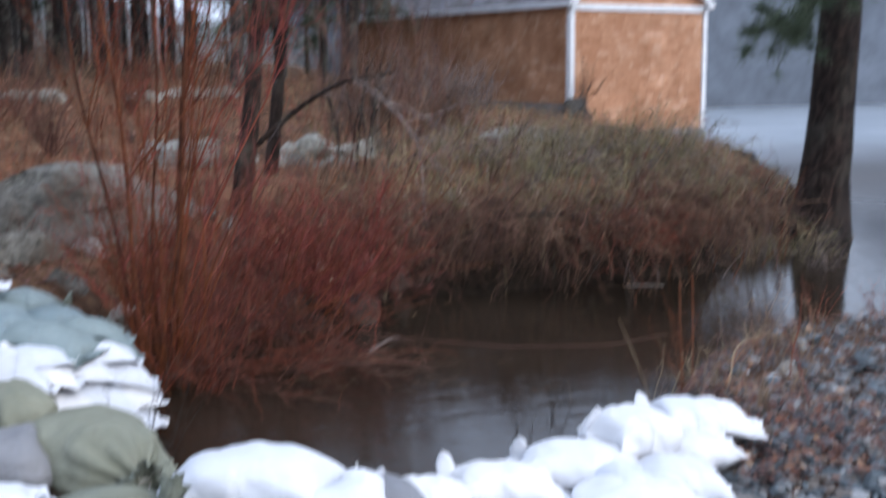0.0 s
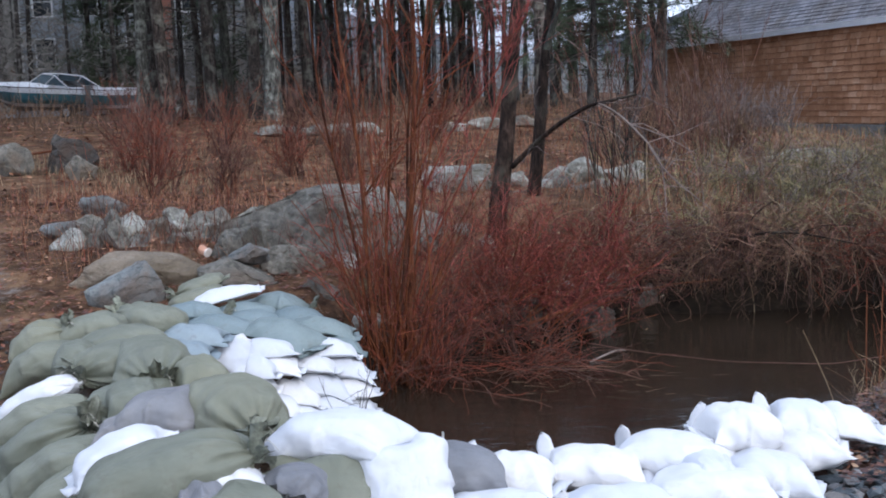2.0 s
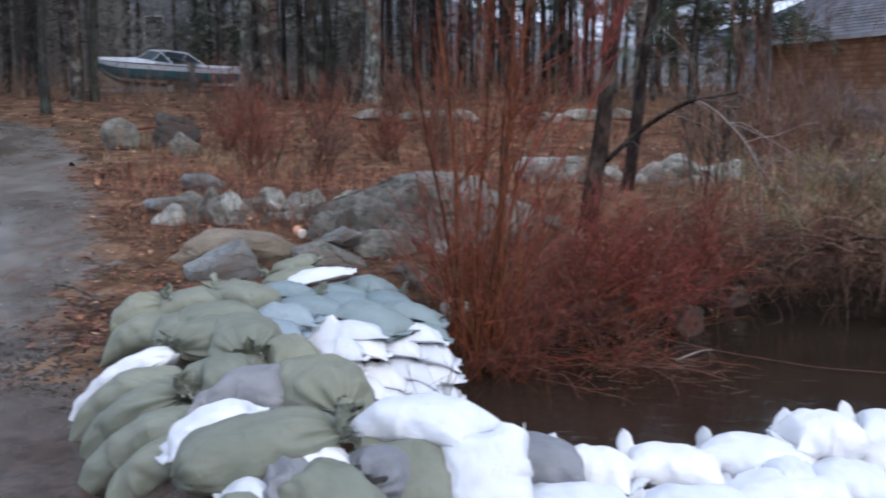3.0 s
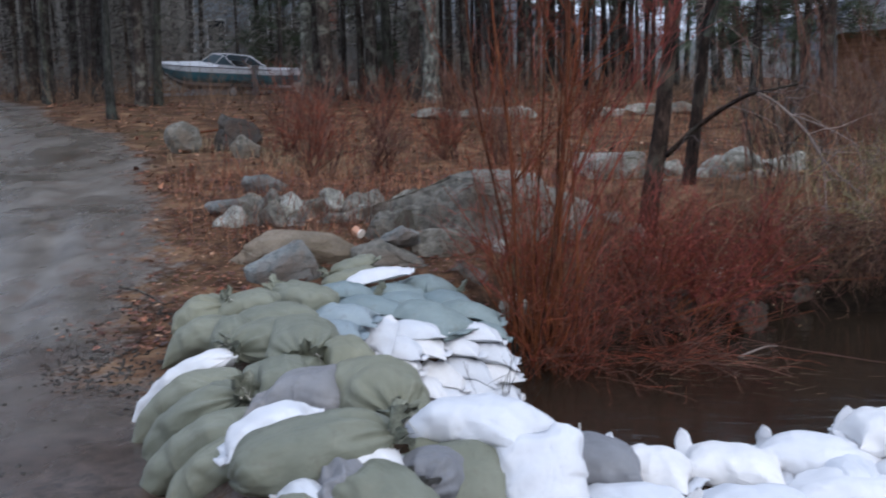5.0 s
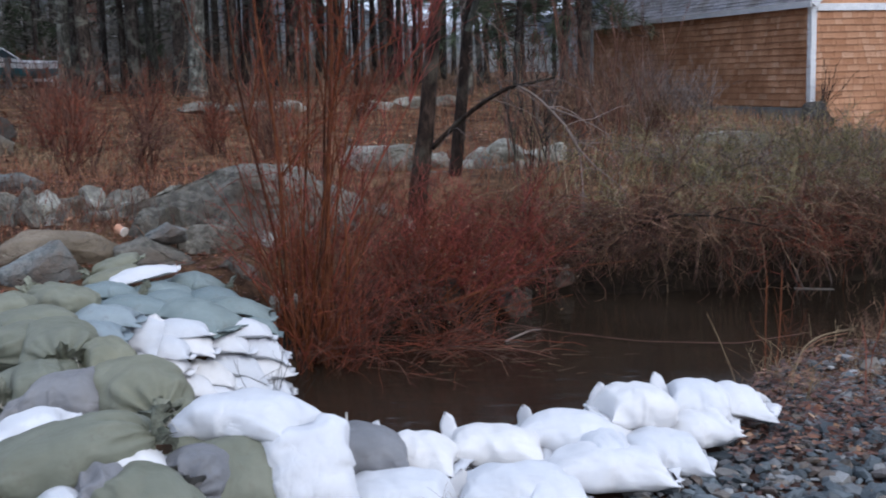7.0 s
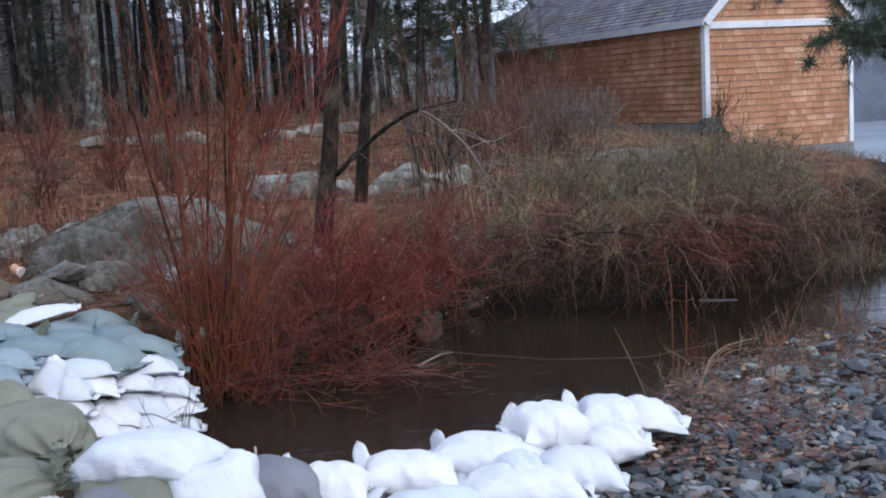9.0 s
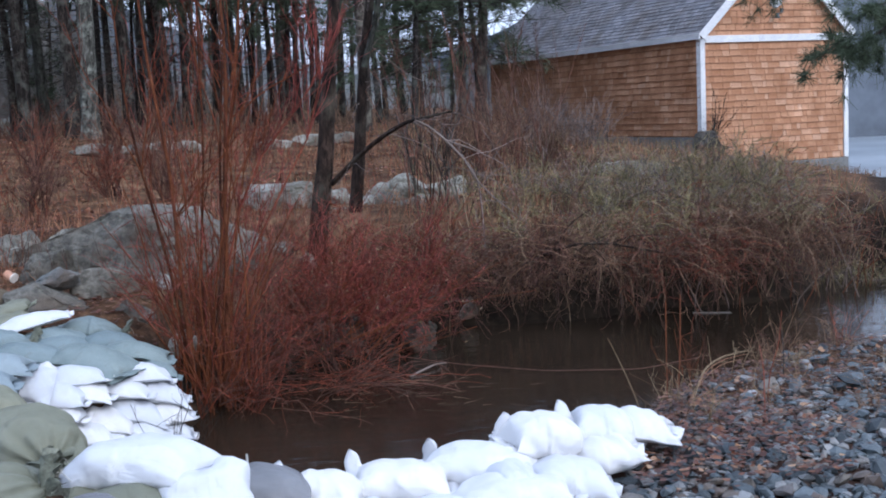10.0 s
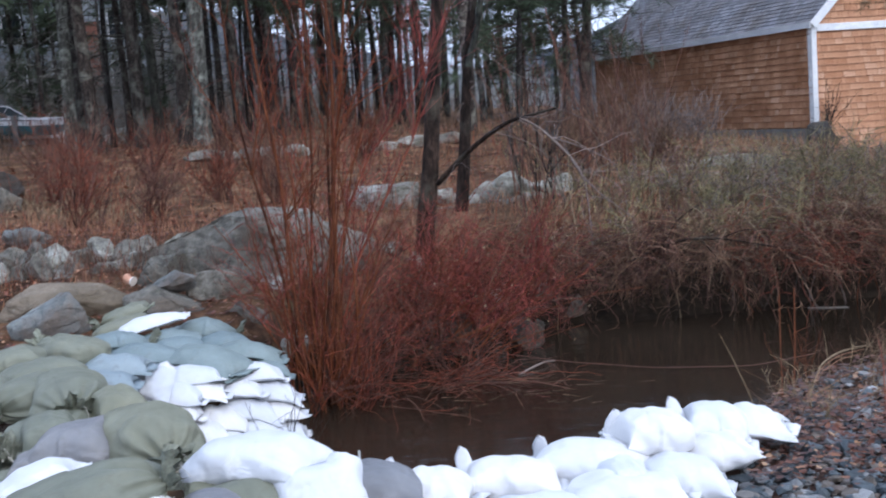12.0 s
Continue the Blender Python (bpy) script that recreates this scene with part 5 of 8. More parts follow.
def red_willow():
    """The tall clump of orange-red stems that stands in the water."""
    w = shrub("willow_shrub", "tall orange-red willow clump standing in the water")
    rng = np.random.default_rng(5)
    mains = []
    for i, (fx, fy, tx, ty, h, r) in enumerate(((-0.74, 8.75, -0.46, 8.75, 4.6, 0.029), (-0.92, 8.72, -1.02, 8.65, 4.3, 0.024), (-0.88, 8.8, -1.36, 8.9, 4.2, 0.017), (-0.68, 8.8, -0.30, 9.0, 4.2, 0.016), (-0.80, 8.85, -0.78, 8.9, 4.3, 0.015), (-0.78, 8.65, -0.62, 8.5, 3.6, 0.018))):
        t = np.linspace(0, 1, 12)[:, None]
        line = np.array([fx, fy, -0.7]) + t * np.array([tx - fx, ty - fy, h])
        line[:, 0] += 0.06 * np.sin(4.3 * t[:, 0] + i) - 0.06 * math.sin(i) + 0.018 * np.sin(13 * t[:, 0] + 2 * i)
        mains.append(line)
        tubes("main_stem", line[None], r * 0.86, 0.005, RUST_BARK, w, 8)
    mains = np.array(mains)
    A = side_shoots(w, rng, mains, 36, (0.5, 1.4), 0.0048, TWIG_ORANGE, 0.40, low=4, spread=0.42, stray=0.10)
    side_shoots(w, rng, A, 190, (0.2, 0.7), 0.0026, TWIG_MAROON, 0.3, spread=0.5)
    n = 14
    which, at = rng.integers(0, len(mains), n), rng.integers(3, 8, n)
    out = rng.normal(0, 0.45, (n, 3)) * np.array([1, 0.6, 0]) + np.array([0.22, 0.0, 0.85])
    F = wild(rng, mains[which, at], out, rng.uniform(0.6, 1.5, n), 9, 0.10, -0.03)
    each_stem(w, F, rng.uniform(0.005, 0.008, n), 0.0025, TWIG_ORANGE, "branch")
    side_shoots(w, rng, F, 120, (0.2, 0.6), 0.003, TWIG_MAROON, 0.4, low=2, spread=0.45)
    n = 46
    foot = np.array([-0.80, 8.75, -0.68]) + rng.normal(0, 1, (n, 3)) * np.array([0.13, 0.18, 0.02])
    d = np.stack([rng.normal(0.0, 0.17, n), rng.normal(0.0, 0.15, n), np.ones(n)], 1)
    P = wild(rng, foot, d, 1.0 + 2.0 * rng.uniform(0, 1, n) ** 1.6, 10, 0.05, 0.0)
    each_stem(w, P, rng.uniform(0.004, 0.013, n), 0.003, TWIG_ORANGE)
    Q = side_shoots(w, rng, P, 170, (0.3, 0.9), 0.0035, TWIG_MAROON, 0.35)
    side_shoots(w, rng, Q, 200, (0.15, 0.5), 0.0027, TWIG_RED)
    arm = np.array([[(-0.70, 8.8, -0.3), (-0.45, 8.9, 0.5), (-0.18, 9.0, 1.0), (0.05, 9.1, 1.4), (0.18, 9.1, 1.85), (0.22, 9.1, 2.2)], [(-0.68, 8.8, 0.2), (-0.50, 8.9, 0.9), (-0.30, 9.0, 1.3), (-0.05, 9.0, 1.6), (0.10, 9.0, 1.8), (0.25, 9.0, 2.1)]])
    each_stem(w, arm, 0.010, 0.004, TWIG_MAROON)
    B = side_shoots(w, rng, arm, 46, (0.4, 0.95), 0.0036, TWIG_RED, 0.55, low=1, spread=0.38, stray=0.08)
    side_shoots(w, rng, B, 150, (0.15, 0.45), 0.0024, TWIG_RED, 0.4, low=2, spread=0.4, stray=0.12)
    # the thicket round its foot
    for c, s, n, m in (((-0.72, 8.75, -0.58), (0.28, 0.35, 0.06), 40, TWIG_MAROON), ((-0.30, 9.0, -0.55), (0.5, 0.5, 0.08), 44, TWIG_DUSK), ((-1.05, 9.2, -0.25), (0.35, 0.4, 0.12), 26, TWIG_BROWN)):
        C = twig_set(w, rng, n, c, s, (0.10, -0.1, 1.0), (0.55, 0.4, 0.25), (0.4, 1.35), 0.03, 0.0055, m, "cane_mass", 0.20)
        D = side_shoots(w, rng, C, n * 3, (0.2, 0.75), 0.0027, m, 0.25, low=1, spread=0.6, stray=0.28, pull=0.04)
        side_shoots(w, rng, D, n * 7, (0.08, 0.35), 0.0017, TWIG_DUSK, 0.15, name="fine_shoot_mass", low=1, spread=0.7, stray=0.25)
        side_shoots(w, rng, D, n * 2, (0.1, 0.35), 0.0021, TWIG_RED, 0.1, low=1, spread=0.8, stray=0.3)
    C = twig_set(w, rng, 36, (-0.3, 8.75, -0.5), (0.55, 0.35, 0.10), (0.8, -0.35, 0.5), (0.5, 0.4, 0.35), (0.5, 1.2), 0.10, 0.0042, TWIG_DUSK, "trailing_mass", 0.15)
    side_shoots(w, rng, C, 150, (0.15, 0.5), 0.0024, TWIG_MAROON, 0.0, low=1, spread=0.7, stray=0.3, pull=0.05)


def red_dogwood():
    """The lower red thicket that leans over the pond."""
    w = shrub("dogwood_shrub", "dense red dogwood thicket leaning over the pond")
    rng = np.random.default_rng(6)
    for c, s, n, m, aim in (((0.35, 10.4, -0.35), (0.6, 0.35, 0.15), 95, TWIG_RED, (-0.1, -0.6, 0.85)), ((0.85, 10.6, -0.2), (0.5, 0.3, 0.2), 60, TWIG_RED, (0.0, -0.5, 0.9)),
                            ((-0.1, 10.2, -0.3), (0.6, 0.4, 0.2), 70, TWIG_MAROON, (0.1, -0.45, 0.9)), ((0.5, 11.3, -0.2), (0.9, 0.5, 0.12), 50, TWIG_DUSK, (0, -0.3, 1.0)),
                            ((-0.5, 10.7, -0.1), (0.6, 0.5, 0.15), 50, TWIG_MAROON, (0, -0.3, 1.0))):
        C = twig_set(w, rng, n, c, s, aim, (0.65, 0.4, 0.3), (0.5, 1.25), 0.08, 0.005, m, "cane_mass", 0.24)
        D = side_shoots(w, rng, C, n * 4, (0.18, 0.7), 0.0026, m, 0.15, low=1, spread=0.65, stray=0.28, pull=0.05)
        side_shoots(w, rng, D, n * 6, (0.08, 0.32), 0.0017, TWIG_MAROON, 0.1, name="fine_shoot_mass", low=1, spread=0.7, stray=0.25)
        side_shoots(w, rng, D, n * 2, (0.1, 0.35), 0.0021, TWIG_RED, 0.1, low=1, spread=0.8, stray=0.3)
    n = 40
    foot = np.array([-0.15, 9.7, -0.45]) + rng.uniform(-1, 1, (n, 3)) * np.array([0.75, 0.5, 0.12])
    d = np.stack([rng.normal(0.75, 0.5, n), rng.normal(-0.15, 0.3, n), rng.normal(0.75, 0.3, n)], 1)
    A = wild(rng, foot, d, rng.uniform(0.8, 1.7, n), 9, 0.07, 0.0)
    each_stem(w, A, 0.0055, 0.0025, TWIG_ORANGE, "arching_stem")
    side_shoots(w, rng, A, 110, (0.15, 0.5), 0.003, TWIG_RED)
    # the tail of twigs that trails in the water
    C = twig_set(w, rng, 40, (0.15, 9.55, -0.56), (0.65, 0.5, 0.03), (0.8, -0.5, 0.10), (0.6, 0.5, 0.2), (0.4, 1.0), 0.03, 0.0045, TWIG_MAROON, "trailing_mass", 0.2)
    side_shoots(w, rng, C, 140, (0.1, 0.4), 0.0022, TWIG_MAROON, 0.1, low=1, spread=0.8, stray=0.3)


def caught_leaves():
    """Pale scraps of dead leaf caught among the red twigs."""
    rng = np.random.default_rng(81)
    n = 420
    p = np.array([0.30, 10.3, -0.05]) + rng.normal(0, 1, (n, 3)) * np.array([0.55, 0.45, 0.22])
    p[:, 2] = np.maximum(p[:, 2], WATER_Z + 0.05)
    k = 5
    a = np.linspace(0, 6.28, k, endpoint=False)[None] + rng.uniform(-0.4, 0.4, (n, k))
    r = rng.uniform(0.006, 0.019, (n, 1)) * rng.uniform(0.6, 1.1, (n, k))
    u, v = rng.normal(0, 1, (n, 1, 3)), rng.normal(0, 1, (n, 1, 3))
    u /= np.linalg.norm(u, axis=2, keepdims=True)
    v /= np.linalg.norm(v, axis=2, keepdims=True)
    V = (p[:, None] + (r * np.cos(a))[..., None] * u + (r * np.sin(a))[..., None] * v).reshape(-1, 3)
    stuff(needle_part("caught_leaves", V, np.arange(n * k).reshape(-1, k), None, TWIG_TAN), "pale scraps of dead leaf caught in the red twigs", "dead leaves")


def bank_thicket(x, y, seed, n=40, olive=60, tall=0.9, label="tangled brown thicket hanging over the far bank", hang=True, mix=None):
    w = shrub("bank_shrub", label)
    rng = np.random.default_rng(seed)
    z = max(ground_z(x, y), 0.0) if hang else ground_z(x, y)
    C = twig_set(w, rng, n, (x, y - 0.1, z + 0.08), (0.5, 0.45, 0.15), (0, -0.75, 0.8), (0.9, 0.55, 0.4), (0.35, 0.95), 0.10 if hang else 0.03, 0.006, TWIG_BROWN, "cane_mass", 0.26)
    D = side_shoots(w, rng, C, n * 5, (0.12, 0.5), 0.0036, mix or TWIG_BROWN, 0.0, low=1, spread=1.0, stray=0.36, pull=0.04)
    side_shoots(w, rng, D, n * 4, (0.1, 0.4), 0.0027, mix or TWIG_BROWN, -0.1, low=1, spread=0.9, stray=0.35, pull=0.05)
    E = twig_set(w, rng, olive, (x, y + 0.35, z + 0.1), (0.5, 0.4, 0.15), (0, -0.2, 1.0), (0.5, 0.4, 0.3), (tall * 0.45, tall + 0.1), 0.05, 0.0055, TWIG_OLIVE, "mossy_mass", 0.2)
    side_shoots(w, rng, E, olive * 3, (0.1, 0.3), 0.0035, TWIG_GREY, 0.1, name="grey_shoot_mass", low=1, spread=0.8, stray=0.3)
    side_shoots(w, rng, E, olive * 4, (0.1, 0.35), 0.0042, TWIG_OLIVE, 0.1, low=1, spread=0.8, stray=0.3)
    if hang:
        n = 70
        foot = np.array([x, y - 0.26, z + 0.1]) + rng.uniform(-1, 1, (n, 3)) * np.array([0.4, 0.18, 0.25])
        d = np.stack([rng.normal(0, 0.5, n), rng.normal(-0.5, 0.3, n), rng.normal(-0.2, 0.3, n)], 1)
        R = wild(rng, foot, d, 0.25 + 0.65 * rng.uniform(0, 1, n) ** 1.6, 9, 0.42, 0.09)
        R[:, :, 2] = np.maximum(R[:, :, 2], WATER_Z - 0.03)
        brush(tubes("root_mass", R, 0.0046, 0.002, TWIG_DUSK, w))
        side_shoots(w, rng, R, 170, (0.06, 0.34), 0.003, TWIG_BROWN, -0.3, low=1, spread=0.7, stray=0.3, pull=0.1)
        m = 2 + seed % 3
        foot = np.array([x, y - 0.45, z + 0.45]) + rng.uniform(-1, 1, (m, 3)) * np.array([0.45, 0.2, 0.2])
        d = np.stack([rng.normal(0, 0.6, m), rng.normal(-0.8, 0.3, m), rng.normal(0.3, 0.3, m)], 1)
        A = wild(rng, foot, d, rng.uniform(0.35, 1.0, m), 12, 0.20, 0.17)
        A[:, :, 2] = np.maximum(A[:, :, 2], WATER_Z - 0.03)
        each_stem(w, A[: m // 2], 0.0040, 0.002, TWIG_TAN, "hanging_cane")
        each_stem(w, A[m // 2:], 0.0036, 0.002, TWIG_DUSK if seed % 2 else TWIG_BROWN, "hanging_cane")
        side_shoots(w, rng, A, 8 * m, (0.08, 0.3), 0.0026, TWIG_BROWN, -0.3, low=1, spread=0.6, stray=0.3, pull=0.1)


red_willow()
red_dogwood()
caught_leaves()
for i in range(10):
    gap = i in (1, 4, 7)
    bank_thicket(1.30 + 0.44 * i, 11.15 + 0.12 * math.sin(2.1 * i) + (0.25 * (i - 7) if i > 7 else 0), 200 + i, 8 if gap else 24 + 16 * (i % 3 == 2), 6 + 44 * (i in (3, 5, 8)), 0.40 + 0.25 * math.sin(2.3 * i) + 0.05 * i,
                 mix=(TWIG_BROWN, TWIG_MAROON, TWIG_DUSK, TWIG_BROWN)[i % 4])
for i, (bx, by, k, h) in enumerate(((2.5, 12.5, 34, 0.42), (3.4, 12.2, 80, 0.62), (4.15, 12.6, 55, 0.55), (5.0, 12.3, 110, 0.85), (5.7, 12.7, 60, 0.6), (6.4, 12.2, 85, 0.75), (4.6, 13.7, 60, 0.6), (3.2, 13.6, 40, 0.45))):
    bank_thicket(bx, by, 230 + i, 10 + 6 * (i % 2), k, h, "olive-tinged thicket on top of the far bank", False, TWIG_GREY if i % 2 else TWIG_BROWN)
for i, (bx, by, h) in enumerate(((3.3, 19.0, 1.5), (4.3, 20.2, 1.3), (2.6, 17.6, 1.2), (5.4, 21.5, 1.1), (3.9, 18.0, 0.8))):
    w = shrub("bare_shrub", "brown leafless shrub before the boathouse")
    rng = np.random.default_rng(300 + i)
    P = twig_set(w, rng, 70, (bx, by, ground_z(bx, by)), (0.35, 0.35, 0.03), (0, 0, 1.0), (0.35, 0.35, 0.1), (h * 0.5, h), 0.02, 0.007, TWIG_GREY if i % 2 else TWIG_DUSK)
    side_shoots(w, rng, P, 330, (0.2, 0.6), 0.0036, TWIG_GREY if i % 2 else TWIG_BROWN, spread=0.6, stray=0.25)
for i, (bx, by, h) in enumerate(((-4.1, 14.2, 1.25), (-3.35, 14.6, 1.0), (-4.9, 16.5, 1.5), (-5.5, 17.2, 1.7), (-2.7, 16.2, 0.9), (-1.8, 15.2, 0.9), (-5.9, 20.5, 1.6), (-2.4, 19.5, 1.2), (-4.4, 19.0, 1.5), (-3.4, 20.6, 1.3), (-0.9, 20.3, 1.2))):
    w = shrub("bare_shrub", "upright dark russet shrub in the dead grass")
    rng = np.random.default_rng(330 + i)
    P = twig_set(w, rng, 34, (bx, by, ground_z(bx, by)), (0.16, 0.16, 0.02), (0, 0, 1.0), (0.34, 0.34, 0.05), (h * 0.5, h), 0.0, 0.008, TWIG_DUSK, stray=0.14)
    side_shoots(w, rng, P, 210, (0.15, 0.5), 0.0036, TWIG_DUSK if i % 2 else TWIG_MAROON, 0.2, spread=0.6, stray=0.25)
for i, (bx, by) in enumerate(((1.42, 13.2), (1.66, 13.4), (2.1, 13.3), (1.25, 13.0), (2.6, 15.2), (3.1, 16.4), (2.2, 17.0), (3.6, 17.2), (4.3, 19.5), (2.9, 20.5))):
    w = shrub("sapling", "thin brown sapling behind the thicket", "sapling")
    rng = np.random.default_rng(350 + i)
    P = twig_set(w, rng, 5, (bx, by, ground_z(bx, by)), (0.06, 0.06, 0.02), (0, 0, 1.0), (0.12, 0.1, 0.05), (1.2, 2.2) if i < 4 else (1.4, 2.6), 0.0, 0.009, TWIG_DUSK, stray=0.09)
    side_shoots(w, rng, P, 40, (0.2, 0.6), 0.0035, TWIG_DUSK, spread=0.4)


for i, (bx, by, h) in enumerate(((1.22, 12.55, 1.9), (1.36, 12.3, 1.5), (1.52, 12.4, 1.7), (1.72, 12.6, 1.2))):
    w = shrub("sapling", "dark many-stemmed sapling before the low stone row", "sapling")
    rng = np.random.default_rng(365 + i)
    P = twig_set(w, rng, 3, (bx, by, ground_z(bx, by)), (0.04, 0.04, 0.02), (0.05, 0, 1.0), (0.14, 0.1, 0.05), (h * 0.6, h), 0.0, 0.011, BARK_DARK, "dark_stem_mass", stray=0.10)
    side_shoots(w, rng, P, 22, (0.2, 0.7), 0.0045, BARK_DARK, spread=0.5, stray=0.2)


w = shrub("climbing_canes", "dark bare canes standing against the boathouse corner")
rng = np.random.default_rng(377)
P = twig_set(w, rng, 14, (9.72, 26.42, 0.35), (0.16, 0.06, 0.02), (0.15, 0.0, 1.0), (0.22, 0.05, 0.05), (0.8, 1.7), 0.0, 0.011, BARK_DARK, "cane_mass", 0.10)
side_shoots(w, rng, P, 40, (0.2, 0.5), 0.006, BARK_DARK)


def stalk_field(name, n, seed, xr, yr, height, r, material, label, keep, bare=0.62):
    """Countless upright dead stalks over a stretch of ground."""
    rng = np.random.default_rng(seed)
    x, y = rng.uniform(*xr, n), rng.uniform(*yr, n)
    ok = keep(x, y) & (pond_edge(x, y) < -0.1) & (track(x, y) < rng.uniform(-0.1, 0.35, n))
    x, y = x[ok], y[ok]
    n = len(x)
    clump = 0.6 + 0.4 * wave(x, y, 1.4, seed)
    some = clump + rng.normal(0, 0.14, n) > bare
    x, y, clump, n = x[some], y[some], clump[some], int(some.sum())
    foot = np.stack([x, y, land(x, y) - 0.02], 1)
    d = np.stack([rng.normal(0, 0.28, n), rng.normal(0, 0.28, n), np.ones(n)], 1)
    L = rng.uniform(*height, n) * (0.5 + 0.6 * clump)
    stuff(tubes(name, arcs(rng, n, foot, d, L, 0.15, 0.05, 4), r, r * 0.4, material), label, "dead grass")


outside_shed = lambda x, y: ~((x > 5.2) & (y > 24.5)) & ~((x > 0.2) & (x < 2.5) & (y > 12.7) & (y < 14.4)) & ~((x > 3.9) & (x < 5.8) & (y > 16.2) & (y < 17.8))
open_bank = lambda x, y: outside_shed(x, y) & ((x > -5.4) | (wave(x, y, 3.3, 2) > 0.62))
stalk_field("dry_stalks", 9000, 1, (-11, 9), (12.2, 25), (0.10, 0.40), 0.005, STRAW, "rusty dead stalks over the bank", open_bank, 0.48)
stalk_field("dry_stalks", 5200, 2, (-7, 3.0), (9.6, 15), (0.10, 0.36), 0.0035, STRAW, "short rusty dead grass on the near bank", lambda x, y: y > 9, 0.5)
stalk_field("red_stalks", 2300, 3, (-6, 5), (10.3, 22), (0.25, 0.85), 0.0042, TWIG_MAROON, "thin dark red stalks among the stones", outside_shed)
stalk_field("red_stalks", 900, 10, (-4.5, -1.4), (10.2, 12.2), (0.15, 0.55), 0.0034, TWIG_DUSK, "thin dark stalks among the heaped stones", outside_shed, 0.4)
stalk_field("grass_tufts", 6000, 4, (-10, 9), (20, 34), (0.10, 0.34), 0.008, TWIG_BROWN, "matted brown grass at the wood's edge", open_bank)
stalk_field("green_stalks", 2600, 5, (1.5, 9), (11.6, 24), (0.12, 0.4), 0.006, TWIG_OLIVE, "mossy olive grass below the boathouse", outside_shed)
stalk_field("bank_grass", 2600, 7, (0.8, 8.0), (11.3, 12.9), (0.14, 0.40), 0.0038, TWIG_BROWN, "tangled brown grass along the lip of the far bank", outside_shed, 0.5)
stalk_field("bank_grass", 1800, 8, (1.5, 8.0), (11.4, 13.2), (0.12, 0.38), 0.0038, TWIG_OLIVE, "olive moss and grass along the lip of the far bank", outside_shed, 0.5)
stalk_field("yellow_grass", 2600, 6, (-8.5, -3.5), (14.5, 20), (0.10, 0.30), 0.006, TWIG_TAN, "flattened yellow grass by the boulders", outside_shed)
stalk_field("gable_grass", 2600, 9, (9.4, 14.6), (25.0, 27.6), (0.15, 0.40), 0.008, TWIG_BROWN, "brown grass against the boathouse gable", lambda x, y: (y < 26.45 + 0.298 * (x - 9.5)) & (y > 25.7 + 0.298 * (x - 9.5)), 0.1)


canes = shrub("bank_canes", "scattered thin upright canes along the far bank", "canes")
rng = np.random.default_rng(391)
n = 60
cx = rng.uniform(1.2, 6.2, n)
cy = 11.25 + 0.5 * rng.uniform(-0.6, 1.6, n)
foot = np.stack([cx, cy, np.maximum(land(cx, cy), WATER_Z) - 0.03], 1)
d = np.stack([rng.normal(0, 0.22, n), rng.normal(-0.12, 0.18, n), np.ones(n)], 1)
P = wild(rng, foot, d, rng.uniform(0.5, 1.35, n), 9, 0.10, 0.01)
each_stem(canes, P[:16], 0.0065, 0.003, TWIG_GREY, "cane")
each_stem(canes, P[16:34], 0.0055, 0.0025, TWIG_ORANGE, "cane")
each_stem(canes, P[34:46], 0.0055, 0.0025, BARK_DARK, "cane")
each_stem(canes, P[46:], 0.0050, 0.0025, TWIG_TAN, "cane")
side_shoots(canes, rng, P, 190, (0.12, 0.45), 0.0026, TWIG_DUSK, 0.35, low=3, spread=0.5, stray=0.15)


def dead_limb():
    """A dark bare limb lying in the far thicket."""
    fallen = tagged(empty("fallen_limb"), "dark bare limb fallen across the far thicket", "limb")
    limb(fallen, [(2.05, 10.75, 0.05), (2.31, 10.6, 0.19), (2.55, 10.5, 0.26), (2.85, 10.5, 0.24), (3.15, 10.5, 0.17), (3.5, 10.55, 0.08)], 0.017, 0.006, "stem")
    limb(fallen, [(2.31, 10.6, 0.19), (2.40, 10.55, 0.36), (2.50, 10.5, 0.48), (2.66, 10.5, 0.57)], 0.012, 0.004, "branch")
    limb(fallen, [(2.85, 10.5, 0.24), (3.05, 10.45, 0.31), (3.3, 10.45, 0.30)], 0.007, 0.003, "branch")
    limb(fallen, [(2.65, 10.5, 0.25), (2.78, 10.4, 0.08), (2.85, 10.4, -0.10)], 0.007, 0.003, "branch")
    fine_twigs(fallen, [(2.31, 10.6, 0.19), (2.55, 10.5, 0.26), (2.85, 10.5, 0.24), (3.15, 10.5, 0.17)], 18, 17, (0.1, 0.4), BARK_DARK)


dead_limb()

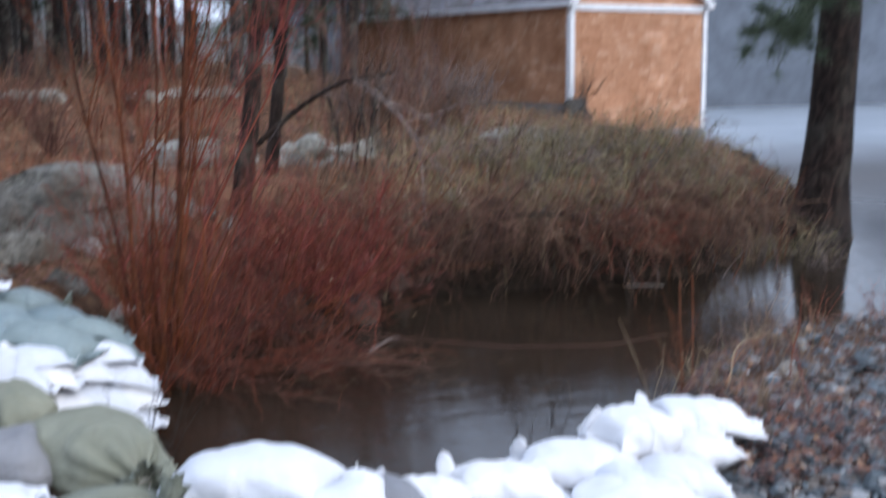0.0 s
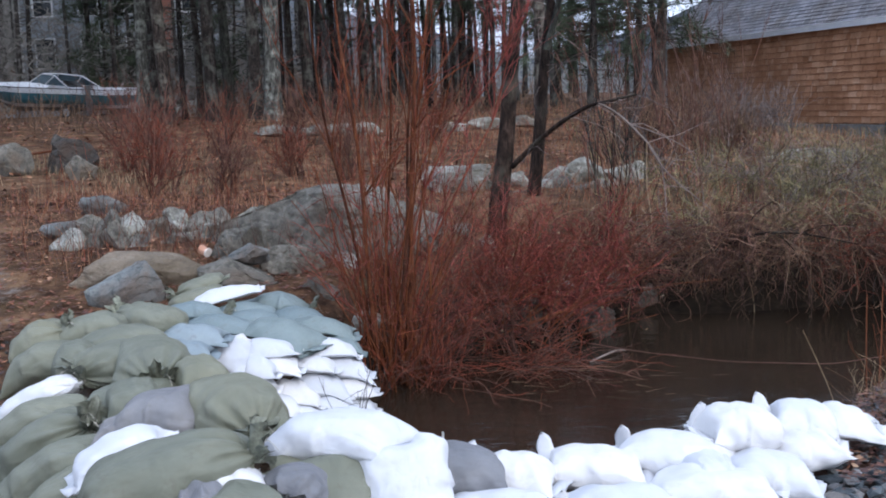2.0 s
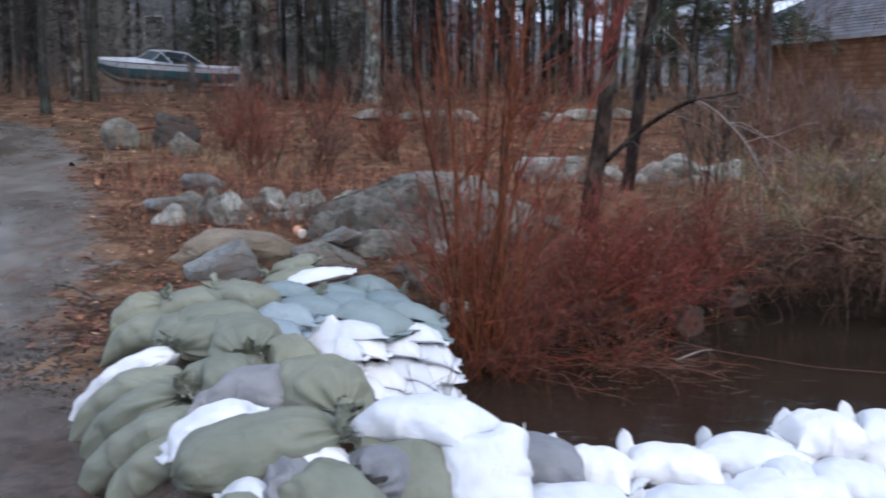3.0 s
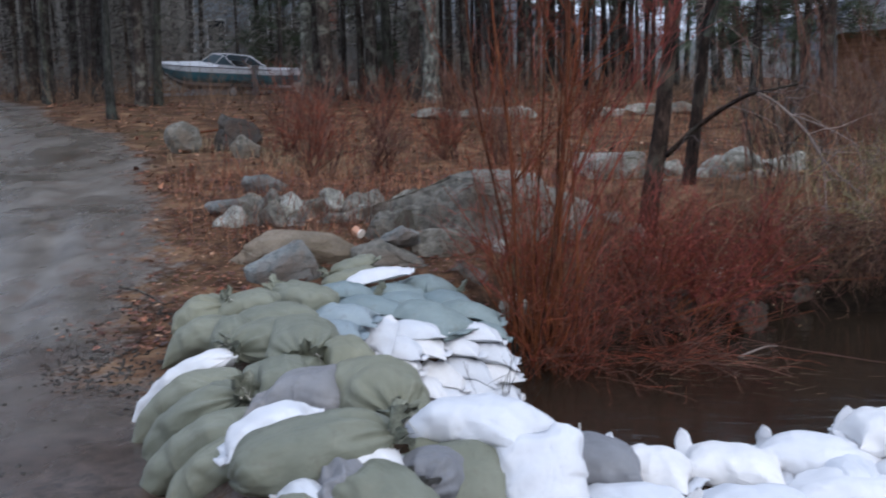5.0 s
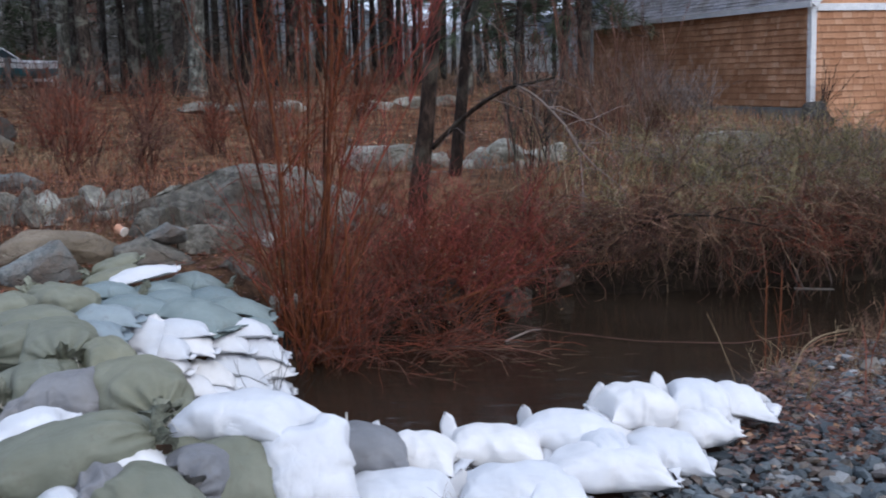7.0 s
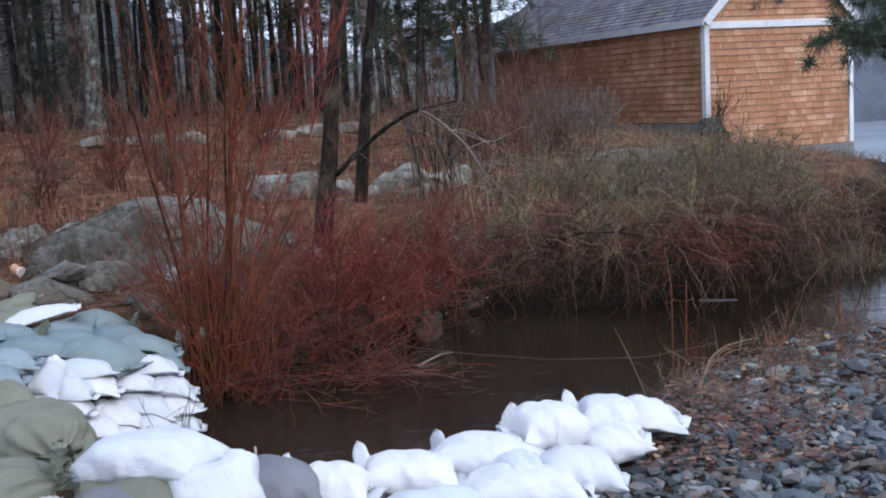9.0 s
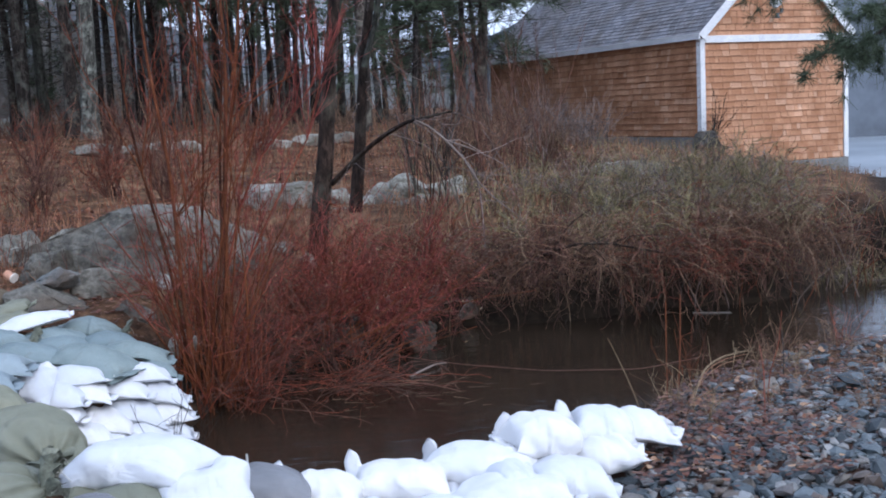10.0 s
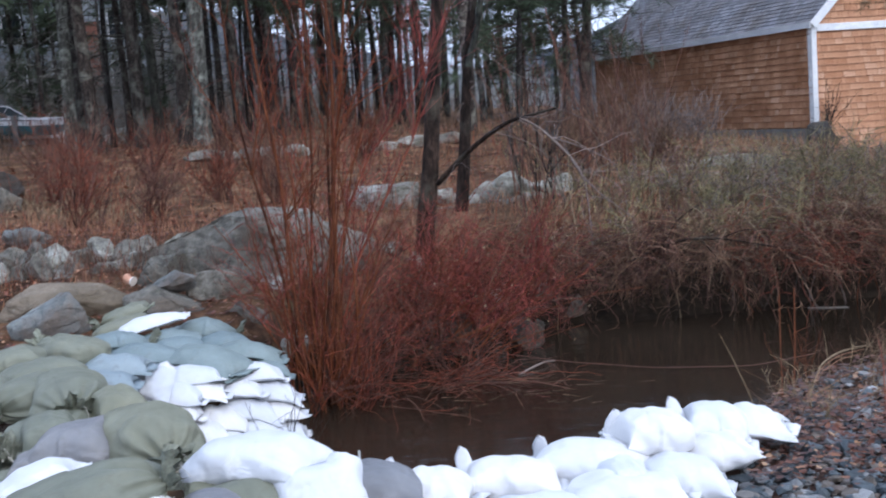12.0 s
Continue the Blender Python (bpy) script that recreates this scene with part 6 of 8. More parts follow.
# ---- sandbags ----
def cloth_material(name, c1, c2, dirt=(0.10, 0.075, 0.05), amount=0.35, rough=0.5, sheen=0.0):
    m, nt, b = mat(name, rough, 0.0, 0.4)
    v = coords(nt)
    big, mid = noise_tex(nt, v, 5, 4), noise_tex(nt, v, 22, 4, 0.65)
    col = ramp(nt, big, (0.3, c1), (0.7, c2))
    oi = nt.nodes.new("ShaderNodeObjectInfo")
    col = blend(nt, col, ramp(nt, oi.outputs["Random"], (0.0, (0.86, 0.88, 0.90)), (0.5, (1.0,) * 3), (1.0, (1.08, 1.05, 1.0))), 1.0, "MULTIPLY")
    spots = ramp(nt, mid, (0.56, (0,) * 3), (0.74, (amount,) * 3))
    col = blend(nt, col, dirt, spots)
    nt.links.new(col, b.inputs["Base Color"])
    weave = node(nt, "ShaderNodeTexChecker", Scale=420.0)
    nt.links.new(v, weave.inputs["Vector"])
    crease = noise_tex(nt, coords(nt, (1.0, 2.2, 2.2)), 13, 3, 0.5, 0.8)
    soft = noise_tex(nt, coords(nt, (1.0, 1.6, 1.6)), 4.5, 2, 0.45, 0.5)
    sharp = ramp(nt, noise_tex(nt, coords(nt, (1.0, 1.7, 1.7)), 7, 3, 0.5, 0.7), (0.43, (1,) * 3), (0.5, (0,) * 3), (0.57, (1,) * 3))
    folds = blend(nt, blend(nt, soft, crease, 0.22), sharp, 0.08)
    relief(nt, b, blend(nt, folds, weave.outputs["Fac"], 0.04), 0.6, 0.03)
    return m


CLOTH = {
    "white": cloth_material("white_woven_plastic", (0.62, 0.63, 0.66), (0.74, 0.745, 0.765), amount=0.10),
    "olive": cloth_material("olive_woven_plastic", (0.160, 0.166, 0.120), (0.224, 0.229, 0.170)),
    "grey": cloth_material("grey_woven_plastic", (0.165, 0.165, 0.175), (0.245, 0.245, 0.255)),
    "teal": cloth_material("faded_teal_woven_plastic", (0.160, 0.208, 0.213), (0.235, 0.290, 0.296)),
    "blue": cloth_material("pale_blue_woven_plastic", (0.225, 0.275, 0.296), (0.310, 0.365, 0.388)),
}
FRAYED = surface("frayed_dark_cloth", (0.11, 0.118, 0.082), (0.25, 0.26, 0.205), 30, 0.8)
CORD = surface("pale_cord", (0.35, 0.33, 0.28), (0.6, 0.58, 0.52), 30, 0.8)
LOOK = {
    "white": "plump white woven plastic sandbag on the dam",
    "olive": "wet olive green woven sandbag on the dam",
    "grey": "dull grey woven sandbag on the dam",
    "teal": "faded grey-teal woven sandbag on the dam",
    "blue": "pale blue-grey woven sandbag on the dam",
}


def frame_of(a, b, face):
    """The pose whose x runs from a to b and whose z leans towards face."""
    a, b = Vector(a), Vector(b)
    x = (b - a).normalized()
    z = (Vector(face) - Vector(face).dot(x) * x).normalized()
    y = z.cross(x)
    m = Matrix((x, y, z)).transposed().to_4x4()
    m.translation = (a + b) / 2
    return m, (b - a).length


def sandbag(kind, a, b, width=0.34, height=0.17, ends="ss", face=(0, 0, 1), sag=0.03, seed=0, label="", full=2.6):
    """One filled bag lying from a to b. ends: for each end s sewn flat, t tied in a bunch, e sewn with one corner standing up, f folded under."""
    rnd = random.Random(seed * 7 + 3)
    m, length = frame_of(a, b, face)
    nu, nv = 44, 64
    verts = []
    ph = [rnd.uniform(0, 6.28) for _ in range(8)]
    skew = rnd.uniform(-0.12, 0.12)
    crumpled = kind == "grey" and width <= 0.30 and height <= 0.16
    pillow = kind in ("teal", "blue") or (kind == "white" and width <= 0.30 and height <= 0.16)
    if pillow:
        width, height, ends, length = width * 1.15, height * (1.0 if kind == "white" else 0.92), ends.replace("f", "s"), length + 0.09
    ripple = lambda a, b2, c2: max(0.0, 0.16 - abs(noise.noise(Vector((a, b2, c2))))) / 0.16
    for i in range(nu + 1):
        s = -1 + 2 * i / nu
        end = ends[0] if s < 0 else ends[1]
        q = abs(s)
        flat = 0.0                                   # how far the section has closed to a flat seam
        if end == "t":
            wide = max(0.05 + 0.95 * (1 - q ** (full + 0.4)) ** 0.62 if q < 1 else 0.05, 0.05)
            tall = max(((1 - q ** full) ** 0.5) ** 0.85 if q < 1 else 0.0, 0.09)
        elif end == "f":
            wide, tall = max((1 - q ** 8) ** 0.34 if q < 1 else 0, 0.45), max((1 - q ** 3.6) ** 0.5 if q < 1 else 0, 0.14)
        elif pillow:
            wide, tall, flat = 0.90 + 0.13 * q ** 4, max((1 - q ** 2.3) ** 0.72 if q < 1 else 0, 0.03), 1.0
        else:
            wide, tall, flat = 0.93 + 0.10 * q ** 5 - 0.05 * q * q, max((1 - q ** 3.4) ** 0.58 if q < 1 else 0, 0.03), q ** 3
        for k in range(nv):
            th = 2 * math.pi * k / nv
            c, d = math.cos(th), math.sin(th)
            # flattened round: the belly lies flat, the top is domed; a sewn end closes to a sharp lip
            cy = math.copysign(abs(c) ** (0.75 if end != "t" else 0.9), c)
            dome = math.copysign(abs(d) ** 0.9, d)
            lens = math.copysign(max(1 - abs(cy) ** 2.2, 0.0) ** 0.8, d)
            cz = (dome * (1 - flat) + lens * flat) * (1.0 if d > 0 else 0.62)
            x = s * length / 2
            if end in "se":
                x -= math.copysign(0.030 * (1 - cy * cy) * q ** 6, s)
            y = cy * wide * width / 2 + skew * width * s * s * 0.5
            z = cz * tall * height * 0.62
            pinch = q ** 3 if end != "t" else q ** 1.8
            fold = math.sin(8 * th + ph[0] + 1.2 * math.sin(2.1 * s + ph[1])) * 0.5 + math.sin(14 * th + ph[2] + s) * 0.35
            wr = fold * pinch * (0.042 if end == "t" else 0.010)
            if end == "t":
                # cloth gathered into the tie: narrow deep valleys between rounded folds
                wr -= 0.036 * (0.5 + 0.5 * math.sin(11 * th + ph[7] + 0.8 * math.sin(3 * s + ph[1]) + 0.9 * math.sin(2 * th + ph[2]))) ** 3 * q ** 2.4 * (0.25 + 0.75 * wide)
            elif not pillow:
                # creases that run in from the seam
                wr -= 0.012 * ripple(y * 16 + seed, x * 2.2 + seed * 1.3, z * 5) * (0.15 + 0.85 * q ** 2)
            wr += 0.005 * math.sin(9 * s + 3 * c + ph[3]) * math.sin(4 * d + 2 * s + ph[4])
            p = Vector((x * 7 + seed * 3.1, y * 7, z * 9 + seed))
            wr += 0.016 * noise.noise(p * 0.8) + 0.0045 * noise.noise(p * 2.3)
            wr -= 0.007 * ripple(x * 6 + y * 7 + seed, y * 9 - x * 4, z * 8 + seed * 2.3) * (0.4 + 0.6 * q)
            if kind == "white":
                wr += 0.016 * (0.22 - abs(noise.noise(Vector((x * 4 + seed, y * 9 + 2 * s, z * 6 + seed * 1.7)))))
            if crumpled:
                wr += 0.055 * (0.2 - abs(noise.noise(p * 1.5))) + 0.02 * (0.2 - abs(noise.noise(p * 3.4)))
            thin = 1 - 0.75 * flat * abs(cy) ** 4
            y += c * wr * thin
            z += d * wr * (0.9 if d > 0 else 0.4) * thin
            x += 0.02 * math.sin(3 * c + ph[5]) * q ** 4
            z -= sag * s * s * (1.0 + 0.4 * math.sin(ph[6])) * 1.4
            if pillow:
                z += 0.018 * cy * cy * q * math.sin(ph[5] + 2 * cy + 3 * s) - 0.010 * cy * cy
            verts.append((x, y, z))
    faces = []
    for i in range(nu):
        for k in range(nv):
            k2 = (k + 1) % nv
            faces.append((i * nv + k, (i + 1) * nv + k, (i + 1) * nv + k2, i * nv + k2))
    faces.append(tuple(range(nv)))
    faces.append(tuple(reversed(range(nu * nv, nu * nv + nv))))
    bag = link_mesh("sandbag", verts, faces, CLOTH[kind])
    bag.matrix_world = m
    tagged(bag, label or LOOK[kind], "sandbag", "sandbags of the dam")
    for side, e in ((-1, ends[0]), (1, ends[1])):
        drop = -sag * 1.4
        if e == "t":
            neck_parts(bag, side, length, height, drop, kind, rnd)
        elif e in "se":
            hem(bag, side, length, width, drop, kind, rnd, e == "e")
    if ends == "ff":
        edge = [(u * length * 0.5, width * 0.5 * (1 - abs(u) ** 7) ** 0.4 + 0.006 * math.sin(9 * u + seed), 0.012 * math.sin(7 * u + seed) - sag * u * u) for u in (-0.92, -0.7, -0.35, 0.0, 0.35, 0.7, 0.92)]
        limb(bag, edge, 0.007, 0.007, "side_seam", CLOTH[kind])
    return bag


def neck_parts(bag, side, length, height, drop, kind, rnd):
    """The bunched mouth past the cord, frayed and crumpled, and the cord round it."""
    verts, faces, n, rings = [], [], 40, 6
    lean = rnd.uniform(-0.03, 0.03)
    for i in range(rings):
        u = i / (rings - 1)
        rad = 0.022 + 0.058 * u ** 0.8
        for k in range(n):
            th = 2 * math.pi * k / n
            f = 1 + (0.12 + 0.18 * u) * math.sin(5 * th + 1.3 * side + 2 * u) + 0.12 * u * math.sin(11 * th + 3 * side) + rnd.uniform(-0.24, 0.24) * u
            verts.append((side * (length / 2 - 0.012 + 0.070 * u + 0.012 * u * math.sin(7 * th + 2 * side) + rnd.uniform(-0.028, 0.022) * u),
                          rad * f * math.cos(th) + lean * u, drop + rad * f * math.sin(th) * 0.85 + 0.045 * u))
    for i in range(rings - 1):
        for k in range(n):
            k2 = (k + 1) % n
            faces.append((i * n + k, (i + 1) * n + k, (i + 1) * n + k2, i * n + k2))
    link_mesh("bunched_mouth", verts, faces, FRAYED if kind in ("olive", "teal") else CLOTH[kind], bag, "crumpled gathered cloth mouth")
    verts, faces, n, t = [], [], 14, 8
    for k in range(n):
        a = 2 * math.pi * k / n
        for j in range(t):
            c = 2 * math.pi * j / t
            r = 0.026 + 0.005 * math.cos(c)
            verts.append((side * (length / 2 - 0.005) + 0.006 * math.sin(c), r * math.cos(a), drop + r * math.sin(a)))
    for k in range(n):
        for j in range(t):
            faces.append((k * t + j, ((k + 1) % n) * t + j, ((k + 1) % n) * t + (j + 1) % t, k * t + (j + 1) % t))
    link_mesh("tie_cord", verts, faces, CORD, bag, "thin pale tie cord")
    for a in (rnd.uniform(0.3, 1.3), rnd.uniform(1.6, 2.8)):
        reach = rnd.uniform(0.05, 0.10)
        x0 = side * (length / 2)
        line = [(x0, 0.026 * math.cos(a), drop + 0.026 * math.sin(a)), (x0 + side * reach * 0.4, 0.05 * math.cos(a), drop + 0.06), (x0 + side * reach * 0.8, 0.075 * math.cos(a), drop + 0.05), (x0 + side * reach, 0.085 * math.cos(a), drop + 0.01)]
        limb(bag, line, 0.0016, 0.0012, "cord_end", CORD)


def hem(bag, side, length, width, drop, kind, rnd, ear):
    """The flat stitched lip along a sewn end, wavy, with a loose corner."""
    verts, faces, n = [], [], 16
    reach, wob = 0.030 + rnd.uniform(0, 0.02), rnd.uniform(0, 6.28)
    for k in range(n + 1):
        c = -1 + 2 * k / n
        y = c * width * 0.39
        lift = 0.010 * math.sin(5 * c + wob) + 0.006 * math.sin(11 * c + 2 * wob)
        out = reach * (0.75 + 0.25 * math.sin(4 * c + wob)) * (1 - 0.75 * abs(c) ** 5)
        for r, (dx, dz) in enumerate(((-0.03, 0.0), (out, lift), (out, lift - 0.005), (-0.03, -0.012))):
            verts.append((side * (length / 2 + dx), y, drop + dz))
    for k in range(n):
        for r in range(4):
            a, b2 = k * 4 + r, k * 4 + (r + 1) % 4
            faces.append((a, a + 4, b2 + 4, b2))
    faces += [(0, 1, 2, 3), (n * 4 + 3, n * 4 + 2, n * 4 + 1, n * 4)]
    link_mesh("stitched_hem", verts, faces, CLOTH[kind], bag)
    if ear:
        corner_tab(bag, side, length, width, drop, kind, rnd)


def corner_tab(bag, side, length, width, drop, kind, rnd):
    """The loose corner that stands up like an ear."""
    verts, faces, rings, n = [], [], 9, 10
    wag = rnd.uniform(-0.25, 0.25)
    for i in range(rings + 1):
        u = i / rings
        w = 0.060 * (1 - u ** 8) ** 0.5 * (1.0 - 0.70 * u) + 0.001
        for k in range(n):
            a = 2 * math.pi * k / n
            verts.append((side * (length / 2 - 0.03 + 0.03 * u) + w * math.cos(a) + wag * 0.14 * u + 0.006 * math.sin(9 * u + k), width * 0.22 + (0.30 - 0.16 * u) * w * math.sin(a) + 0.02 * math.sin(3 * u + wag * 9), drop - 0.03 + 0.150 * u + 0.25 * w * math.cos(a) * u))
    for i in range(rings):
        for k in range(n):
            k2 = (k + 1) % n
            faces.append((i * n + k, i * n + k2, (i + 1) * n + k2, (i + 1) * n + k))
    faces.append(tuple(range(rings * n, rings * n + n)))
    link_mesh("corner_tab", verts, faces, CLOTH[kind], bag, "loose upright cloth corner")


# from the near pile, along the ridge, down to the white stack
sandbag("olive", (-1.48, 3.80, 0.23), (-0.92, 3.95, 0.35), 0.34, 0.24, "ft", sag=0.0, seed=1)
sandbag("white", (-1.61, 4.05, 0.24), (-1.25, 4.15, 0.35), 0.32, 0.17, "ss", sag=0.0, seed=2)
sandbag("olive", (-2.23, 4.75, -0.19), (-1.68, 4.55, 0.23), 0.36, 0.22, "sf", sag=0.02, seed=3)
sandbag("olive", (-1.93, 4.35, -0.12), (-1.59, 4.30, 0.18), 0.36, 0.22, "sf", sag=0.02, seed=4)
sandbag("olive", (-2.33, 5.10, -0.11), (-1.82, 4.85, 0.26), 0.38, 0.22, "ft", sag=0.03, seed=5)
sandbag("olive", (-2.55, 5.40, -0.13), (-2.00, 5.15, 0.26), 0.36, 0.22, "sf", sag=0.03, seed=6)
sandbag("white", (-2.72, 5.65, -0.14), (-2.09, 5.40, 0.31), 0.24, 0.17, "sf", sag=0.03, seed=7)
sandbag("olive", (-2.10, 5.55, 0.27), (-1.87, 5.85, 0.30), 0.40, 0.22, "tf", sag=0.0, seed=8)
sandbag("olive", (-1.62, 5.25, 0.30), (-1.84, 5.85, 0.31), 0.38, 0.24, "tf", sag=0.0, seed=9)
sandbag("olive", (-1.55, 5.25, 0.26), (-1.32, 5.35, 0.28), 0.36, 0.24, "ff", sag=0.0, seed=10)
sandbag("olive", (-0.97, 4.35, 0.29), (-1.24, 4.85, 0.33), 0.38, 0.26, "tf", sag=0.0, seed=11)
sandbag("grey", (-1.23, 4.60, 0.33), (-1.61, 4.70, 0.28), 0.38, 0.20, "fs", sag=0.02, seed=12)
sandbag("olive", (-1.75, 4.90, 0.25), (-1.52, 4.95, 0.29), 0.40, 0.22, "ff", sag=0.0, seed=13)
sandbag("olive", (-1.90, 5.20, 0.23), (-1.54, 5.10, 0.27), 0.34, 0.16, "ff", sag=0.0, seed=14)
sandbag("grey", (-1.72, 4.60, 0.22), (-1.49, 4.65, 0.26), 0.30, 0.14, "sf", sag=0.0, seed=15)
sandbag("olive", (-2.93, 6.75, 0.10), (-2.61, 6.75, 0.32), 0.36, 0.22, "ft", sag=0.04, seed=16)
sandbag("olive", (-2.79, 6.35, 0.08), (-2.34, 6.20, 0.27), 0.38, 0.22, "sf", sag=0.05, seed=17)
sandbag("olive", (-2.67, 6.75, 0.22), (-2.28, 6.85, 0.30), 0.32, 0.18, "sf", sag=0.0, seed=18)
sandbag("olive", (-2.14, 5.90, 0.18), (-1.79, 6.00, 0.23), 0.34, 0.15, "ff", sag=0.0, seed=19)
sandbag("olive", (-2.36, 6.30, 0.23), (-1.99, 6.60, 0.26), 0.36, 0.18, "ff", sag=0.0, seed=20)
sandbag("olive", (-2.47, 7.40, 0.24), (-2.04, 7.20, 0.22), 0.36, 0.18, "tf", sag=0.0, seed=21)
sandbag("olive", (-2.42, 6.05, 0.22), (-2.18, 6.10, 0.25), 0.34, 0.20, "ff", sag=0.02, seed=22)
sandbag("olive", (-2.46, 8.75, 0.14), (-2.10, 8.85, 0.27), 0.26, 0.13, "ts", sag=0.0, seed=23)
sandbag("olive", (-2.46, 8.55, 0.10), (-2.04, 8.60, 0.20), 0.26, 0.13, "fs", sag=0.0, seed=24)
sandbag("white", (-2.26, 8.45, 0.14), (-1.82, 8.60, 0.21), 0.25, 0.10, "ss", sag=0.0, seed=25)
sandbag("teal", (-1.86, 8.75, 0.09), (-1.49, 8.80, 0.02), 0.34, 0.16, "ft", sag=0.02, seed=26)
sandbag("teal", (-2.08, 8.40, 0.06), (-1.65, 8.45, 0.04), 0.36, 0.16, "ff", sag=0.02, seed=27)
sandbag("teal", (-2.38, 8.10, 0.14), (-2.03, 8.25, 0.10), 0.32, 0.13, "ft", sag=0.02, seed=28)
sandbag("teal", (-1.96, 8.15, 0.06), (-1.56, 8.20, 0.02), 0.36, 0.15, "ff", sag=0.02, seed=29)
sandbag("teal", (-1.66, 8.35, 0.04), (-1.27, 8.40, -0.01), 0.34, 0.14, "ff", sag=0.02, seed=30)
sandbag("teal", (-2.14, 7.85, 0.09), (-1.69, 7.90, 0.03), 0.34, 0.16, "sf", sag=0.02, seed=31)
sandbag("teal", (-1.75, 7.95, 0.05), (-1.24, 7.65, -0.01), 0.36, 0.17, "fs", sag=0.03, seed=32)
sandbag("teal", (-1.45, 8.15, 0.02), (-1.05, 8.15, -0.06), 0.30, 0.13, "fs", sag=0.02, seed=33)
sandbag("teal", (-1.20, 8.00, -0.10), (-0.99, 8.05, -0.16), 0.30, 0.12, "fs", sag=0.02, seed=34)
sandbag("blue", (-2.14, 7.15, 0.14), (-1.77, 7.20, 0.12), 0.30, 0.16, "sf", sag=0.0, seed=35)
sandbag("blue", (-2.07, 6.85, 0.11), (-1.79, 6.90, 0.08), 0.30, 0.16, "sf", sag=0.0, seed=36)
sandbag("white", (-1.75, 7.10, -0.07), (-1.74, 7.35, 0.06), 0.26, 0.14, "ss", face=(0.1, -1, 0.45), sag=0.0, seed=37)
sandbag("white", (-1.70, 7.45, -0.03), (-1.40, 7.55, -0.05), 0.30, 0.14, "sf", sag=0.0, seed=38)
sandbag("white", (-1.34, 7.75, -0.09), (-1.02, 7.85, -0.13), 0.30, 0.13, "ss", sag=0.02, seed=39)
sandbag("white", (-1.77, 7.30, -0.10), (-1.46, 7.30, -0.14), 0.28, 0.15, "fs", sag=0.0, seed=40)
sandbag("white", (-1.60, 7.45, -0.12), (-1.34, 7.45, -0.15), 0.28, 0.14, "ff", sag=0.0, seed=41)
sandbag("white", (-1.48, 7.60, -0.15), (-1.13, 7.65, -0.18), 0.30, 0.14, "fs", sag=0.02, seed=42)
sandbag("white", (-1.21, 7.75, -0.23), (-0.91, 7.80, -0.27), 0.30, 0.15, "fs", sag=0.02, seed=43)
sandbag("white", (-1.74, 7.25, -0.19), (-1.48, 7.25, -0.23), 0.28, 0.14, "fs", sag=0.0, seed=44)
sandbag("white", (-1.39, 7.55, -0.28), (-1.03, 7.60, -0.35), 0.30, 0.15, "fs", sag=0.02, seed=45)
sandbag("white", (-1.52, 7.40, -0.29), (-1.20, 7.42, -0.36), 0.30, 0.15, "fs", sag=0.02, seed=46)
sandbag("white", (-1.12, 7.68, -0.36), (-0.89, 7.75, -0.40), 0.28, 0.15, "fs", sag=0.0, seed=47)
sandbag("white", (-1.30, 7.45, -0.42), (-0.98, 7.55, -0.46), 0.30, 0.15, "fs", sag=0.0, seed=48)
sandbag("white", (-1.60, 7.20, -0.32), (-1.31, 7.25, -0.39), 0.30, 0.15, "fs", sag=0.0, seed=49)
sandbag("white", (-1.09, 7.65, -0.49), (-0.88, 7.70, -0.52), 0.30, 0.15, "fs", sag=0.0, seed=50)
sandbag("white", (-1.46, 7.25, -0.43), (-1.16, 7.30, -0.48), 0.30, 0.15, "fs", sag=0.0, seed=51)
sandbag("white", (-0.91, 4.34, 0.30), (-0.38, 4.12, 0.35), 0.34, 0.175, "fs", sag=0.04, seed=52)
sandbag("olive", (-0.72, 4.12, 0.28), (-0.66, 3.90, -0.00), 0.44, 0.22, "sf", face=(0.1, -1, 0.45), sag=0.0, seed=53)
sandbag("white", (-0.42, 4.12, 0.33), (-0.34, 3.92, -0.02), 0.35, 0.20, "fs", face=(0.1, -1, 0.45), sag=0.0, seed=54)
sandbag("grey", (-0.37, 4.40, 0.13), (-0.02, 4.48, 0.07), 0.38, 0.19, "ff", sag=0.02, seed=55)
sandbag("white", (-0.31, 4.20, -0.05), (0.17, 4.15, -0.02), 0.32, 0.22, "fe", sag=0.0, seed=56)
sandbag("white", (0.17, 4.50, 0.03), (-0.08, 4.60, 0.07), 0.30, 0.15, "se", sag=0.0, seed=57)
sandbag("white", (0.14, 4.70, 0.03), (0.57, 4.60, 0.01), 0.32, 0.16, "es", sag=0.0, seed=58)
sandbag("white", (0.16, 4.25, -0.06), (0.64, 4.25, -0.05), 0.32, 0.23, "fs", sag=0.0, seed=59)
sandbag("white", (0.46, 4.85, 0.05), (0.96, 4.65, 0.01), 0.32, 0.17, "es", sag=0.02, seed=60)
sandbag("white", (0.55, 4.45, -0.01), (1.06, 4.42, -0.03), 0.32, 0.17, "fs", sag=0.0, seed=61)
sandbag("white", (0.45, 4.20, -0.00), (0.65, 4.20, -0.06), 0.28, 0.15, "fs", sag=0.0, seed=62)
sandbag("white", (0.90, 4.65, 0.00), (1.25, 4.60, -0.05), 0.34, 0.17, "fs", sag=0.0, seed=63)
sandbag("white", (1.12, 4.90, -0.03), (1.44, 4.90, 0.01), 0.34, 0.17, "fe", sag=0.0, seed=64)
sandbag("white", (0.71, 4.55, 0.02), (0.92, 4.55, -0.02), 0.34, 0.17, "ff", sag=0.0, seed=65)
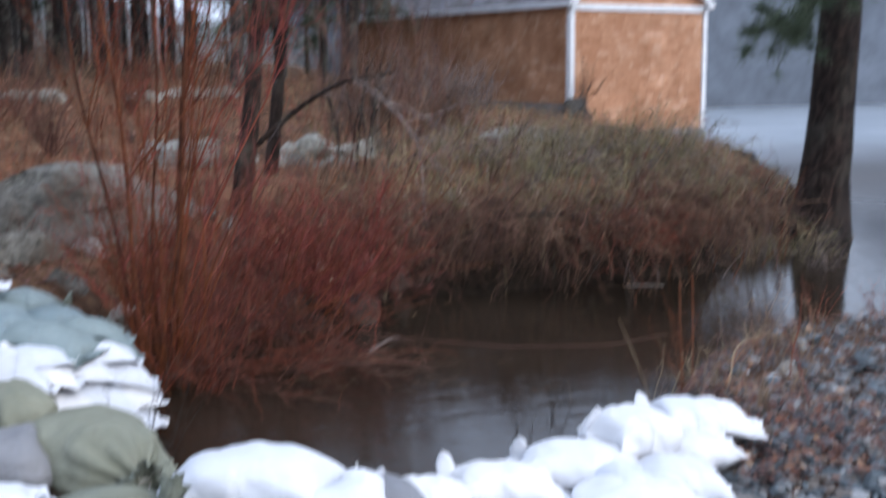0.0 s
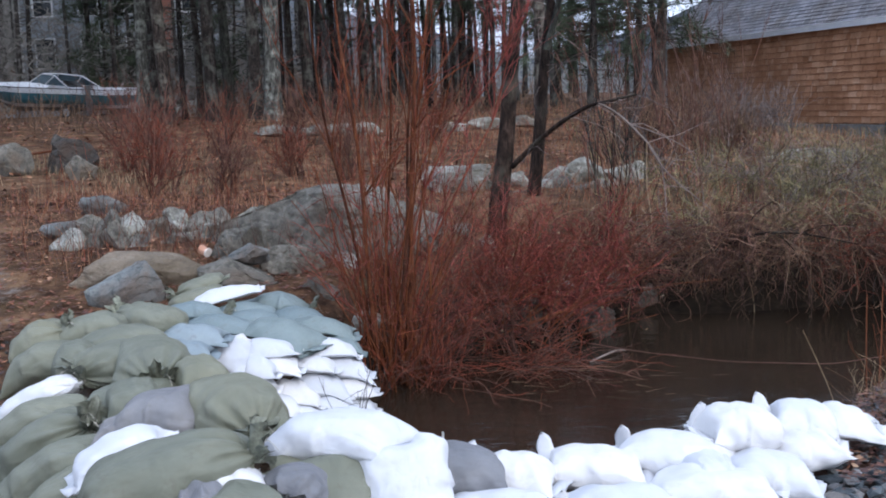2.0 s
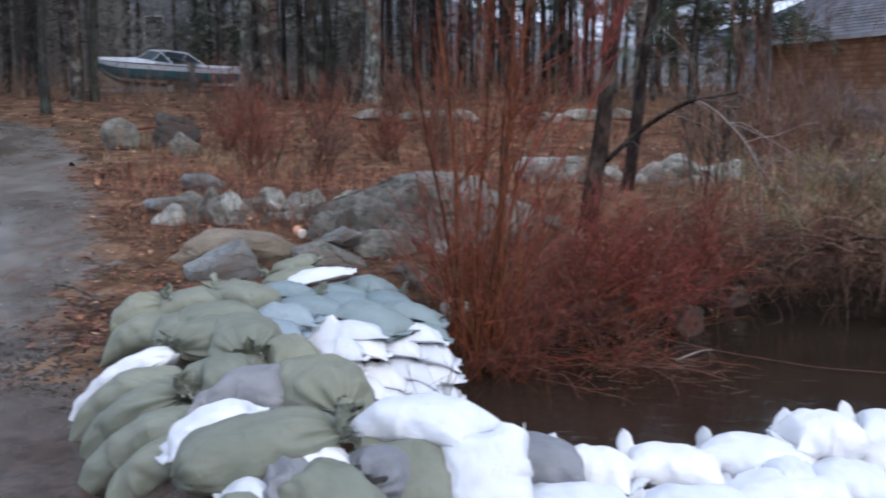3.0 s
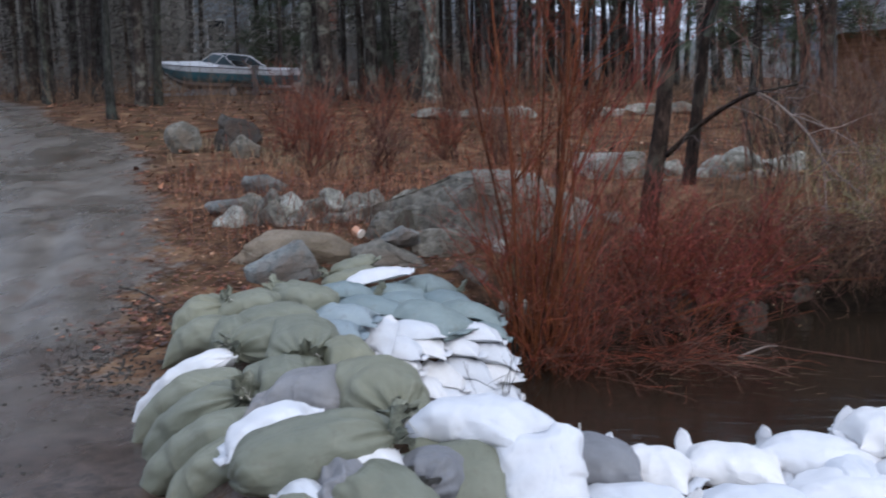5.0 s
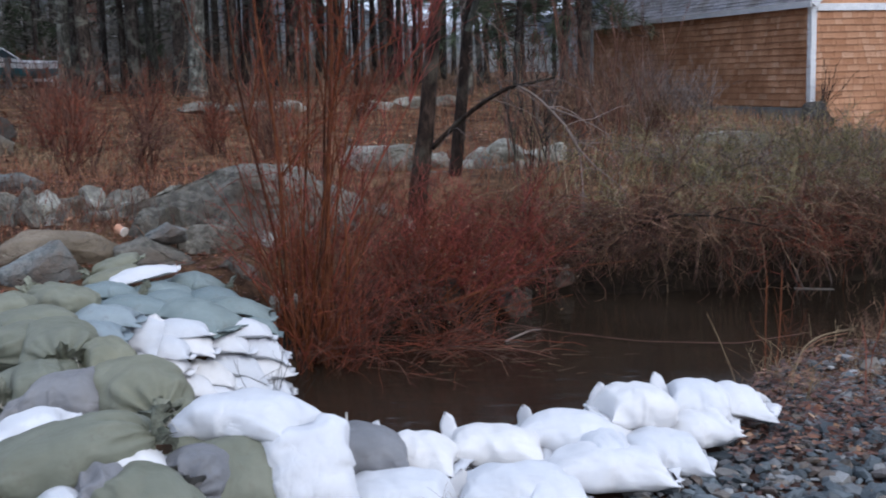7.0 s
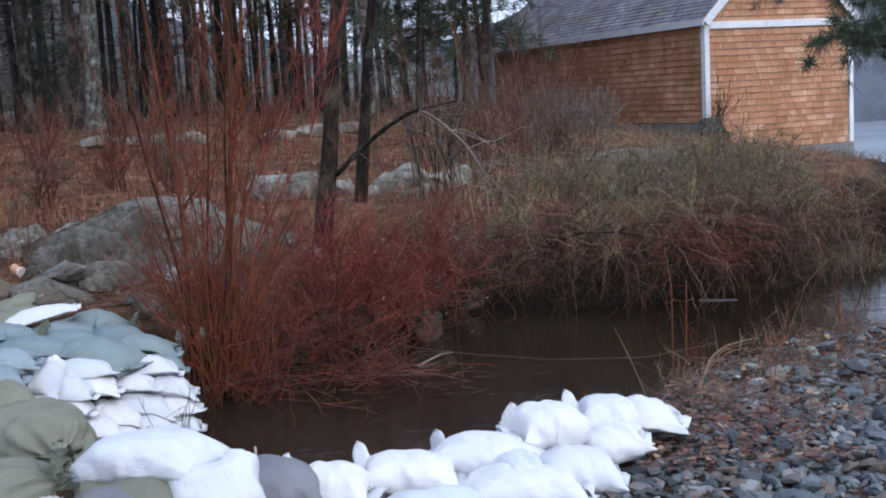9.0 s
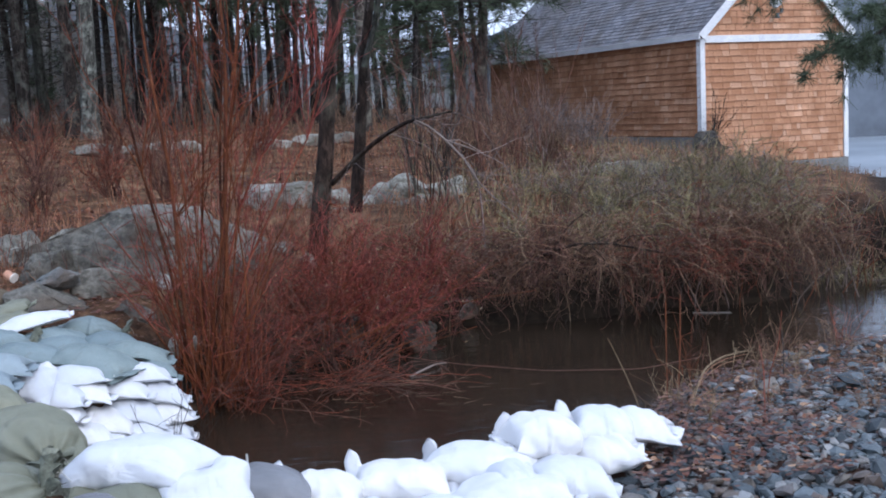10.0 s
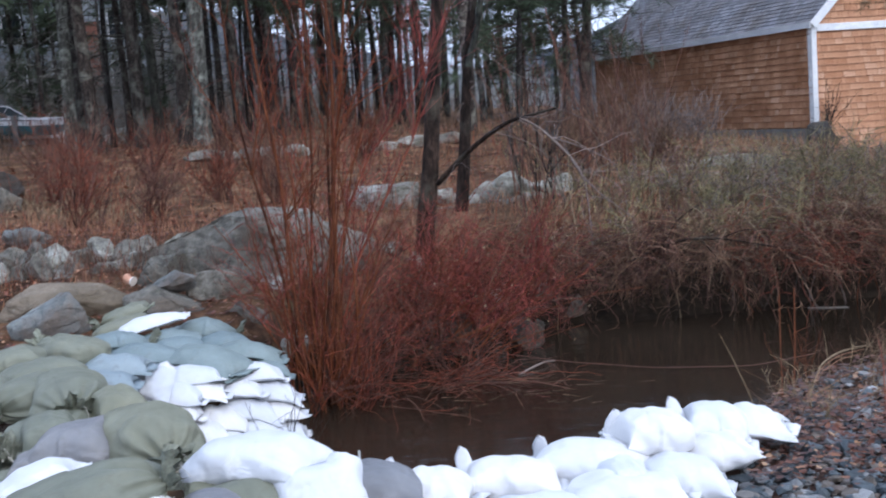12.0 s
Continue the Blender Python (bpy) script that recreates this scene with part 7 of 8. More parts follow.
sandbag("white", (0.82, 4.85, 0.11), (1.15, 4.90, 0.09), 0.34, 0.20, "ef", sag=0.0, seed=66)
sandbag("white", (1.16, 5.05, 0.08), (1.46, 5.05, 0.05), 0.34, 0.19, "ef", sag=0.0, seed=67)
sandbag("white", (1.39, 5.15, 0.06), (1.64, 5.10, 0.03), 0.30, 0.14, "fs", sag=0.0, seed=68)
sandbag("olive", (-1.02, 3.74, 0.27), (-0.68, 3.60, 0.09), 0.30, 0.20, "fs", sag=0.0, seed=69)
sandbag("grey", (-1.07, 3.45, 0.10), (-0.60, 3.55, 0.08), 0.36, 0.22, "fs", sag=0.0, seed=70)
sandbag("grey", (-0.79, 3.80, 0.18), (-0.75, 4.06, 0.15), 0.26, 0.24, "tf", sag=0.0, seed=71)
sandbag("white", (-1.08, 3.85, 0.27), (-0.90, 3.90, 0.26), 0.26, 0.12, "ff", sag=0.0, seed=72)
sandbag("grey", (-1.14, 3.70, 0.24), (-0.98, 3.75, 0.24), 0.28, 0.14, "ff", sag=0.0, seed=73)
sandbag("olive", (-0.87, 3.30, 0.08), (-0.48, 3.40, 0.04), 0.34, 0.18, "fs", sag=0.0, seed=74)
sandbag("white", (-1.22, 3.65, 0.20), (-1.13, 3.70, 0.20), 0.26, 0.12, "ff", sag=0.0, seed=75)
sandbag("olive", (-1.23, 3.45, 0.16), (-1.08, 3.50, 0.15), 0.34, 0.2, "ff", sag=0.0, seed=76)

# ---- motor boat on its trailer, at the wood's edge ----
def boat():
    b = empty("motor_boat")
    b.matrix_world = pose(-16.3, 44.0, ground_z(-16.3, 44.0) + 0.32, 0, 2.7, -19)
    gel = surface("white_gelcoat", (0.62, 0.63, 0.64), (0.76, 0.77, 0.78), 2, 0.3, 0, 0, 20, 0)
    teal = surface("teal_gelcoat", (0.010, 0.075, 0.095), (0.022, 0.115, 0.140), 2, 0.3, 0, 0, 20, 0)
    dark = surface("dark_vinyl", (0.02, 0.02, 0.022), (0.05, 0.05, 0.055), 5, 0.6, 0, 0, 30, 0)
    glassy, nt, bs = mat("tinted_glass", 0.05)
    bs.inputs["Base Color"].default_value = (0.10, 0.14, 0.16, 1)
    L = 6.3                                          # bow at -x

    def half(u):
        """Half beam, keel height and gunwale height at u from bow (0) to stern (1)."""
        beam = 1.12 * (1 - (1 - min(u / 0.55, 1)) ** 2.2)
        keel = 0.62 * (1 - min(u / 0.35, 1)) ** 2
        return beam, keel, 1.08 - 0.16 * u

    def skin(name, f0, f1, material, out=0.0, label=""):
        """A band of the hull between two shares of its height."""
        verts, faces, n, k = [], [], 28, 5
        for side in (-1, 1):
            for i in range(n + 1):
                u = i / n
                beam, keel, gun = half(u)
                for j in range(k):
                    f = f0 + (f1 - f0) * j / (k - 1)
                    z = keel + (gun - keel) * f
                    w = beam * (0.12 + 0.88 * min(f / 0.45, 1) ** 0.8) * (0.94 + 0.06 * f) + out
                    verts.append((-L / 2 + L * u - 0.25 * f * (1 - u) ** 3, side * w, z))
            s = (0 if side < 0 else (n + 1) * k)
            for i in range(n):
                for j in range(k - 1):
                    a = s + i * k + j
                    faces.append((a, a + 1, a + k + 1, a + k))
        m = (n + 1) * k
        for j in range(k - 1):                       # transom
            a, c = n * k + j, m + n * k + j
            faces.append((a, a + 1, c + 1, c))
        return link_mesh(name, verts, faces, material, b, label)

    skin("hull", 0.0, 0.26, dark, label="dark lower hull")
    skin("stripe", 0.26, 0.38, gel, 0.004, "white hull stripe")
    skin("side_band", 0.38, 0.78, teal, 0.006, "dark teal hull band")
    skin("upper_band", 0.78, 1.0, gel, 0.008, "white upper hull band")
    skin("rub_rail", 0.965, 1.0, dark, 0.03, "thin dark rub rail")
    verts, faces, n = [], [], 26
    for i in range(n + 1):
        u = i / n * 0.58
        beam, keel, gun = half(u)
        for j in range(7):
            s = -1 + j / 3
            verts.append((-L / 2 + L * u - 0.25 * (1 - u) ** 3, s * (beam * 1.0), gun + 0.10 * (1 - s * s) + 0.16 * (u / 0.58) * (1 - s ** 4)))
    for i in range(n):
        for j in range(6):
            a = i * 7 + j
            faces.append((a, a + 7, a + 8, a + 1))
    link_mesh("foredeck", verts, faces, gel, b, "white foredeck")
    for y in (-0.98, 0.83):
        board("side_deck", -L / 2 + L * 0.56, y, 0.95, L / 2, y + 0.15, 1.0, gel, b, 0.01)
    board("cockpit_floor", -L / 2 + L * 0.5, -0.9, 0.45, L / 2 - 0.1, 0.9, 0.5, dark, b, 0.01)
    for y in (-0.55, 0.15):
        board("seat", 0.75, y, 0.5, 1.25, y + 0.45, 0.98, gel, b, 0.05)
    board("engine_cover", 2.2, -0.5, 0.5, 3.0, 0.5, 0.98, gel, b, 0.06)
    # raked windscreen: three panes in a light frame
    foot = {"bow": (-0.80, 0.55, 1.18), "side": (0.20, 0.90, 1.08), "stern": (1.30, 0.97, 1.02)}
    head = {"bow": (-0.20, 0.50, 1.52), "side": (0.60, 0.80, 1.44)}
    for side in (-1, 1):
        p = {k: (x, side * y, z) for k, (x, y, z) in foot.items()}
        q = {k: (x, side * y, z) for k, (x, y, z) in head.items()}
        for v in ((p["bow"], p["side"], q["side"], q["bow"]), (p["side"], p["stern"], q["side"])):
            bm = bmesh.new()
            f = bm.faces.new([bm.verts.new(c) for c in v])
            bmesh.ops.solidify(bm, geom=[f], thickness=0.012)
            part("window_pane", bm, glassy, b, "tinted windscreen pane")
        for a, c in ((p["bow"], p["side"]), (q["bow"], q["side"]), (q["side"], p["stern"]), (p["side"], p["stern"]), (p["side"], q["side"]), (p["bow"], q["bow"])):
            limb(b, [a, c], 0.022, 0.022, "windscreen_rail", gel)
    v = [(-0.80, -0.55, 1.18), (-0.80, 0.55, 1.18), (-0.20, 0.50, 1.52), (-0.20, -0.50, 1.52)]
    bm = bmesh.new()
    f = bm.faces.new([bm.verts.new(c) for c in v])
    bmesh.ops.solidify(bm, geom=[f], thickness=0.012)
    part("window_pane", bm, glassy, b, "tinted windscreen pane")
    limb(b, v[2:], 0.022, 0.022, "windscreen_rail", gel)
    tagged(b, "white and teal motor boat parked on a trailer", "motor boat")

    t = empty("boat_trailer", -16.3, 44.0, ground_z(-16.3, 44.0), -19)
    steel = surface("galvanised_steel", (0.16, 0.16, 0.165), (0.28, 0.28, 0.285), 6, 0.5, 0, 0, 30, 0)
    rubber = surface("tyre_rubber", (0.012, 0.012, 0.012), (0.03, 0.03, 0.03), 10, 0.8, 0, 0, 40, 0)
    for y in (-0.7, 0.62):
        board("trailer_beam", -3.0, y, 0.22, 2.9, y + 0.08, 0.35, steel, t)
    for x in (-2.0, 0.0, 1.9):
        board("cross_beam", x, -0.62, 0.24, x + 0.08, 0.62, 0.36, steel, t)
    board("drawbar", -4.6, -0.05, 0.24, -3.0, 0.05, 0.34, steel, t)
    board("bunk", -1.6, -0.45, 0.36, 2.8, -0.33, 0.46, steel, t)
    board("bunk", -1.6, 0.33, 0.36, 2.8, 0.45, 0.46, steel, t)
    for y in (-1.02, 0.82):
        for x in (1.25,):
            bm = bmesh.new()
            bmesh.ops.create_cone(bm, cap_ends=True, segments=28, radius1=0.32, radius2=0.32, depth=0.2, matrix=pose(x, y + 0.1, 0.33, 90, 0, 0))
            bmesh.ops.bevel(bm, geom=[e for e in bm.edges if e.calc_face_angle(0) > 1], offset=0.05, segments=2, affect="EDGES")
            wheel = part("wheel", bm, rubber, t, "black tyre")
            bm = bmesh.new()
            bmesh.ops.create_cone(bm, cap_ends=True, segments=20, radius1=0.17, radius2=0.15, depth=0.22, matrix=pose(x, y + 0.1, 0.33, 90, 0, 0))
            part("rim", bm, steel, wheel, "grey steel rim")
            board("fender", x - 0.42, y - 0.02, 0.68, x + 0.42, y + 0.22, 0.72, steel, t, 0.015)
    tagged(t, "galvanised boat trailer with black tyres", "boat trailer")


boat()
post = board("wooden_post", -0.11, -0.11, -0.3, 0.11, 0.11, 1.35, surface("grey_post", (0.10, 0.10, 0.10), (0.19, 0.19, 0.19), 5, 0.8), None, 0.02)
post.matrix_world = pose(-14.4, 42.2, ground_z(-14.4, 42.2))
tagged(post, "weathered grey wooden post before the boat", "post")
for i, (x, y, w) in enumerate(((-12.1, 42.0, 1.7), (-10.2, 41.0, 0.9))):
    boulder(x, y, w, 0.6, 0.62, 10 * i, 140 + i, STONE_LICHEN, "pale stone beside the boat trailer", 0.25)
boulder(-9.1, 35.5, 1.2, 0.6, 0.4, 5, 143, STONE_LICHEN, "pale stone under the trees", 0.25)
rod_line = [(-7.4, 18.6, ground_z(-7.4, 18.6) + 0.22), (-6.9, 18.5, ground_z(-7, 18.5) + 0.26), (-6.3, 18.3, ground_z(-6.3, 18.3) + 0.42)]
tagged(limb(None, rod_line, 0.02, 0.012, "fallen_branch", TWIG_ORANGE), "bare orange branch lying behind the boulders", "branch")

# ---- the pale house behind the wood ----
def house():
    h = empty("house", -22.3, 56.0, ground_z(-17, 56) + 0.3, 6)
    siding = surface("pale_blue_grey_siding", (0.24, 0.27, 0.30), (0.34, 0.37, 0.40), 1.5, 0.7, 0.2, 0.01, 20, 0)
    roofing = surface("dark_house_roof", (0.035, 0.035, 0.04), (0.08, 0.08, 0.085), 3, 0.85, 0.3, 0.02, 30, 0)
    brick = surface("brown_red_brick", (0.17, 0.07, 0.05), (0.27, 0.12, 0.085), 6, 0.85, 0.3, 0.01, 40, 0)
    dark, nt, bs = mat("dark_window_glass", 0.08)
    bs.inputs["Base Color"].default_value = (0.02, 0.025, 0.03, 1)
    W, D, H = 9.0, 6.0, 5.6
    bm = bmesh.new()
    box(bm, 0, 0, 0, W, D, H)
    part("wall", bm, siding, h, "pale blue-grey clapboard wall")
    for i in range(30):
        board("clapboard", -0.02, -0.035, 0.25 + i * 0.18, W + 0.02, -0.003, 0.25 + i * 0.18 + 0.165, siding, h, 0)
    bm = bmesh.new()
    v = [bm.verts.new(p) for p in ((-0.4, -0.4, H), (W + 0.4, -0.4, H), (W + 0.4, D + 0.4, H), (-0.4, D + 0.4, H), (-0.4, D / 2, H + 2.2), (W + 0.4, D / 2, H + 2.2))]
    for q in ((0, 1, 5, 4), (2, 3, 4, 5), (0, 4, 3), (1, 2, 5), (0, 3, 2, 1)):
        bm.faces.new([v[i] for i in q])
    roof = part("roof", bm, roofing, h, "dark pitched roof")
    bm = bmesh.new()
    box(bm, 6.6, D / 2 - 0.4, H + 1.2, 7.4, D / 2 + 0.4, H + 3.2)
    part("chimney", bm, brick, roof, "brick chimney")
    bm = bmesh.new()
    box(bm, 6.9, -0.55, 0, 7.5, -0.05, 4.2)
    part("chimney_breast", bm, brick, h, "brown-red brick chimney breast")
    for x, z in ((0.8, 0.9), (3.0, 0.9), (5.2, 0.9), (0.8, 3.4), (3.0, 3.4), (5.2, 3.4), (8.0, 3.4), (8.0, 0.9)):
        win = board("window", x, -0.045, z, x + 0.85, -0.037, z + 1.35, dark, h, 0)
        for a, b2, c, d in ((x - 0.08, z - 0.08, x, z + 1.43), (x + 0.85, z - 0.08, x + 0.93, z + 1.43), (x, z + 1.35, x + 0.85, z + 1.43), (x, z - 0.08, x + 0.85, z), (x, z + 0.65, x + 0.85, z + 0.70)):
            board("window_frame", a, -0.07, b2, c, -0.036, d, WOOD_WHITE, win, 0)
    for x in (0.0, W - 0.14):
        board("corner_board", x, -0.06, 0, x + 0.14, -0.036, H, WOOD_WHITE, h, 0)
    tagged(h, "pale blue-grey two-storey house behind the trees", "house")


house()

# ---- the stony bank ----
rng_g = np.random.default_rng(12)
COUNT = 38000
gx, gy = rng_g.uniform(-0.2, 6.5, COUNT), rng_g.uniform(-3.5, 8.4, COUNT)
edge = pond_edge(gx, gy)
dam_line = np.interp(gx, [-0.6, 0.2, 1.1, 1.8], [3.75, 3.98, 4.5, 5.0])
ok = (edge < 0.12) & ((gy < dam_line) | (gx > 1.42 + 0.32 * (gy - 5)))
ok &= rng_g.uniform(0, 1, COUNT) < np.clip(0.35 + 0.55 * (gx - 0.2) - 0.12 * np.maximum(gy - 6.6, 0), 0.15, 1) * (1 - 0.84 * smooth(5.1, 6.3, gy - 0.62 * (gx - 2.0) + 0.35 * wave(gx, gy, 2.1, 6)))
ok &= rng_g.uniform(0, 1, COUNT) < smooth(-3.4, 1.2, gy + 0.8 * wave(gx, gy, 1.1, 4))
gx, gy = gx[ok], gy[ok]
gs = np.clip(rng_g.lognormal(-3.56, 0.46, len(gx)), 0.011, 0.080)
gz = land(gx, gy) + gs * rng_g.uniform(0.0, 0.55, len(gx))
near = (gx > 0.9) & (gx < 2.6) & (gy > 3.6) & (gy < 5.6)
pick = np.flatnonzero(near)[:290]
rest = np.setdiff1d(np.arange(len(gx)), pick)
lumps("gravel", np.stack([gx, gy, gz], 1)[rest], gs[rest], rng_g, GRAVEL, ground, 0.62, "angular blue-grey broken stones", "stuff")
tx, ty = rng_g.uniform(-0.8, 5.5, 15000), rng_g.uniform(2.6, 7.6, 15000)
ok = (pond_edge(tx, ty) < 0.0) & ((ty < np.interp(tx, [-0.6, 0.2, 1.1, 1.8], [3.75, 3.98, 4.5, 5.0])) | (tx > 1.42 + 0.32 * (ty - 5)))
tx, ty = tx[ok], ty[ok]
ts = rng_g.uniform(0.005, 0.014, len(tx))
lumps("grit", np.stack([tx, ty, land(tx, ty) + ts * 0.3], 1), ts, rng_g, GRAVEL, ground, 0.8, "fine broken grit", "stuff")
tx, ty = rng_g.normal(-3.45, 0.40, 2600), rng_g.uniform(4.5, 8.6, 2600)
ok = (tx < -2.75) & (wave(tx, ty, 2.7, 3) + 0.25 * rng_g.normal(0, 1, 2600) > 0.15)
tx, ty = tx[ok], ty[ok]
ts = rng_g.uniform(0.006, 0.020, len(tx))
lumps("grit", np.stack([tx, ty, land(tx, ty) + ts * 0.3], 1), ts, rng_g, STONE_WET, ground, 0.7, "loose grit along the edge of the track", "stuff")
shapes = []
for i in range(10):
    ob = lumps("stone", np.zeros((1, 3)), np.ones(1), np.random.default_rng(500 + i), GRAVEL)
    shapes.append(ob.data)
    bpy.data.objects.remove(ob)
for j in pick:
    ob = new("stone", shapes[int(j) % 10])
    ob.parent = ground
    ob.matrix_basis = pose(gx[j], gy[j], gz[j], rng_g.uniform(-15, 15), rng_g.uniform(-15, 15), rng_g.uniform(0, 360)) @ Matrix.Scale(float(gs[j]), 4)


# ---- dead leaves ----
def leaf_scatter(name, n, seed, xr, yr, size, material, label, keep, lift=0.01):
    rng = np.random.default_rng(seed)
    x, y = rng.uniform(*xr, n), rng.uniform(*yr, n)
    ok = keep(x, y)
    x, y = x[ok], y[ok]
    n = len(x)
    z = land(x, y) + lift + rng.uniform(0, 0.03, n)
    a = rng.uniform(0, 6.28, n)
    s = size * rng.uniform(0.35, 1.2, n)
    k = 6
    ang = np.linspace(0, 2 * np.pi, k, endpoint=False)[None, :] + rng.uniform(-0.35, 0.35, (n, k))
    rad = s[:, None] * rng.uniform(0.55, 1.15, (n, k))
    lx, ly = rad * np.cos(ang), rad * np.sin(ang) * rng.uniform(0.4, 0.9, (n, 1))
    tilt, curl = rng.normal(0, 0.22, (n, 1)), rng.uniform(0.0, 9.0, (n, 1))
    V = np.stack([x[:, None] + lx * np.cos(a)[:, None] - ly * np.sin(a)[:, None], y[:, None] + lx * np.sin(a)[:, None] + ly * np.cos(a)[:, None],
                  z[:, None] + lx * tilt + curl * lx * lx], -1).reshape(-1, 3)
    ob = needle_part(name, V, np.arange(k * n).reshape(-1, k), None, material)
    stuff(ob, label, "dead leaves")


def leaf_material(name, rust):
    """Dead leaves of many browns; rust shifts them towards red-orange."""
    m, nt, b = mat(name, 0.5, 0.0, 0.3)
    g = nt.nodes.new("ShaderNodeNewGeometry")
    col = ramp(nt, g.outputs["Random Per Island"], (0.0, (0.022, 0.010, 0.007)), (0.40, (0.060, 0.020, 0.012)), (0.75, (0.115, 0.040, 0.019)), (0.93, (0.17, 0.075, 0.036)), (1.0, (0.30, 0.19, 0.11)))
    col = blend(nt, col, (1 + 0.85 * rust, 1 + 0.75 * rust, 1 + 0.75 * rust), 1.0, "MULTIPLY")
    col = blend(nt, col, ramp(nt, noise_tex(nt, coords(nt), 60, 3), (0.3, (0.7,) * 3), (0.7, (1.2,) * 3)), 0.7, "MULTIPLY")
    nt.links.new(col, b.inputs["Base Color"])
    return m


LEAVES = leaf_material("wet_dead_leaves", 0.0)
RUST_LEAVES = leaf_material("rusty_dead_leaves", 1.0)
MID_LEAVES = leaf_material("red_brown_dead_leaves", 0.15)
leaf_scatter("dead_leaves", 4200, 5, (1.3, 3.0), (4.5, 6.9), 0.024, MID_LEAVES, "wet red-brown leaves heaped by the last sandbag", lambda x, y: (pond_edge(x, y) < 0) & (x > 1.45 + 0.25 * (y - 5)) & (x < 2.25 + 0.2 * (y - 5) + 0.5 * wave(x, y, 3.1, 5)) & (wave(x, y, 5.3, 8) > -0.75), 0.066)
leaf_scatter("dead_leaves", 4200, 6, (1.5, 5.2), (4.9, 8.3), 0.028, MID_LEAVES, "wet brown leaves and mould behind the stones", lambda x, y: (pond_edge(x, y) < -0.02) & (x > 1.5 + 0.25 * (y - 5)) & (y - 0.62 * (x - 2.0) + 0.35 * wave(x, y, 2.1, 6) > 5.4 + 0.5 * np.random.default_rng(4).normal(0, 1, len(x))), 0.035)
leaf_scatter("dead_leaves", 1500, 1, (0.9, 5.0), (3.6, 8.2), 0.020, LEAVES, "wet red-brown leaves between the stones", lambda x, y: (pond_edge(x, y) < 0) & (x > 1.4 + 0.25 * (y - 5)) & (wave(x, y, 1.7, 3) - 0.25 * (x - 2.2) > -0.25), 0.045)
leaf_scatter("dead_leaves", 3000, 2, (-1.0, 1.2), (2.8, 4.2), 0.016, LEAVES, "wet red-brown leaves before the dam", lambda x, y: y < 4.3)
leaf_scatter("dead_leaves", 26000, 3, (-9.5, -0.9), (7.0, 15), 0.032, RUST_LEAVES, "matted rusty leaves on the bank", lambda x, y: (pond_edge(x, y) < -0.1) & (track(x, y) < 0.15 + 0.85 * np.random.default_rng(9).uniform(0, 1, len(x)) ** 2) & ~((x > -2.5) & (y < 8.9)) & (wave(x, y, 2.9, 4) + 0.5 * wave(x, y, 7.0, 2) > -0.6))
leaf_scatter("dead_leaves", 11000, 4, (-15, 6), (13, 30), 0.055, RUST_LEAVES, "matted rusty leaves under the trees", lambda x, y: (pond_edge(x, y) < -0.1) & (track(x, y) < 0.5))

# ---- small things in and by the water ----
def rod(name, line, r0, r1, material, label, category, sides=6, k=20):
    P = np.array(line, float)
    t = np.linspace(0, len(P) - 1, k)
    Q = np.stack([np.interp(t, range(len(P)), P[:, c]) for c in range(3)], 1)
    for _ in range(2):
        Q[1:-1] = (Q[:-2] + 2 * Q[1:-1] + Q[2:]) / 4
    return tagged(tubes(name, Q[None], r0, r1, material, None, sides), label, category)


ROPE = surface("rusty_wet_rope", (0.11, 0.046, 0.034), (0.22, 0.115, 0.085), 60, 0.8, 0.6, 0.01, 200, 0)
rod("rope", [(-0.9, 9.6, -0.30), (-0.2, 9.95, -0.42), (0.5, 9.95, -0.53), (1.23, 9.4, -0.572), (1.87, 8.97, -0.578), (2.6, 8.75, -0.57), (3.0, 8.5, -0.45)], 0.0032, 0.0032, ROPE, "thin rusty rope lying across the water", "rope", 6, 60)
rod("driftwood", [(0.78, 9.2, -0.595), (0.90, 9.32, -0.575), (1.02, 9.48, -0.57), (1.12, 9.56, -0.585)], 0.011, 0.006, TWIG_GREY, "pale bare stick floating in the pond", "driftwood")
rod("driftwood", [(0.2, 9.0, -0.60), (0.55, 9.05, -0.585), (0.95, 9.0, -0.595)], 0.005, 0.003, TWIG_BROWN, "grey stick floating among the twigs", "driftwood")
bm = bmesh.new()
box(bm, -0.19, -0.035, -0.012, 0.19, 0.035, 0.008)
bmesh.ops.bevel(bm, geom=bm.edges[:], offset=0.004, segments=1, affect="EDGES")
plank = part("floating_board", bm, surface("soaked_board", (0.085, 0.072, 0.06), (0.17, 0.15, 0.13), 6, 0.7))
plank.matrix_world = pose(4.02, 11.0, -0.600, 0, 1.2, -14)
tagged(plank, "weathered grey board floating under the far bank", "board")
rod("snag", [(-0.10, 9.75, -0.62), (-0.07, 9.75, -0.50), (-0.09, 9.75, -0.40)], 0.007, 0.003, TWIG_TAN, "pale twig standing in the water", "twig")
rod("stake", [(-0.26, 4.42, 0.10), (-0.26, 4.42, 0.20), (-0.26, 4.42, 0.275)], 0.005, 0.005, surface("pale_plastic", (0.6, 0.6, 0.58), (0.75, 0.75, 0.72), 20, 0.5), "thin pale stake behind the sandbags", "stake")
rod("fallen_stick", [(-4.2, 8.6, 0.08), (-3.95, 8.4, 0.09), (-3.6, 8.1, 0.03)], 0.014, 0.008, BARK_DARK, "short dark stick lying on the leaves", "stick")
rod("cane", [(2.05, 6.85, -0.42), (2.0, 6.88, -0.25), (1.92, 6.9, -0.05), (1.85, 6.9, 0.1)], 0.0036, 0.002, TWIG_TAN, "bent tan cane behind the dam", "cane")


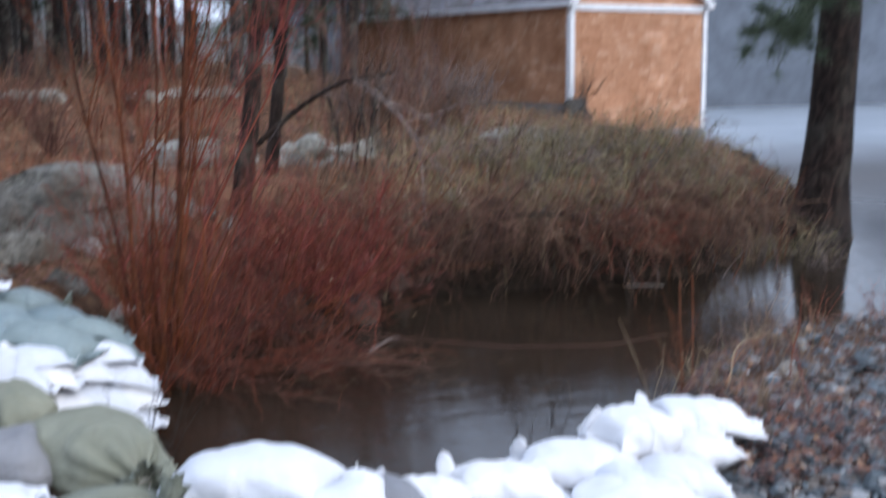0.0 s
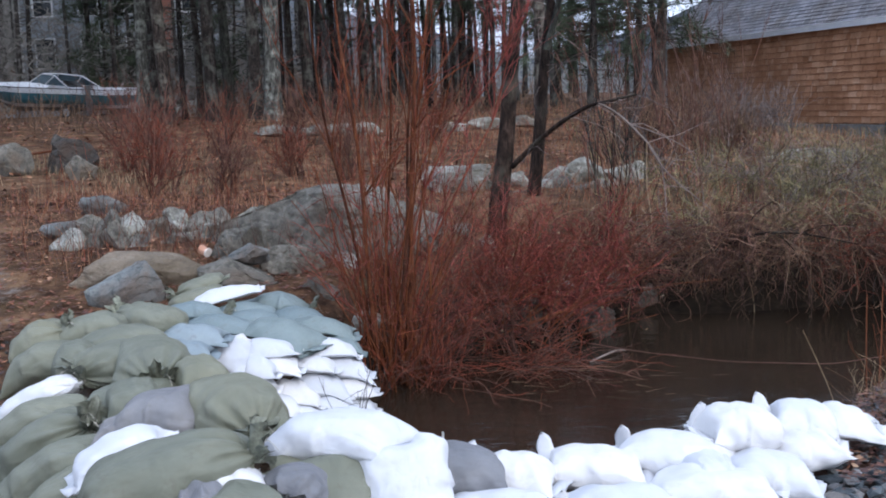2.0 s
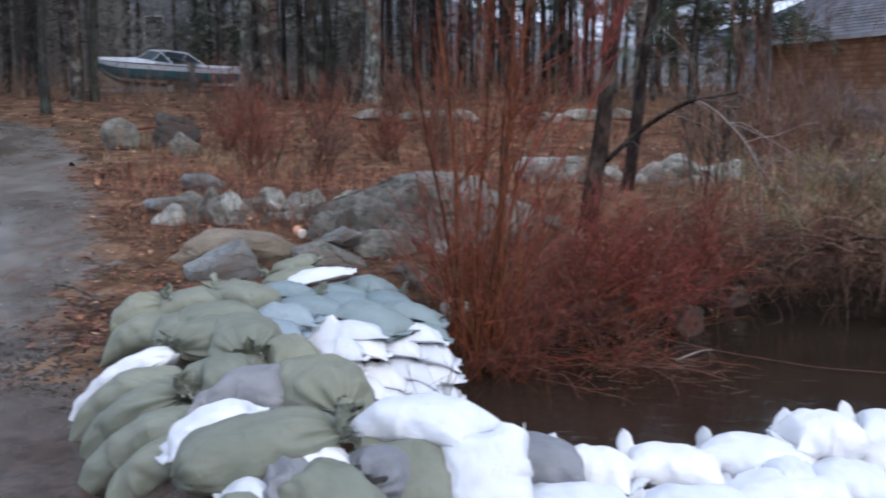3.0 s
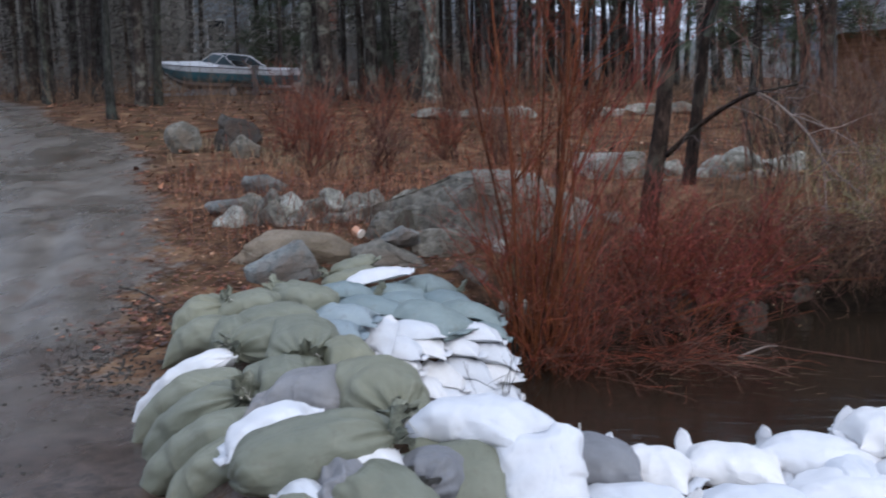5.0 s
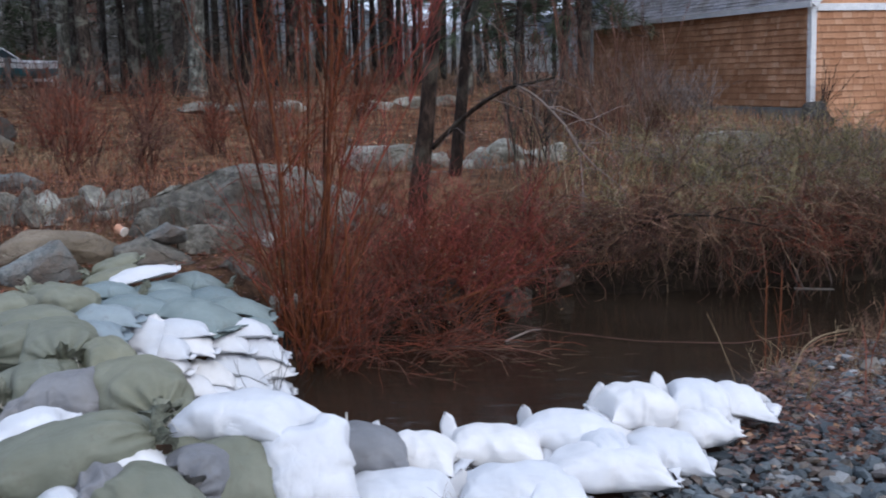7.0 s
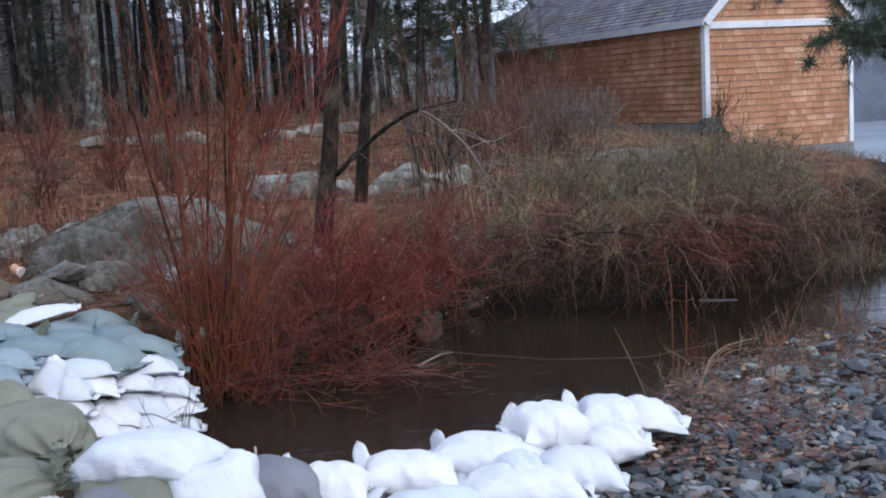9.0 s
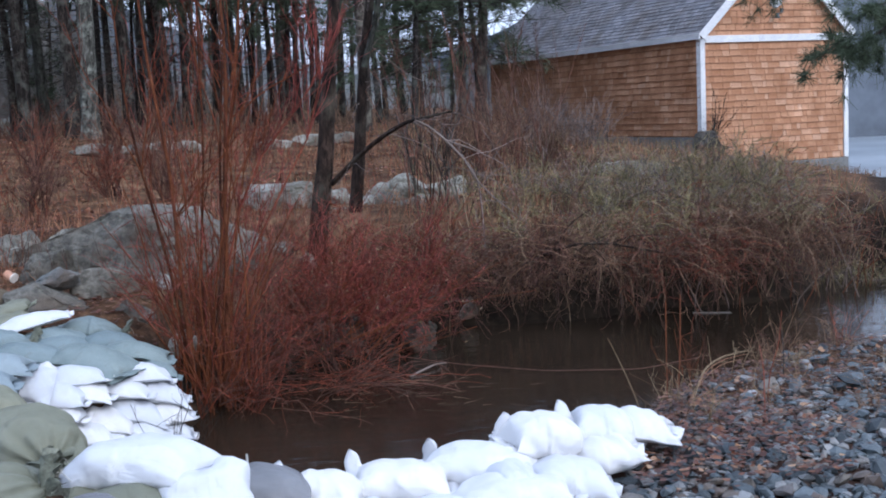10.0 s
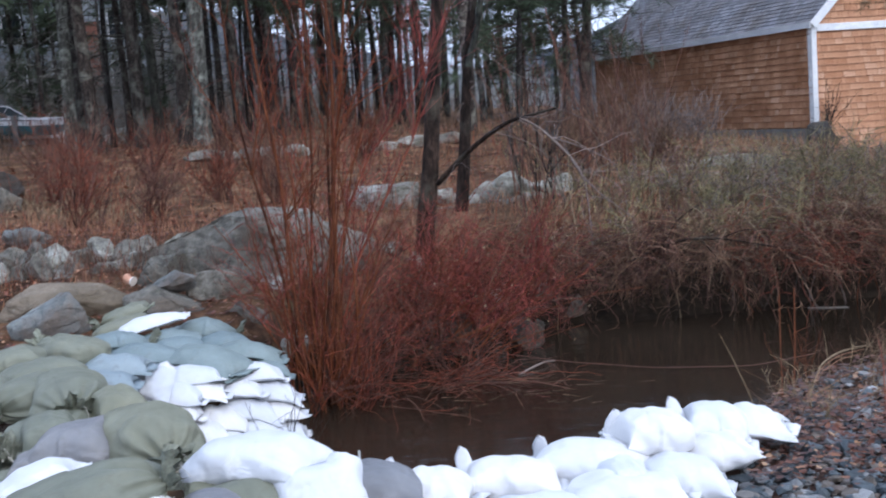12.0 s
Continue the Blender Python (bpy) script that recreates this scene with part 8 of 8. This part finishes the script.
def weed(x, y, n, h, seed, material, label, lean=(0, 0), r=0.004):
    w = tagged(empty("dead_weed"), label, "dead weed")
    rng = np.random.default_rng(seed)
    foot = np.array([x, y, ground_z(x, y) - 0.02]) + rng.normal(0, 0.04, (n, 3)) * np.array([1, 1, 0])
    d = np.stack([rng.normal(lean[0], 0.22, n), rng.normal(lean[1], 0.22, n), np.ones(n)], 1)
    P = arcs(rng, n, foot, d, rng.uniform(h * 0.5, h, n), 0.1, 0.06, 8)
    for i in range(n):
        tubes("stalk", P[i:i + 1], r, r * 0.4, material, w)
    which, at = rng.integers(0, n, n * 4), rng.integers(3, 7, n * 4)
    Q = arcs(rng, n * 4, P[which, at], rng.normal(0, 0.6, (n * 4, 3)) + np.array([0, 0, 0.6]), rng.uniform(0.04, 0.2, n * 4), 0.2, 0.1, 5)
    brush(tubes("side_stalk_mass", Q, r * 0.5, r * 0.25, material, w))


weed(2.55, 7.35, 7, 0.85, 1, TWIG_ORANGE, "tall rusty dead weed on the stony bank")
weed(2.35, 7.15, 6, 0.45, 2, TWIG_TAN, "bleached dead weed by the last sandbag", (0.5, 0))
weed(1.95, 6.6, 9, 0.42, 3, TWIG_BROWN, "short brown dead weed behind the dam")
weed(3.30, 7.6, 5, 0.60, 4, TWIG_BROWN, "thin brown dead weed on the stony bank")
weed(3.05, 7.3, 6, 0.40, 5, TWIG_BROWN, "thin brown dead weed on the stony bank")
weed(3.85, 7.8, 6, 0.55, 6, TWIG_MAROON, "dark red dead weed on the stony bank")
weed(4.3, 7.75, 6, 0.50, 7, TWIG_MAROON, "dark red dead weed on the stony bank")
weed(1.25, 5.75, 7, 0.60, 8, BARK_DARK, "short brown dead weed behind the dam")
weed(1.45, 6.0, 7, 0.55, 9, BARK_DARK, "dark red dead weed behind the dam")
weed(-0.90, 7.35, 9, 0.95, 10, BARK_DARK, "dark bent weed before the white sandbags", (0.1, 0))
weed(0.15, 4.0, 8, 0.22, 11, TWIG_BROWN, "thin dry grass against the sandbags", r=0.002)
weed(2.05, 5.6, 10, 0.25, 12, TWIG_TAN, "bleached grass beside the last sandbag", r=0.0025)
weed(1.95, 5.95, 8, 0.35, 13, TWIG_TAN, "bleached grass beside the last sandbag", r=0.0025)
rod("cane", [(2.34, 5.6, -0.17), (2.42, 5.8, -0.06), (2.52, 6.05, 0.05), (2.60, 6.3, 0.12)], 0.0042, 0.0025, TWIG_MAROON, "dark red cane standing in the stones", "cane")
rod("cane", [(2.82, 6.5, -0.22), (2.92, 6.7, -0.10), (3.0, 6.9, 0.0), (3.06, 7.05, 0.04)], 0.0045, 0.0025, BARK_DARK, "dark dead cane standing in the stones", "cane")
rod("cane", [(2.62, 6.25, -0.22), (2.66, 6.3, -0.05), (2.74, 6.35, 0.12), (2.78, 6.4, 0.30)], 0.0036, 0.002, TWIG_MAROON, "dark red cane standing in the stones", "cane")
rod("cane", [(2.18, 6.55, -0.50), (2.22, 6.65, -0.20), (2.27, 6.75, 0.05), (2.31, 6.85, 0.36)], 0.0055, 0.003, TWIG_ORANGE, "rusty orange cane at the water's edge", "cane")
rod("cane", [(2.10, 6.55, -0.50), (2.14, 6.62, -0.22), (2.17, 6.72, 0.04), (2.20, 6.8, 0.33)], 0.0050, 0.003, TWIG_ORANGE, "rusty orange cane at the water's edge", "cane")
for i in range(5):
    r = random.Random(660 + i)
    a = r.uniform(-0.06, 0.06)
    rod("grass_blade", [(1.94 + a, 5.9 + a, -0.19), (2.05 + a, 6.0, -0.10 + a * 0.5), (2.22, 6.15 + a, -0.02 + a), (2.38, 6.3 + a, 0.01 + a), (2.52 + a, 6.4, 0.0 + a * 1.5)], 0.0026, 0.0014, TWIG_TAN if i % 2 else STRAW, "bleached arching grass beside the last sandbag", "dead grass")
for i, (x, y, h) in enumerate(((1.29, 7.05, 0.20), (1.35, 6.95, 0.16), (1.43, 7.07, 0.18), (1.66, 7.30, 0.26), (1.72, 7.45, 0.24), (2.15, 7.60, 0.22))):
    weed(x, y, 4, h + max(0.0, WATER_Z - ground_z(x, y)) + 0.06, 40 + i, BARK_DARK, "dark broken stubs of weed standing in the water", r=0.0055)
for i in range(34):
    r = random.Random(600 + i)
    weed(r.uniform(2.4, 5.2), r.uniform(5.6, 7.9), 4, r.uniform(0.15, 0.45), 620 + i, (TWIG_BROWN, TWIG_DUSK, TWIG_TAN)[i % 3], "thin dry weed between the stones", r=0.0028)


def ground_twigs():
    """Broken twigs and flattened dead stems over the stony bank."""
    rng = np.random.default_rng(73)
    n = 900
    x, y = rng.uniform(1.5, 5.0, n), rng.uniform(5.0, 8.3, n)
    ok = (pond_edge(x, y) < -0.05) & (x > 1.55 + 0.3 * (y - 5)) & (y - 0.5 * (x - 2.0) > 5.0 + 0.8 * rng.uniform(-1, 1, n))
    x, y = x[ok], y[ok]
    n = len(x)
    a = rng.uniform(0, 6.28, n)
    foot = np.stack([x, y, land(x, y) + 0.03], 1)
    P = wild(rng, foot, np.stack([np.cos(a), np.sin(a), rng.uniform(0.0, 0.5, n)], 1), rng.uniform(0.06, 0.38, n), 6, 0.16, 0.03)
    P[:, :, 2] = np.maximum(P[:, :, 2], land(P[:, :, 0], P[:, :, 1]) + 0.006)
    stuff(tubes("twig_litter", P, rng.uniform(0.0012, 0.0035, n), 0.001, TWIG_BROWN), "broken brown twigs lying over the stony bank", "litter")


ground_twigs()


def floating_litter():
    """Twigs, bark and leaf scraps that the flood has gathered round the red stems."""
    rng = np.random.default_rng(71)
    n = 80
    x = rng.normal(0.45, 0.8, n)
    y = 9.05 - 0.25 * x + rng.normal(0, 0.42, n)
    ok = pond_edge(x, y) > 0.15
    x, y = x[ok], y[ok]
    n = len(x)
    a = rng.normal(0.15, 0.5, n)
    foot = np.stack([x, y, np.full(n, WATER_Z + 0.002)], 1)
    P = wild(rng, foot, np.stack([np.cos(a), np.sin(a), np.zeros(n)], 1), rng.uniform(0.04, 0.26, n), 5, 0.12, 0.0)
    P[:, :, 2] = WATER_Z + 0.002
    stuff(tubes("floating_litter", P, rng.uniform(0.0015, 0.003, n), 0.001, TWIG_BROWN), "bits of twig and bark floating round the stems", "litter")


floating_litter()
